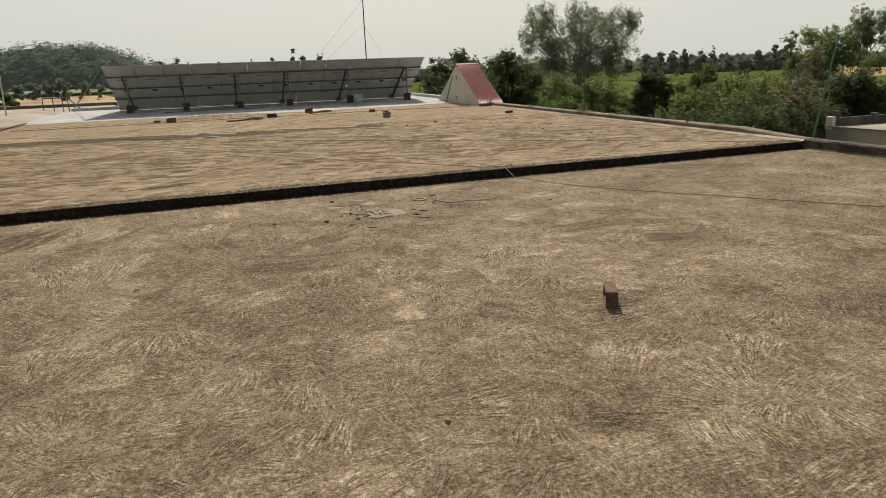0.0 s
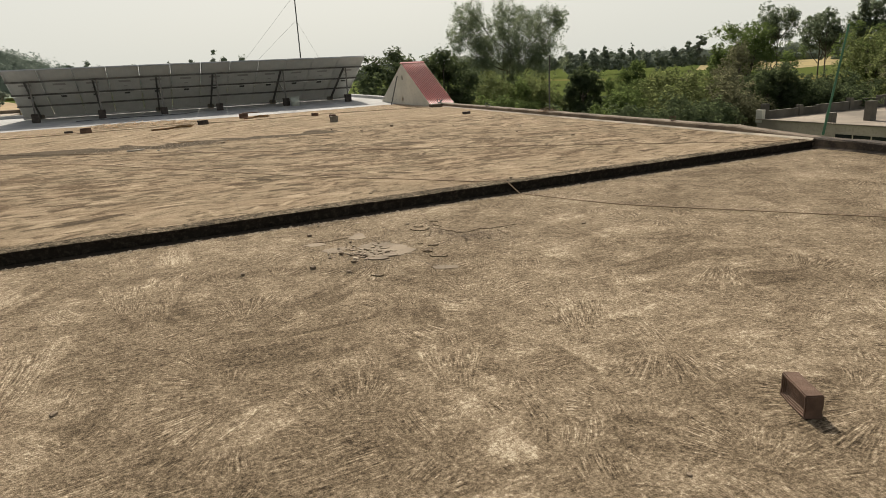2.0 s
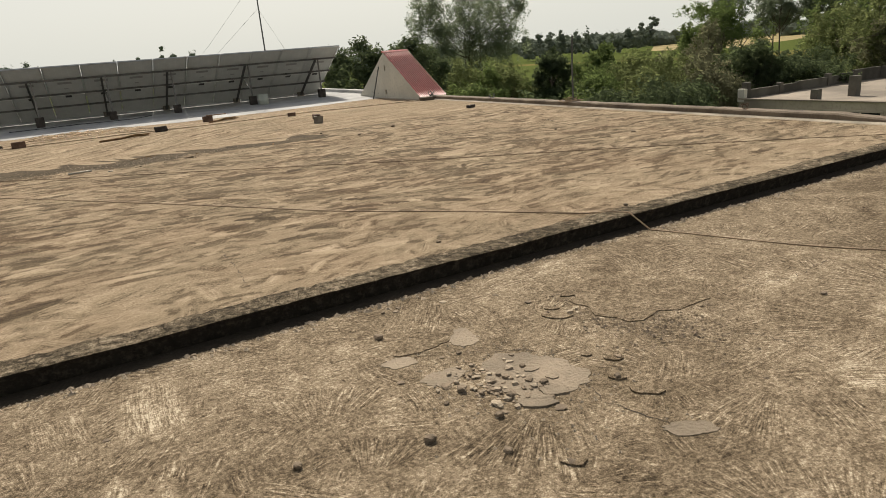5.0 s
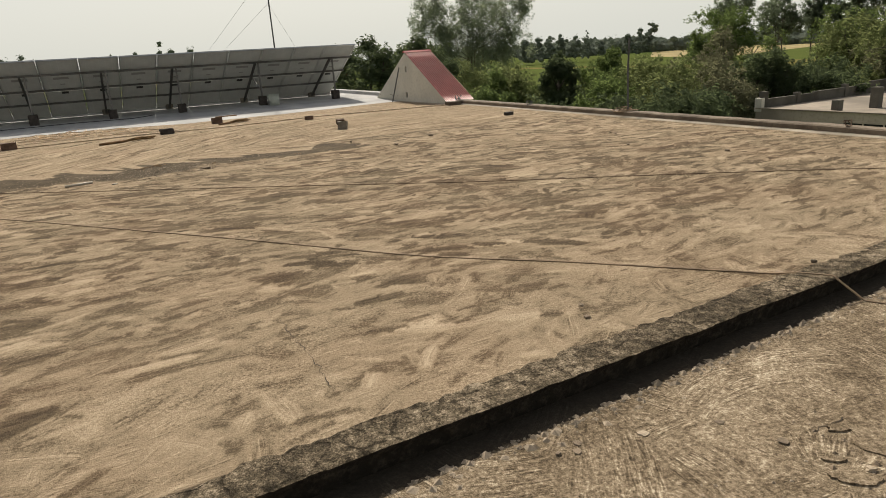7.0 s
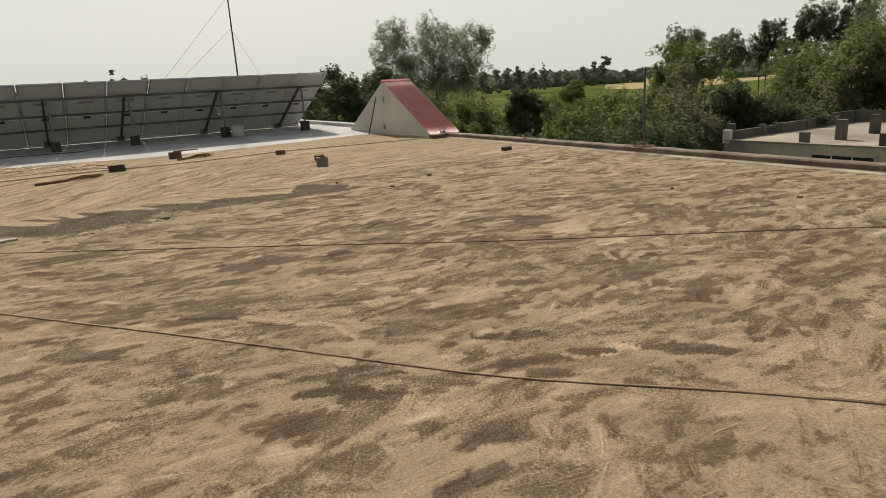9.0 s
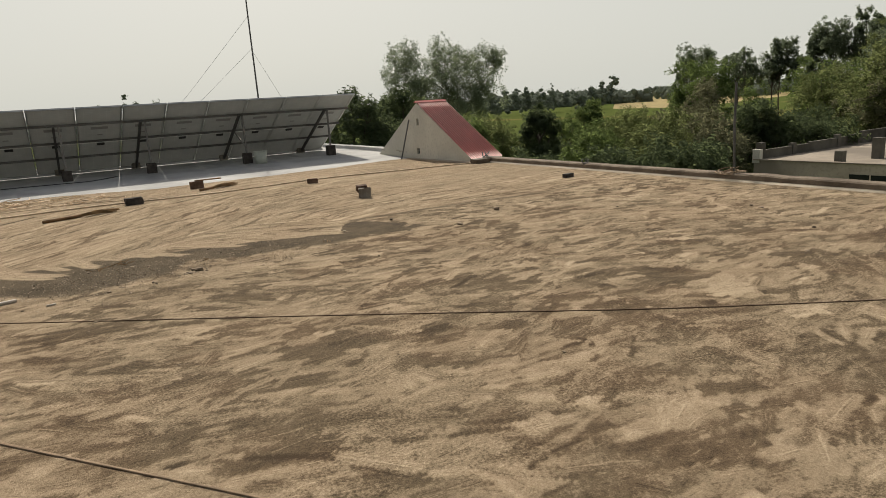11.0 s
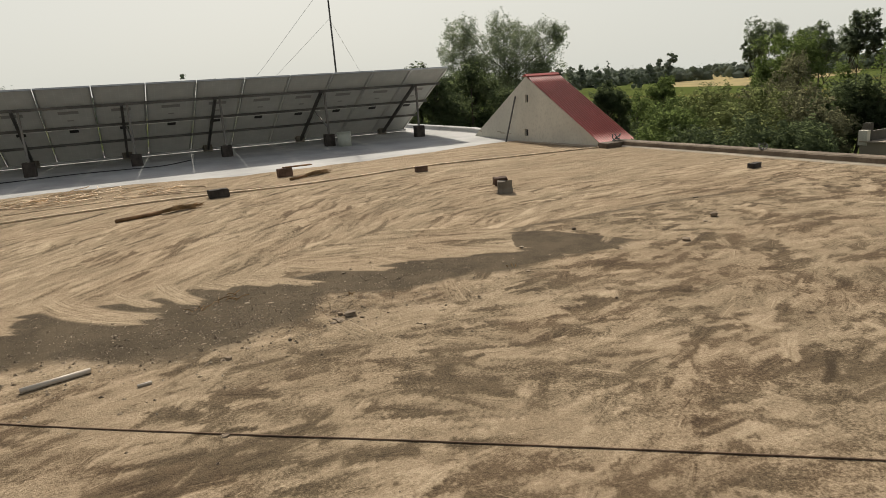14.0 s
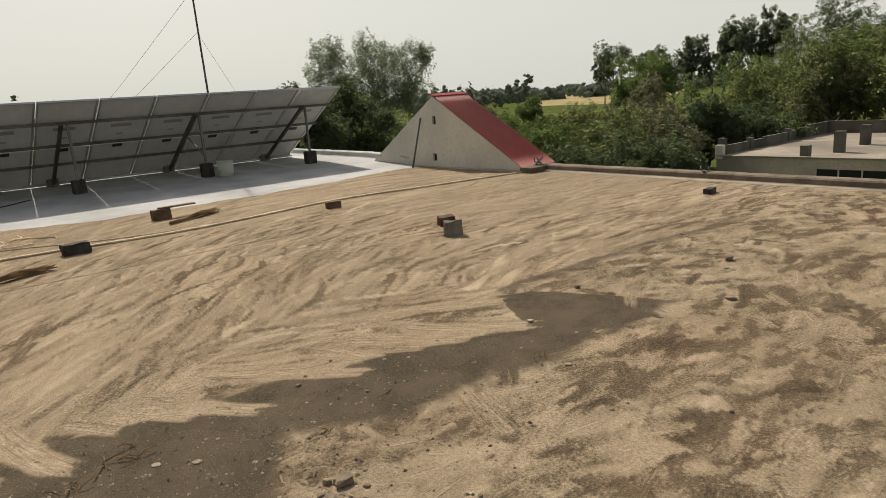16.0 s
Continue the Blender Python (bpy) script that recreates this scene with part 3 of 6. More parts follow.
def lower_roof():
    """Brushed cement: short curved fans of bristle marks, each over the last, pale where they end."""
    f = Swept(np.concatenate([np.arange(-16, -6, 0.5), np.arange(-6, -2.5, 0.04), np.arange(-2.5, 4, 0.026), np.arange(4, 9.3, 0.04), [9.3]]),
              np.concatenate([np.arange(-14, -7.4, 0.3), np.arange(-7.4, 0.28, 0.026), [0.28]]))
    ground_tone = 0.09 * value_noise(f.X, f.Y, 1.7, 3)
    f.tone[:] = ground_tone
    rng = random.Random(6)
    for k in range(2300):
        x, y = rng.uniform(-6, 9.2), rng.uniform(-7.4, 0.2)
        L, W = rng.uniform(0.35, 0.95), rng.uniform(0.22, 0.6)
        f.stroke(x, y, rng.uniform(0, math.tau), L, W, rng.uniform(-2.2, 2.2), rng.gauss(0.0, 0.06), rng.uniform(0.03, 0.22), rng.uniform(0, 9), rng.choice((0.06, 0.15, 0.3)), 0.6, 0.35, 0.9, 0.02)
    f.tone += ground_tone
    for k in range(420):
        x, y, a0 = rng.uniform(-6, 9.2), rng.uniform(-7.4, -1.1), rng.uniform(0, math.tau)
        f.fan(x, y, rng.uniform(0.05, 0.2), rng.uniform(0.35, 0.75), a0, a0 + radians(rng.uniform(35, 130)), rng.gauss(-0.05, 0.05), rng.uniform(0.04, 0.15), rng.uniform(0, 9), 0.7, rng.choice((0.05, 0.12)))
    pale = [(0.37, -3.95, 0.54, -4.47, 0.32, 0.17), (1.27, -3.85, 1.24, -4.38, 0.26, 0.2), (-2.2, -1.76, -1.82, -1.25, 0.4, 0.16), (2.57, -3.39, 3.22, -3.59, 0.4, 0.14), (-0.17, -5.37, 0.25, -5.25, 0.25, 0.14),
            (0.40, -4.76, 0.42, -5.01, 0.16, 0.2), (1.73, -4.42, 2.2, -4.55, 0.5, 0.14), (1.03, -3.6, 1.03, -4.07, 0.25, 0.12), (1.19, -3.78, 1.93, -3.84, 0.4, 0.15), (2.56, -1.65, 3.17, -1.51, 0.3, 0.15),
            (1.21, -4.17, 1.6, -4.08, 0.3, 0.16), (1.93, -4.71, 2.07, -5.11, 0.4, 0.16), (-0.72, -4.33, -0.42, -4.11, 0.3, 0.12), (-2.1, -2.9, -1.5, -3.7, 0.4, 0.10)]
    f.marks(pale, 0.1, 0.5, bend=0.8)
    dark = [(-2.96, -1.81, -2.57, -0.83, 0.7, -0.24), (-0.62, -3.25, 0.27, -3.46, 0.5, -0.15), (0.81, -5.01, 1.09, -5.19, 0.3, -0.16), (2.32, -3.3, 3.33, -3.2, 0.3, -0.15), (-0.04, -2.81, 0.57, -2.33, 0.25, -0.13),
            (2.67, -3.79, 3.37, -3.93, 0.4, -0.14), (0.61, -3.46, 0.73, -2.94, 0.25, -0.12), (-1.02, -1.89, -0.82, -2.64, 0.4, -0.10), (3.09, -2.7, 3.58, -2.8, 0.4, -0.12)]
    f.marks(dark, 0.4, 0.4, bend=0.6)
    for k, (x, y, r, a0, a1) in enumerate((
        (3.31, -3.33, 0.84, 203, 239), (1.13, -4.39, 0.78, 42, 68), (0.24, -4.69, 0.88, 50, 81), (-0.93, -2.95, 1.28, 78, 104),
        (-1.75, -4.42, 1.76, 78, 110), (-1.75, -5.54, 0.89, 63, 102), (0.98, -6.50, 0.75, 31, 77), (0.30, -4.72, 0.89, 54, 87),
        (1.14, -4.52, 1.10, 47, 77), (1.67, -6.58, 0.75, 29, 66), (-1.06, -2.79, 1.27, 77, 104),
    )):
        f.fan(x, y, 0.3 * r, r * 1.12, radians(a0), radians(a1), -0.04, 0.2, k * 1.7, 0.95, 0.05)
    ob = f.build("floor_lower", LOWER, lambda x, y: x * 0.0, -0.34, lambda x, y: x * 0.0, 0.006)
    return tagged(ob, "flat roof of broom-brushed brown cement", "roof", kind="structure")


def sweep_upper(f):
    """Dust pushed about with a broom: thick along the far side, a bare grey trough, a patchy middle."""
    X, Y = f.X, f.Y
    slow = value_noise(X, Y, 2.2, 8)
    thick = ease((Y - 1.1 * ease((X - 3.5) / 5) + 0.3 * slow - 8.7) / 0.7)
    near = 0.6 * ease((2.6 + 0.8 * slow - Y) / 2.0)
    base = lambda x, y: 0.085 if y > 9.7 - 0.4 * (x > 6) else (0.04 if y < 1.4 else -0.05)
    f.tone[:] = 0.13 * np.maximum(thick, near) + 0.10 * slow - 0.02
    far_rim = np.interp(X, (-6, -1.3, 0.5, 1.8, 2.55, 2.75, 2.95, 3.2, 3.45, 3.7, 9.0), (10.2, 9.75, 9.5, 9.35, 8.92, 9.2, 9.6, 9.5, 9.0, 8.45, 8.0))
    near_rim = np.interp(X, (-6, -1.2, -0.4, 0.25, 0.45, 0.8, 1.2, 3.4, 4.0, 9.0), (9.0, 8.4, 8.12, 8.1, 8.2, 8.55, 8.4, 8.4, 8.6, 9.0))
    wob = value_noise(X, Y, 0.5, 21)
    f.trough[:] = ease((far_rim - Y + 0.09 * wob) / 0.10 + 0.3) * ease((Y - near_rim + 0.16 * wob) / 0.5 + 0.3) * ease((4.0 - X) / 0.3)
    # its thin tail runs on under the edge of the thick dust
    tail_rim = np.interp(X, (2.9, 3.3, 6.0, 8.0, 9.0), (9.7, 9.78, 9.66, 9.62, 9.9)) + 0.05 * wob
    f.trough = np.maximum(f.trough, 0.6 * ease((tail_rim - Y) / 0.08 + 0.3) * ease((Y - tail_rim) / 0.35 + 1.1) * ease((X - 2.9) / 0.2) * ease((8.4 - X) / 2.5))
    rng = random.Random(12)
    for k in range(10500):
        x, y = rng.uniform(-6, 9.1), rng.uniform(0.0, 18.4) if k % 2 else rng.uniform(1.0, 9.6)
        r = rng.random()
        if y > 9.65:
            t = min(1, max(0, (x - 1.5) / 3.5))
            turn = radians(50 * (1 - t) + rng.gauss(0, 11))
            if 0.6 < x < 2.8 and y < 10.4:
                turn = radians(rng.gauss(-25, 12))
            L, W, spread, rise = rng.uniform(0.6, 1.6), rng.uniform(0.05, 0.20), 0.15, rng.uniform(0.0, 0.25)
            if y > 13.5 + 0.2 * x or y > 11.2 and x > 4.5:
                spread *= 0.45
        elif y < 1.5:
            turn, L, W, spread, rise = radians(rng.gauss(20, 45)), rng.uniform(0.2, 0.6), rng.uniform(0.06, 0.2), 0.11, rng.uniform(0.05, 0.25)
        else:
            turn = radians(rng.gauss(-4, 30)) if r < 0.82 else rng.uniform(0, math.tau)
            L, W, spread, rise = rng.uniform(0.25, 0.75), rng.uniform(0.06, 0.25), 0.19, rng.uniform(0.05, 0.4)
        if rng.random() < 0.4:
            turn += math.pi
        f.stroke(x, y, turn, L, W, rng.uniform(-1.0, 1.0), base(x, y) + rng.gauss(0, spread), rise, rng.uniform(0, 9), rng.choice((0.04, 0.08, 0.25)), rng.uniform(0.25, 0.8), rng.choice((0.12, 0.2, 0.4)), rng.uniform(0.7, 1.0), 0.035, 0.0)
    f.tone += 0.05 * value_noise(X, Y * 1.6, 1.1, 17) * (1 - thick) * (1 - near)
    # dust either lies or is swept away: little between
    mid = -0.01 + 0.14 * thick + 0.05 * near
    f.tone = mid + 0.7 * (f.tone - mid) + 0.07 * np.tanh((f.tone - mid) / 0.1)
    for k in range(9000):       # single passes of the broom's tip
        x, y = rng.uniform(-5, 9.0), rng.uniform(0.1, 14.5) if k % 4 else rng.uniform(1.0, 7.0)
        if y > 9.65:
            turn = radians(50 * (1 - min(1, max(0, (x - 1.5) / 3.5))) + rng.gauss(0, 10))
            if 0.6 < x < 2.8 and y < 10.4:
                turn = radians(rng.gauss(-25, 12))
            L, W, level, spread = rng.uniform(0.4, 1.2), rng.uniform(0.03, 0.09), 0.035, 0.15 if y < 11.6 or x < 4.5 else 0.05
        else:
            turn = radians(rng.gauss(-4, 34)) if k % 5 else rng.uniform(0, math.tau)
            L, W, level, spread = rng.uniform(0.16, 0.55), rng.uniform(0.04, 0.13), 0.03, 0.15
        f.stroke(x, y, turn, L, W, rng.uniform(-1.5, 1.5), level + rng.gauss(0, spread), rng.uniform(0.0, 0.3), rng.uniform(0, 9), rng.choice((0.05, 0.12)), rng.uniform(0.3, 0.8), rng.choice((0.15, 0.3)), rng.uniform(0.6, 0.95), 0.03)
    f.tone -= 0.045 * ease((6.2 - Y) / 1.5) * ease((Y - 1.3) / 0.8)
    dark = [(5.57, 5.15, 5.11, 3.7, 0.5, -0.2), (2.88, 2.91, 3.57, 2.93, 0.35, -0.3), (2.39, 2.94, 2.44, 2.69, 0.25, -0.25), (3.08, 4.87, 2.93, 3.93, 0.4, -0.26), (3.8, 5.26, 4.05, 4.79, 0.3, -0.3),
            (1.22, 3.18, 1.85, 3.06, 0.2, -0.28), (1.73, 2.91, 1.99, 2.92, 0.2, -0.28), (-0.47, 4.75, -0.05, 4.54, 0.2, -0.25), (-0.01, 4.42, 0.46, 3.83, 0.3, -0.25), (0.62, 5.28, 1.34, 5.21, 0.35, -0.22),
            (0.67, 6.99, 1.29, 6.8, 0.3, -0.24), (1.46, 5.09, 1.79, 4.92, 0.2, -0.2), (2.44, 6.01, 2.98, 5.26, 0.3, -0.2), (1.70, 4.92, 1.75, 5.2, 0.24, -0.32)]
    f.marks(dark, 0.3, 0.4, bend=0.4)
    dark = [(0.84, 7.28, 1.09, 6.73, 0.3, -0.24), (-0.85, 6.83, -0.1, 6.74, 0.35, -0.26), (0.23, 5.88, 0.45, 5.9, 0.22, -0.26), (0.72, 5.17, 0.8, 5.04, 0.2, -0.26), (1.26, 4.81, 1.39, 4.53, 0.14, -0.3),
            (0.3, 5.0, 0.76, 4.84, 0.2, -0.22), (-0.9, 5.96, -0.78, 6.0, 0.2, -0.2), (3.85, 5.1, 3.6, 4.7, 0.3, -0.26), (-1.02, 3.45, -0.6, 3.1, 0.3, -0.2), (1.83, 0.79, 1.3, 1.2, 0.2, -0.2), (0.17, 5.6, -0.4, 6.0, 0.3, -0.2)]
    f.marks(dark, 0.3, 0.4, bend=-0.4)
    pale = [(3.71, 4.44, 4.28, 4.36, 0.45, 0.26), (1.12, 4.93, 1.12, 4.44, 0.16, 0.16), (1.18, 4.97, 1.16, 4.68, 0.14, 0.18), (3.17, 5.84, 3.27, 6.13, 0.2, 0.2), (2.75, 6.72, 2.82, 6.43, 0.2, 0.18), (1.26, 4.37, 1.93, 3.98, 0.25, 0.14),
            (-0.25, 3.92, 0.08, 3.88, 0.2, 0.16), (0.09, 2.3, 0.16, 2.05, 0.10, 0.2), (1.92, 2.75, 2.29, 2.65, 0.18, 0.16), (0.58, 1.75, 0.85, 1.5, 0.2, 0.16)]
    f.marks(pale, 0.12, 0.4)
    for k in range(26):     # a fan of marks about one spot
        a = radians(150 + 70 * rng.random())
        r0, r1 = rng.uniform(0.25, 0.5), rng.uniform(0.7, 1.35)
        f.stroke(3.05 + math.cos(a) * (r0 + r1) / 2, 3.0 + math.sin(a) * (r0 + r1) / 2, a, r1 - r0, rng.uniform(0.04, 0.09), rng.uniform(-0.4, 0.4), -0.2 if k % 2 else 0.12, 0.1, k, 0.15, 0.4, 0.4, 0.9, 0.0)
    for k in range(5):      # a hand's sweep round one spot
        f.stroke(3.45 + 0.09 * k, 3.35 - 0.08 * k, radians(65 - 14 * k), 0.42, 0.08, -2.2, 0.16, 0.05, k, 0.2, 0.3, 0.5)
    lie = 0.5 * value_noise(X, Y, 1.3, 44)
    for k in range(7500):       # narrow passes side by side, each a little paler or darker than what it lies on
        x, y = rng.uniform(-4, 9.0), rng.uniform(0.6, 8.4)
        at = min(len(f.ys) - 1, np.searchsorted(f.ys, y)), min(len(f.xs) - 1, np.searchsorted(f.xs, x))
        turn = lie[at] + rng.gauss(-0.05, 0.36) + (math.pi if rng.random() < 0.35 else 0)
        f.stroke(x, y, turn, rng.uniform(0.16, 0.5), rng.uniform(0.03, 0.11), rng.uniform(-1.2, 1.2), 0.8 * f.tone[at] + rng.gauss(0.0, 0.095), rng.uniform(0.0, 0.12), rng.uniform(0, 9),
                 rng.choice((0.03, 0.08)), rng.uniform(0.06, 0.5), rng.choice((0.1, 0.2)), rng.uniform(0.7, 1.0), 0.008)
    # tongues of dust pushed over the rim of the trough
    tongues = [(-1.35, 10.3, -0.60, 8.98, 0.42, 0.2), (-0.75, 10.1, -0.45, 9.35, 0.2, 0.16), (-0.4, 10.2, -0.18, 9.22, 0.26, 0.2), (0.15, 9.85, 0.45, 9.36, 0.2, 0.16), (0.3, 9.85, 0.74, 9.12, 0.22, 0.2), (0.95, 9.6, 1.42, 9.12, 0.2, 0.14),
               (0.6, 9.9, 1.2, 9.4, 0.3, 0.15), (1.5, 9.8, 2.2, 9.1, 0.3, 0.15), (1.9, 9.75, 2.58, 8.9, 0.26, 0.2), (2.2, 9.9, 2.85, 9.45, 0.22, 0.17), (-2.2, 10.4, -1.5, 9.3, 0.4, 0.16)]
    f.marks(tongues, 0.14, 0.5, 1.0, 0.5)
    for k in range(16):
        x = rng.uniform(-3.0, 2.4)
        y = 9.5 - 0.25 * max(0, x - 0.5) + 0.12 * max(0, -x)
        f.stroke(x, y + rng.uniform(0.05, 0.3), radians(rng.gauss(-52, 14)), rng.uniform(0.4, 0.8), rng.uniform(0.14, 0.34), rng.uniform(-1, 1), rng.gauss(0.12, 0.05), 0.1, k * 2.1, 0.2, 0.6, 0.7, 0.95, 0.03, 1.0)
    near_side = [(0.75, 7.7, 0.62, 8.3, 0.3, 0.08), (1.5, 7.9, 1.7, 8.55, 0.3, 0.06), (3.3, 8.6, 3.7, 8.9, 0.15, 0.08), (3.5, 9.25, 3.8, 9.35, 0.15, 0.08)]
    f.marks(near_side, 0.3, 0.5, 0.8)
    return f


lower_roof()
FINE_X = np.concatenate([np.arange(-6, -2.5, 0.06), np.arange(-2.5, 4.4, 0.020), np.arange(4.4, RX + 0.09, 0.04), [RX + 0.1]])
upper = sweep_upper(Swept(np.concatenate([np.arange(-16, -6, 0.5), FINE_X]), np.concatenate([np.arange(0.05, 7.2, 0.021), np.arange(7.2, 10.2, 0.026), np.arange(10.2, 13.37, 0.045), [13.4]])))
upper = upper.build("floor_upper", UPPER, lambda x, y: 0.12 + 0.0053 * y, -0.33, lambda x, y: 0.032 * x * np.clip(1 - (y - 0.05) / 2, 0, 1), 0.004)
tagged(upper, "raised flat roof covered with swept sandy dust", "roof", kind="structure")
far_floor = sweep_upper(Swept(np.concatenate([np.arange(-7.45, -6, 0.3), np.arange(-6, RX + 0.07, 0.05), [RX + 0.1]]), np.arange(13.404, 18.7, 0.05)))
far_floor = far_floor.build("floor_upper_far", UPPER, lambda x, y: 0.12 + 0.0053 * y + 0.022 * np.clip(y - 18.4, 0, 2.8), -0.33, lambda x, y: x * 0.0, 0.004)
tagged(far_floor, "raised flat roof thick with pale sandy dust", "roof", kind="structure")


def white_floor():
    """The lime-washed strip under the panels, with an uneven near rim."""
    bm = bmesh.new()
    xs, ys = steps(-7.6, RX + 0.1, 90), steps(0, 1, 18)
    grid = []
    for j, f in enumerate(ys):
        row = []
        for x in xs:
            near = 17.4 + 0.7 * min(1, max(0, (1.6 - x) / 2)) + 0.65 * min(1, max(0, (x - 4.5) / 3.2)) + 0.16 * noise.noise(Vector((x * 0.9, 3, 0))) + 0.09 * noise.noise(Vector((x * 4, 8, 0)))
            y = near + (26.1 - near) * f
            row.append(bm.verts.new((x, y, floor_z(x, y) + (0.006 if j else 0.002))))
        grid.append(row)
    for j in range(len(ys) - 1):
        for i in range(len(xs) - 1):
            bm.faces.new((grid[j][i], grid[j][i + 1], grid[j + 1][i + 1], grid[j + 1][i]))
    ob = mesh_ob("floor_white", bm, LIME)
    return tagged(ob, "lime-washed white roof strip under the solar panels", "roof", kind="structure")


white_floor()
bm = box((-7.45, 18.6, -0.33), (RX + 0.1, 26.2, 0.21))
tagged(mesh_ob("floor_white_base", bm, LIME), "slab below the white roof strip", "roof", kind="structure")


def kerb(name, along, mat, start, end, n, label, low=0.0, seed=0.0, high=0.128, wide=0.25):
    """The worn, blackened edge of the raised roof: a broken front lip, a nearly flat top and a ragged back rim."""
    bm = bmesh.new()
    rows = []
    for i in range(n + 1):
        s = start + (end - start) * i / n

        def wave(rate, k):
            return noise.noise(Vector((s * rate, seed + k, 0)))
        # the lip has broken off in short straight lengths
        chip = 0.010 * math.floor(2.2 * wave(2.3, 4) + 0.9 * wave(6.1, 6) + 0.5)
        jag = 0.5 * wave(14, 2) + 0.3 * wave(37, 8)
        back = wide + 0.045 * wave(0.9, 9) + 0.04 * wave(3.7, 3) + 0.028 * wave(14, 7)
        tall = high + 0.006 * wave(0.8, 0) + 0.003 * wave(9, 1)
        front = 0.006 + chip * 0.6 + 0.006 * jag
        ring = [(0.05, low - 0.02), (0.032 + 0.010 * jag, low + 0.03), (0.024 + 0.008 * jag, tall - 0.045), (front + 0.004, tall - 0.022), (front, tall - 0.006 - 0.004 * abs(jag)),
                (front + 0.02, tall + 0.003 * jag), (wide * 0.45, tall + 0.004 * wave(11, 5)), (wide * 0.75, tall + 0.004 * wave(13, 15)), (back - 0.03, tall + 0.002 + 0.004 * jag), (back, low + 0.115)]
        rows.append([bm.verts.new((s, a - 0.15 + 0.032 * s, z) if along == "x" else (RX + 0.31 - a, s, z)) for a, z in ring])
    for a, b in zip(rows, rows[1:]):
        for k in range(len(a) - 1):
            bm.faces.new((a[k], b[k], b[k + 1], a[k + 1]) if along == "x" else (a[k + 1], b[k + 1], b[k], a[k]))
    bm.faces.new(rows[0])
    bm.faces.new(rows[-1][::-1])
    bmesh.ops.recalc_face_normals(bm, faces=bm.faces[:])
    return tagged(mesh_ob(name, bm, mat), label, "kerb", kind="structure")


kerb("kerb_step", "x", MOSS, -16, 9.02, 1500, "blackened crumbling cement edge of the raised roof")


def parapet(name, y0, y1, z0, tall, wide, mat, label, n=90):
    """A low rounded parapet along the roof's side."""
    bm = bmesh.new()
    rows = []
    for i in range(n + 1):
        y = y0 + (y1 - y0) * i / n
        w = 0.02 * noise.noise(Vector((y * 1.7, 11, 0)))
        z = z0(y)
        t = tall + 0.012 * noise.noise(Vector((y * 2.5, 5, 0)))
        t *= min(1.0, 0.35 + 0.65 * max(0.0, y - 0.3) / 1.5) if mat is PARAPET else 1.0
        ring = [(RX - 0.055, z - 0.02), (RX - 0.035, z + 0.010), (RX + w * 0.4, z + 0.035), (RX + 0.008 + w * 0.5, z + t - 0.02), (RX + 0.03 + w * 0.5, z + t),
                (RX + wide - 0.02, z + t + 0.004), (RX + wide, z + t - 0.02), (RX + wide, -0.5)]
        rows.append([bm.verts.new((x, y, zz)) for x, zz in ring])
    for a, b in zip(rows, rows[1:]):
        for k in range(len(a) - 1):
            bm.faces.new((a[k], a[k + 1], b[k + 1], b[k])).material_index = 1 if k < 2 else 0
    bm.faces.new(rows[0])
    bm.faces.new(rows[-1])
    bmesh.ops.recalc_face_normals(bm, faces=bm.faces[:])
    ob = mesh_ob(name, bm, mat)
    ob.data.materials.append(FILLET if mat is PARAPET else mat)
    return tagged(ob, label, "parapet", kind="structure")


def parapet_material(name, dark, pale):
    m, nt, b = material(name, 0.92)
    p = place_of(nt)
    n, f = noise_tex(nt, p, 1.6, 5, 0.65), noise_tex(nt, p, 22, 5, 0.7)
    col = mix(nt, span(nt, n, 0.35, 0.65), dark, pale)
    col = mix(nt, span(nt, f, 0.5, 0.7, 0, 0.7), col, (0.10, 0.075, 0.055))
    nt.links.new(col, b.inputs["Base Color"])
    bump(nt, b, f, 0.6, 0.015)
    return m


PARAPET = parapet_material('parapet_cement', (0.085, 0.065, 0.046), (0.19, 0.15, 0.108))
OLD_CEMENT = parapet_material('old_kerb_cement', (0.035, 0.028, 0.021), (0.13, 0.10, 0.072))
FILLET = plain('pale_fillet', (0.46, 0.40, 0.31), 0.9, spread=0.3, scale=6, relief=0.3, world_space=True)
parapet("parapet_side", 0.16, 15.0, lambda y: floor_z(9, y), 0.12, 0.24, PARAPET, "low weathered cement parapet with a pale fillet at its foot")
parapet("parapet_side_lower", -14, 0.156, lambda y: 0.0, 0.155, 0.26, OLD_CEMENT, "low blackened cement kerb along the lower roof")
parapet("parapet_white", 19.9, 26.2, lambda y: floor_z(9, y), 0.14, 0.22, LIME, "low lime-washed parapet behind the panels")
bm = box((-7.45, 26.1, -0.33), (9.2, 26.3, 0.46), 0.02)
tagged(mesh_ob("parapet_back", bm, LIME), "low white parapet at the roof's far end", "parapet", kind="structure")


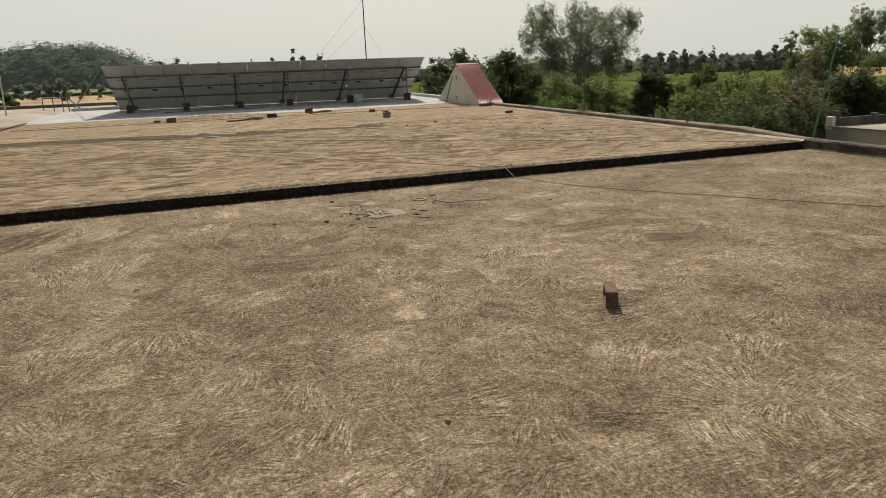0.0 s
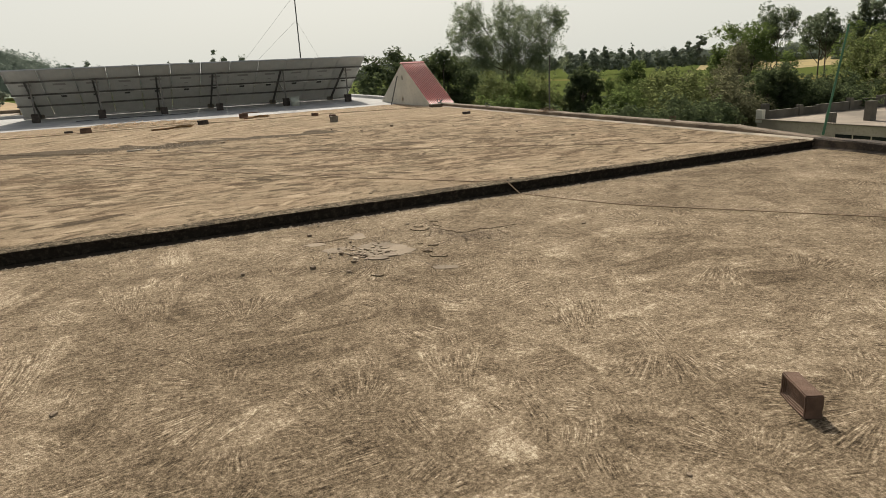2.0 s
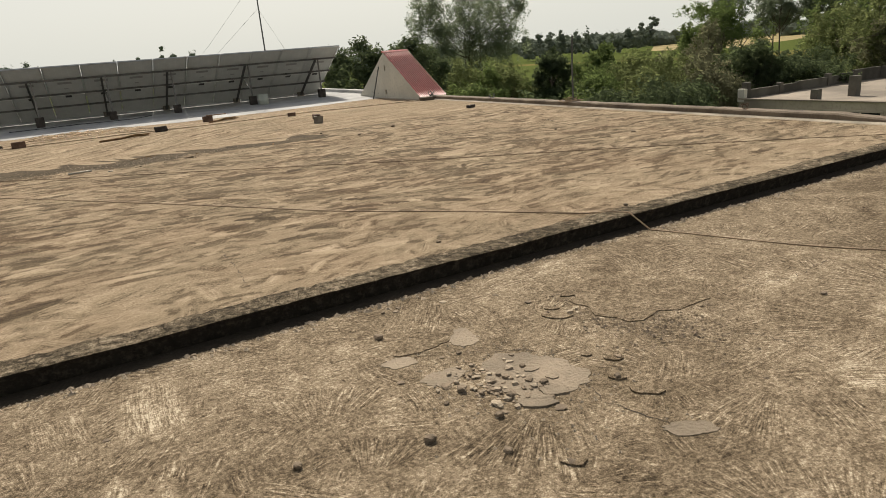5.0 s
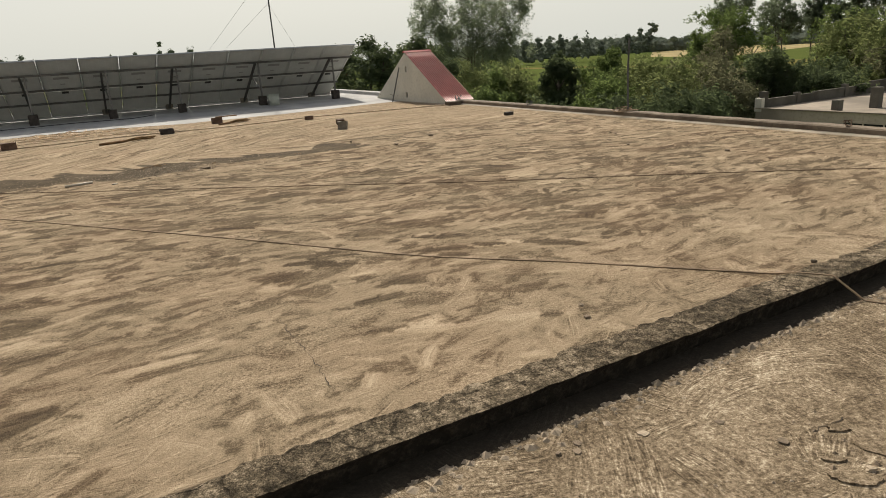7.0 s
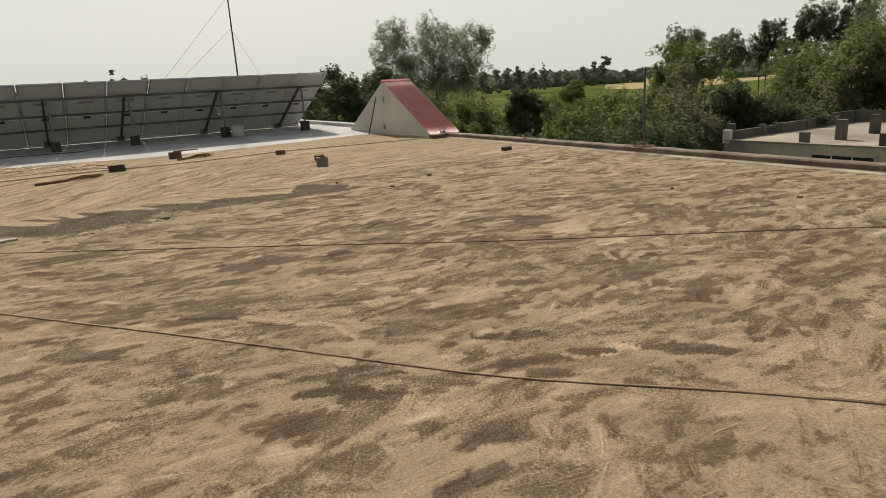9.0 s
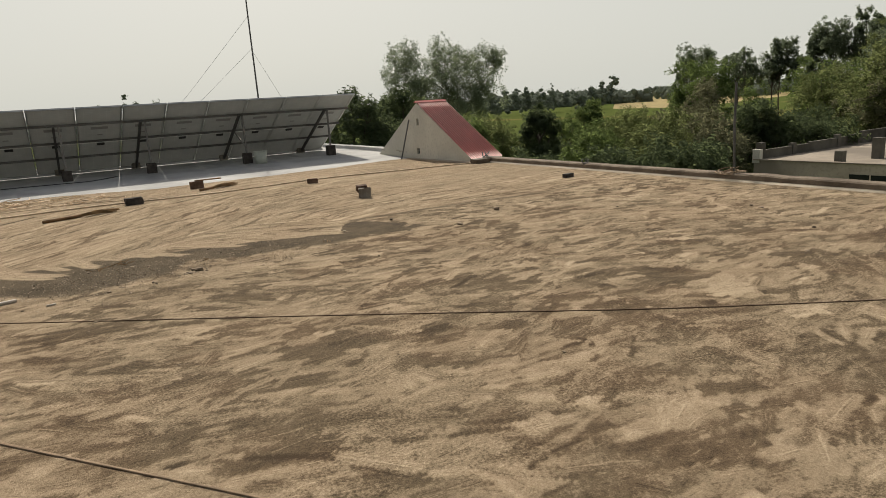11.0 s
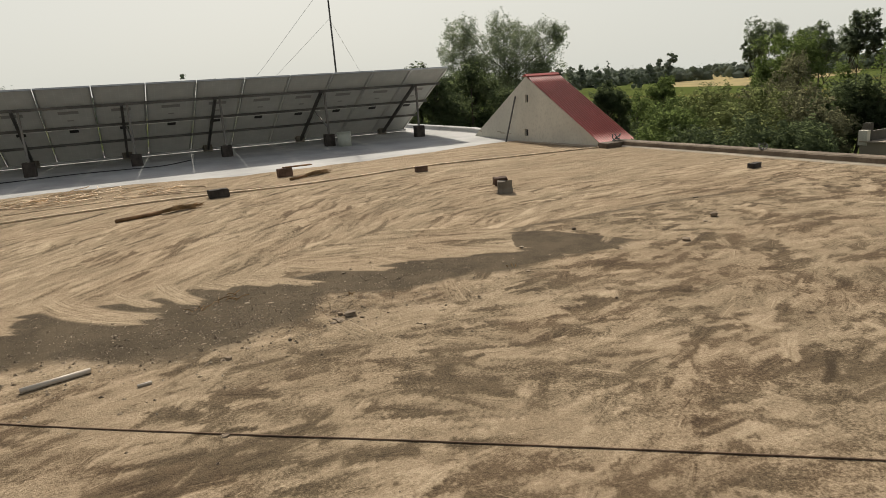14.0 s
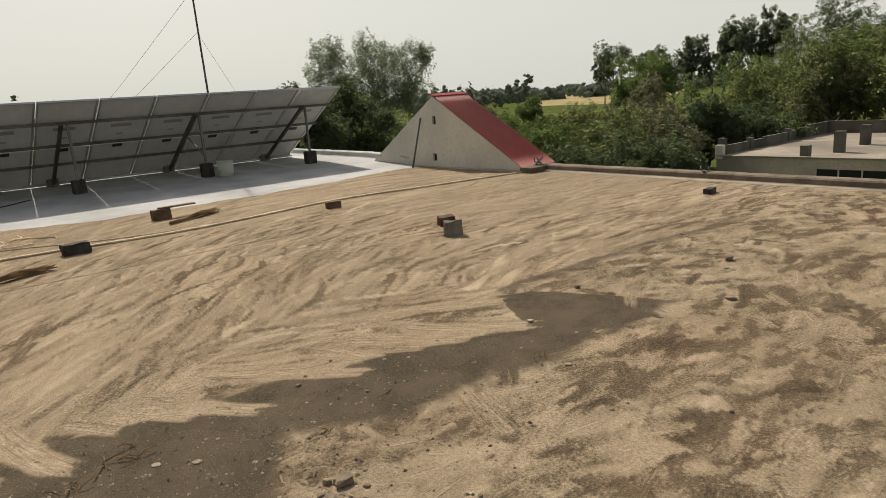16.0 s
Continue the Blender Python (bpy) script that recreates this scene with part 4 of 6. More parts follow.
# ---- red-roofed gable beside the roof ----
def gable_house():
    y0, y1, yr, zr, zb, x0 = 14.84, 20.12, 17.53, 1.757, 0.265, 8.65
    house = thing("stair_house", (x0, yr, GROUND), "cream plastered gable with a red corrugated sheet roof", "shed")

    def top(y):
        return zb + (zr - zb) * ((y - y0) / (yr - y0) if y < yr else (y1 - y) / (y1 - yr))

    holes = [(17.46, 17.58, 1.15, 1.33), (17.50, 17.65, 0.35, 0.51)]
    cuts = sorted({y0, y1, yr, *(h[i] for h in holes for i in (0, 1)), *steps(y0, y1, 12)})
    bm = bmesh.new()
    for a, b in zip(cuts, cuts[1:]):
        c = (a + b) / 2
        z, spans = GROUND, []
        for h in sorted(holes, key=lambda h: h[2]):
            if h[0] < c < h[1]:
                spans.append((z, z, h[2], h[2]))
                z = h[3]
        spans.append((z, z, top(a), top(b)))
        for za, zb2, ta, tb in spans:
            v = [bm.verts.new((x, y, zz)) for x in (x0, x0 + 0.2) for y, zz in ((a, za), (b, zb2), (b, tb), (a, ta))]
            for f in ((0, 3, 2, 1), (4, 5, 6, 7), (0, 1, 5, 4), (3, 7, 6, 2), (0, 4, 7, 3), (1, 2, 6, 5)):
                bm.faces.new([v[k] for k in f])
    bmesh.ops.remove_doubles(bm, verts=bm.verts[:], dist=0.0005)
    bmesh.ops.transform(bm, matrix=Matrix.Translation((-x0, -yr, -GROUND)), verts=bm.verts)
    part("gable_wall", bm, PLASTER, house, "cream plastered gable wall with two small holes")
    # a dark solid is added in place of the gable's unlit inside
    bm = bmesh.new()
    outline = [(y0 - yr + 0.1, 0.0), (y1 - yr - 0.1, 0.0), (y1 - yr - 0.1, zb - GROUND - 0.02), (0.0, zr - GROUND - 0.06), (y0 - yr + 0.1, zb - GROUND - 0.02)]
    ends = [[bm.verts.new((x, y, z)) for y, z in outline] for x in (0.205, 0.92)]
    bm.faces.new(ends[0][::-1])
    bm.faces.new(ends[1])
    for i in range(5):
        bm.faces.new((ends[0][i], ends[0][(i + 1) % 5], ends[1][(i + 1) % 5], ends[1][i]))
    bmesh.ops.recalc_face_normals(bm, faces=bm.faces[:])
    # black plugs stand in for the shade inside the holes
    for h in holes:
        part("hole_shade_plug", box((0.05, h[0] - yr - 0.002, h[2] - GROUND - 0.002), (0.199, h[1] - yr + 0.002, h[3] - GROUND + 0.002)), BLACK, house, "black plug standing in for the shade inside a wall hole")
    part("inner_dark_solid", bm, DARK_WALL, house, "dark solid standing in for the gable's unlit inside")

    def corrugated(ya, yb, za, zb3, xa=-0.03):
        bm = bmesh.new()
        n, down = 126, steps(0, 1, 8)
        rows = []
        for f in down:
            rows.append([bm.verts.new((xa + (0.93 - xa) * i / n, ya + (yb - ya) * f, za + (zb3 - za) * f + 0.016 * math.cos(i / n * 14 * math.tau))) for i in range(n + 1)])
        for a, b in zip(rows, rows[1:]):
            for i in range(n):
                bm.faces.new((a[i], a[i + 1], b[i + 1], b[i]))
        geo = bmesh.ops.solidify(bm, geom=bm.faces[:], thickness=0.004)
        bmesh.ops.recalc_face_normals(bm, faces=bm.faces[:])
        return bm

    top_z = zr - GROUND + 0.035
    eave = zb - GROUND + 0.0
    part("roof_sheet", corrugated(0, y0 - yr + 0.03, top_z, eave + 0.03), RED_SHEET, house, "faded red corrugated sheet", True)
    part("roof_sheet", corrugated(0, y1 - yr + 0.05, top_z - 0.01, eave - 0.06, 0.205), RED_SHEET, house, "faded red corrugated sheet", True)
    bm = bmesh.new()
    for s in (-1, 1):
        box((-0.035, -0.005, -0.004), (0.95, 0.10, 0.004), 0, Matrix.Translation((0, 0, top_z + 0.022)) @ Matrix.Diagonal((1, s, 1, 1)) @ Matrix.Rotation(radians(-29), 4, "X"), bm)
    bmesh.ops.recalc_face_normals(bm, faces=bm.faces[:])
    part("ridge_cap", bm, RED_SHEET, house, "flat red ridge cap")
    # broken plaster at the foot
    rng = random.Random(4)
    for k in range(7):
        y, z = rng.uniform(18.1, 19.9), rng.uniform(0.30, 0.44)
        b2 = box((-0.006, -rng.uniform(0.02, 0.12), -0.02), (0.004, rng.uniform(0.02, 0.12), rng.uniform(0.0, 0.03)))
        roughen(b2, 0.02, 9, k)
        b2.transform(Matrix.Translation((0, y - yr, z - GROUND)))
        part("broken_plaster", b2, CEMENT, house, "grey broken plaster patch")
    return house


gable_house()
bm = roughen(box((8.56, 14.9, 0.1), (8.648, 17.95, 0.235), 0.02), 0.015, 3)
tagged(mesh_ob('gable_fillet', bm, GRIMY), 'grimy cement fillet at the foot of the gable', 'kerb', kind='structure')
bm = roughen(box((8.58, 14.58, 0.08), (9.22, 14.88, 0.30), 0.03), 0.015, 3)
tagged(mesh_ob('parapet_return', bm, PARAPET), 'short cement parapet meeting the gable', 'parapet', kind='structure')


# ---- solar array ----
def solar_array():
    w, n = 1.112, 12
    x1 = 8.26
    x0 = x1 - n * w
    yt, zt, tilt = 20.72, 2.19, radians(27.6)
    length = 3.95
    arr = thing("solar_array", (x0, yt, 0), "rack of twenty-four solar modules seen from behind on concrete blocks", "solar panels")
    down = Vector((0, math.cos(tilt), -math.sin(tilt)))
    out = Vector((0, math.sin(tilt), math.cos(tilt)))
    base = Matrix((Vector((1, 0, 0)), down, out)).transposed().to_4x4()
    base.translation = Vector((0, 0, zt))
    half = length / 2 - 0.01

    def module_mesh():
        frame_bm = bmesh.new()
        fw, ft = 0.034, 0.04
        W = w - 0.020
        for lo, hi in (((0, 0, -ft), (fw, half, 0)), ((W - fw, 0, -ft), (W, half, 0)), ((fw, 0, -ft), (W - fw, fw, 0)), ((fw, half - fw, -ft), (W - fw, half, 0))):
            box(lo, hi, 0.0, None, frame_bm)
        sheets = []
        for z in (-0.008, -0.003):      # foil and glass, each thinner than a millimetre or two
            bm = bmesh.new()
            e = fw * 0.8
            bm.faces.new([bm.verts.new(v) for v in ((e, e, z), (W - e, e, z), (W - e, half - e, z), (e, half - e, z))])
            sheets.append(bm)
        return frame_bm, sheets[0], sheets[1]

    meshes = {}
    for r in range(2):
        for i in range(n):
            m = base @ Matrix.Translation((i * w + 0.010, r * (half + 0.02), 0))
            if not meshes:
                fb, bb, cb = module_mesh()
                mod = part("module", fb, ALU, arr, "aluminium-framed module")
                meshes["frame"] = mod.data
                back = part("back_sheet", bb, BACK, mod, "greyish white back sheet")
                meshes["back"] = back.data
                cell = part("cell_glass", cb, CELL, mod, "dark blue cells under glass")
                meshes["cell"] = cell.data
                lb = part("label", box((w * 0.30, half * 0.56, -0.0135), (w * 0.68, half * 0.63, -0.0105)), PRINT, mod, "printed type label")
                meshes["label"] = lb.data
                jb = part("junction_box", box((w * 0.42, 0.02, -0.05), (w * 0.60, 0.16, -0.0105), 0.008), BLACK, mod, "black junction box")
                meshes["box"] = jb.data
            else:
                mod = new("module", meshes["frame"])
                mod.parent = arr
                tagged(mod, "aluminium-framed module")
                for nm, key in (("back_sheet", "back"), ("cell_glass", "cell")) + ((("label", "label"),) if r == 0 else (("junction_box", "box"),)):
                    o = new(nm, meshes[key])
                    o.parent = mod
            mod.matrix_basis = m
    # the type label belongs to the upper row alone, the junction box to the lower one
    first = next(c for c in arr.children if c.name == "module")
    for c in list(first.children):
        if c.name == "junction_box":
            bpy.data.objects.remove(c)
    note = box((w * 0.44, half * 0.78, -0.0135), (w * 0.56, half * 0.81, -0.0105))
    small = part("label", note, PRINT, first)
    for c in [c for c in arr.children if c.name.startswith("module") and c is not first and any(k.name.startswith("label") for k in c.children)]:
        new("label", small.data).parent = c
    L = n * w
    for f in (0.20, 0.455, 0.69, 0.955):
        p = base @ Vector((0, length * f, -0.075))
        part("purlin", box((-0.02, p.y - 0.03, p.z - 0.035), (L + 0.02, p.y + 0.03, p.z + 0.03), 0.006), DARK_STEEL if f != 0.955 else STEEL, arr)
    legs = [x - x0 for x in (-4.35, -2.15, 0.05, 2.15, 4.85, 7.55)]
    rng = random.Random(2)
    for k, lx in enumerate(legs):
        fz = floor_z(0, 21.4)
        hi = base @ Vector((lx, length * 0.205, -0.13))
        lo = base @ Vector((lx - 0.12, length * 0.955, -0.13))
        part("rafter", beam(hi + Vector((-0.12, -0.1, 0.05)), lo + Vector((0, 0.1, -0.05)), 0.06, 0.08), DARK_STEEL, arr)
        leg_y = hi.y + 0.03
        part("leg", box((lx - 0.024, leg_y - 0.024, fz + 0.1), (lx + 0.024, leg_y + 0.024, hi.z + 0.06)), OLD_STEEL, arr)
        part("leg", box((lx - 0.15, lo.y - 0.03, fz + 0.05), (lx - 0.09, lo.y + 0.03, lo.z + 0.06)), OLD_STEEL, arr)
        for px, py, s, tall in ((lx, leg_y, 0.25, 0.28 + 0.05 * rng.random()), (lx - 0.12, lo.y, 0.24, 0.20)):
            b2 = box((px - s / 2, py - s / 2, floor_z(0, py + yt) - 0.004), (px + s / 2, py + s / 2, fz + tall), 0.015)
            roughen(b2, 0.012, 5, k * 3.1)
            part("foot_block", b2, SOOT_BRICK if s > 0.245 else BLOCK, arr, "dark weathered concrete foot")
        if k in (0, 2, 4):
            part("brace", beam((lx, leg_y, fz + 0.5), (lx - 0.12 + 0.05, leg_y + 0.9, (hi.z + lo.z) / 2 + 0.25), 0.035, 0.035), STEEL, arr)
    return arr


solar_array()


# ---- trees and bushes ----
def leaves(centres, radii, count, size, seed, flat=0.75, droop=0.0, loose_turn=0.45):
    """Many small bent leaf clumps round the given centres, as vertices and faces."""
    rng = np.random.default_rng(seed)
    centres, radii = np.array(centres, float), np.array(radii, float)
    pick = rng.choice(len(centres), count, p=radii**2 / (radii**2).sum())
    # every clump is a spray of small twigs, so that its edge is ragged and light shows through
    twigs = 12
    sub = rng.normal(size=(len(centres), twigs, 3)) * 0.52
    sub = np.clip(sub, -1.1, 1.1)
    twig = rng.integers(0, twigs, count)
    at = sub[np.arange(len(centres)).repeat(twigs).reshape(-1, twigs)[pick, twig], twig]
    d = at + rng.normal(size=(count, 3)) * 0.17
    p = centres[pick] + d * radii[pick][:, None] * np.array([1, 1, flat])
    p[:, 2] -= droop * radii[pick] * rng.random(count)
    # the leaves lie roughly towards the light, each turned a little
    n = np.array([0.0, -0.45, 0.9]) + rng.normal(size=(count, 3)) * loose_turn + d * 0.3
    n /= np.linalg.norm(n, axis=1)[:, None]
    a = np.cross(n, rng.normal(size=(count, 3)))
    a /= np.linalg.norm(a, axis=1)[:, None]
    b = np.cross(n, a)
    s = size * (0.5 + rng.random(count))[:, None]
    c = np.cross(a, b) * s * 0.35
    quad = np.stack([p - a * s, p - b * s * 0.42 + c, p + a * s, p + b * s * 0.42 + c], 1).reshape(-1, 3)
    return quad


def quads_mesh(name, quad, mat):
    n = len(quad) // 4
    me = bpy.data.meshes.new(name)
    me.vertices.add(len(quad))
    me.vertices.foreach_set("co", quad.astype(np.float32).ravel())
    me.loops.add(4 * n)
    me.loops.foreach_set("vertex_index", np.arange(4 * n, dtype=np.int32))
    me.polygons.add(n)
    me.polygons.foreach_set("loop_start", np.arange(0, 4 * n, 4, dtype=np.int32))
    me.polygons.foreach_set("loop_total", np.full(n, 4, dtype=np.int32))
    me.update(calc_edges=True)
    me.materials.append(mat)
    return me


def tree(name, at, height, radius, mat, label, seed, count=5000, size=0.28, base=0.35, clumps=26, clump=0.3, trunk=0.22, stems=1, flat=0.8, tall=1.0, group="", droop=0.0, lobes=(), close=1.0):
    """Trunk and limbs, and a crown of many small leaf clumps that sit at the ends of the limbs."""
    rng = random.Random(seed)
    t = thing(name, at, label, "tree" if name.endswith("tree") else "bush", group)
    mid = height * (1 + base) / 2
    rz = height * (1 - base) / 2 * tall
    # a few main boughs, each with its own spray of clumps, so that the outline is uneven
    boughs = []
    for k in range(max(4, clumps // 6)):
        a = k * 2.4 + rng.uniform(-0.5, 0.5)
        e = rng.uniform(-0.55, 1.0)
        out = math.sqrt(max(0.05, 1 - e * e)) * rng.uniform(0.45, 0.85)
        boughs.append(Vector((math.cos(a) * out * radius, math.sin(a) * out * radius, mid + e * rz * 0.72)))
    centres, radii, owner = [], [], []
    if lobes:       # the tree's own boughs: way aside, height and width of each
        boughs = []
        for u, z, r in lobes:
            deep = rng.uniform(-1.3, 1.3) * r
            boughs.append(Vector((u * 0.847 + deep * 0.531, u * -0.531 + deep * 0.847, z)))
    for k in range(clumps):
        if lobes:
            r = lobes[k % len(lobes)][2]
            centres.append(tuple(boughs[k % len(lobes)] + Vector((rng.gauss(0, 0.42), rng.gauss(0, 0.42), rng.gauss(0, 0.40))) * r * close))
            radii.append(r * rng.uniform(0.28, 0.55))
            owner.append(k % len(lobes))
            continue
        b = boughs[k % len(boughs)]
        v = Vector((rng.gauss(0, 0.22), rng.gauss(0, 0.22), rng.gauss(0, 0.2)))
        c = b + Vector((v.x * radius, v.y * radius, v.z * rz * 1.2))
        c.z = min(max(c.z, height * base * 0.6 + 0.2), height - radius * clump * 0.5)
        centres.append(tuple(c))
        radii.append(radius * clump * rng.uniform(0.55, 1.3))
        owner.append(k % len(boughs))
    bm = bmesh.new()
    for s in range(stems):
        a = s * math.tau / stems + rng.random()
        foot = Vector((math.cos(a), math.sin(a), 0)) * (0.25 * (stems > 1))
        tip = Vector((foot.x * 4 + rng.uniform(-0.1, 0.1) * radius, foot.y * 4 + rng.uniform(-0.1, 0.1) * radius, mid))
        pts = [foot.lerp(tip, f) + Vector((rng.uniform(-1, 1), rng.uniform(-1, 1), 0)) * 0.04 * radius * (0 < f < 1) for f in (0, 0.3, 0.6, 1)]
        join(bm, tube(pts, trunk, 7, True, trunk * 0.5))
    for k, b in enumerate(boughs):
        start = Vector((b.x * 0.08, b.y * 0.08, max(height * base * 0.5, min(mid, b.z - 0.3 * height))))
        elbow = start.lerp(b, 0.5) + Vector((0, 0, -0.05 * height))
        join(bm, tube([start, elbow, b], trunk * 0.5, 5, False, trunk * 0.18))
        for i in [i for i in range(clumps) if owner[i] == k][:5]:
            join(bm, tube([elbow.lerp(b, 0.6), Vector(centres[i])], trunk * 0.16, 4, False, trunk * 0.05))
    part("trunk", bm, BARK, t, "", True)
    me = quads_mesh("crown", leaves(centres, radii, count, size, seed, flat, droop), mat)
    crown = new("crown", me)
    crown.parent = t
    return t

WILLOW = ((-8.5, 16.5, 3.2), (-9.0, 13.3, 2.3), (-5.8, 17.3, 2.8), (-4.8, 13.3, 3.6), (0.0, 18.4, 2.8), (-1.1, 15.4, 3.8), (0.5, 11.7, 4.8), (3.2, 14.9, 3.2), (6.4, 15.9, 3.0), (9.0, 16.3, 2.1), (10.1, 15.2, 1.3), (6.9, 12.4, 3.2), (4.8, 9.6, 3.7), (-4.8, 9.1, 4.0), (-8.0, 8.0, 3.0), (-0.5, 7.5, 4.2))
tree("willow_tree", (64.3, 105.2, GROUND), 20.0, 11.0, LEAF_GREY, "tall open grey-green tree with gaps in its crown", 11, 62000, 0.15, 0.13, 260, 0.13, 0.2, 3, 1.1, droop=0.5, lobes=WILLOW)
ROUND = ((0.2, 7.2, 1.0), (-0.9, 6.5, 1.2), (1.1, 6.4, 1.2), (0.1, 6.1, 1.7), (-1.6, 5.0, 1.3), (1.7, 5.0, 1.3), (0, 4.6, 2.2), (-1.5, 3.4, 1.5), (1.6, 3.4, 1.5), (0, 2.6, 2.2))
tree("round_tree", (49.4, 61.4, GROUND), 8.4, 3.2, LEAF_DARK, "dense dark green round tree", 12, 30000, 0.12, 0.05, 150, 0.3, 0.2, 1, 0.95, lobes=ROUND, close=0.62)
BROAD = ((0, 9.2, 1.2), (-1.2, 8.6, 1.2), (1.3, 8.5, 1.2), (-2.1, 7.4, 1.2), (2.2, 7.4, 1.2), (0.2, 7.8, 1.7), (-1.4, 6.4, 1.7), (1.5, 6.2, 1.7), (0, 5.2, 2.2), (-1.8, 3.8, 1.6), (1.8, 3.6, 1.6))
for x, y, k in ((17.5, 42.4, 1), (23.6, 46.3, 2)):
    tree("broad_tree", (x, y, GROUND), 10.4, 3.0, LEAF_DARK, "broad dense dark green tree behind the gable", 13 + k, 24000, 0.105, 0.08, 160, 0.3, 0.2, 1, 0.95, group="trees beyond the roof", lobes=BROAD, close=0.7)
WALL = "trees beyond the roof"
NEAR_TREES = (
    (14.2, 39.3, 1.6, 1.5, LEAF_DARK, "dark leafy tree beyond the roof", 8000),
    (22.8, 48.2, 2.3, 1.8, LEAF, "green leafy tree beyond the roof", 10000),
    (55.6, 59.2, 1.3, 1.7, LEAF, "young green tree at a field's edge", 9000),
    (61.6, 69.6, 0.2, 2.4, LEAF, "young green tree at a field's edge", 8000),
    (61.4, 47.5, 4.8, 3.5, LEAF, "broad feathery green tree in the hedge", 22000),
    (59.3, 48.6, 2.8, 2.4, LEAF, "feathery green tree in the hedge", 11000),
    (54.9, 43.5, 2.5, 2.6, LEAF_DRY, "dry brownish tree in the hedge", 12000),
    (51.5, 35.1, 0.3, 2.5, LEAF_DARK, "big-leaved dark green tree beside a house", 13000),
    (54.7, 32.3, -0.6, 2.6, LEAF_DARK, "big-leaved dark green tree beside a house", 12000),
    (51.4, 36.4, 0.4, 2.3, LEAF_DARK, "big-leaved dark green tree beside a house", 12000),
    (58.9, 35.0, -0.4, 2.8, LEAF_DARK, "big-leaved dark green tree behind a house", 12000),
)
FAR_TREES = (
    (77.3, 43.5, 2.3, 4.0, LEAF_LIGHT, "yellow-green leafy tree behind the lower house", 14000),
    (82.5, 42.6, 2.9, 3.7, LEAF, "leafy tree behind the lower house", 12000),
    (80.8, 44.9, 3.5, 3.6, LEAF, "leafy tree behind the lower house", 12000),
    (67.9, 31.9, 3.6, 3.4, LEAF_LIGHT, "yellow-green leafy tree behind the lower house", 16000),
    (74.4, 32.4, 4.8, 3.6, LEAF, "tall leafy tree behind the lower house", 14000),
    (68.8, 32.2, 1.8, 3.5, LEAF_DRY, "brownish green leafy tree behind the lower house", 14000),
    (69.3, 26.8, 5.1, 3.1, LEAF_LIGHT, "bright green feathery tree behind the lower house", 14000),
    (98.1, 42.4, 10.4, 4.2, LEAF_DARK, "tall dark pointed tree behind the lower house", 16000),
    (94.6, 37.2, 8.7, 3.8, LEAF_DARK, "tall dark leafy tree behind the lower house", 14000),
    (114.5, 55.3, 8.8, 3.5, LEAF_LIGHT, "pale green tree behind the lower house", 9000),
    (118.2, 54.7, 9.1, 5.6, LEAF_GUM, "tall leafy tree behind the lower house", 12000),
)
for k, (x, y, top, r, mat, lab, count) in enumerate(NEAR_TREES + FAR_TREES):
    tree("leafy_tree", (x, y, GROUND), (top - GROUND) * (1.0 if k < len(NEAR_TREES) else 1.12) - 0.3, r * 1.08, mat, lab, 20 + k, int(count * 1.05), 0.11 if k < len(NEAR_TREES) else 0.135, 0.14, 70, 0.25, 0.17, 1, 0.95, group=WALL)
for k, (x, y, top, r) in enumerate((
    (178.7, 139.5, 14.0, 5.9),
    (180.0, 144.3, 11.3, 3.2),
    (166.0, 114.0, 10.4, 5.3),
    (170.1, 119.1, 9.1, 4.3),
    (175.8, 110.3, 12.7, 3.8),
    (174.8, 111.8, 8.8, 2.5),
    (176.7, 104.8, 9.4, 3.0),
    (166.6, 92.2, 14.1, 5.0),
    (165.2, 94.8, 10.7, 3.0),
    (168.5, 88.6, 15.6, 4.6),
    (170.0, 85.5, 16.8, 4.0),
    (167.7, 81.2, 15.4, 3.2),
)):
    tree("eucalyptus_tree", (x, y, GROUND), (top - GROUND) * 1.07, r * 1.05, LEAF_GUM, "slender eucalyptus with a ragged crown", 60 + k, 9000, 0.25, 0.34, 44, 0.25, 0.22, 1, 1.2, group="far eucalyptus trees")
SHRUB_WORDS = {"leaf_yellowgreen": "yellow-green sunlit bush below the roof", "leaf_dry": "dry brownish green bush below the roof"}
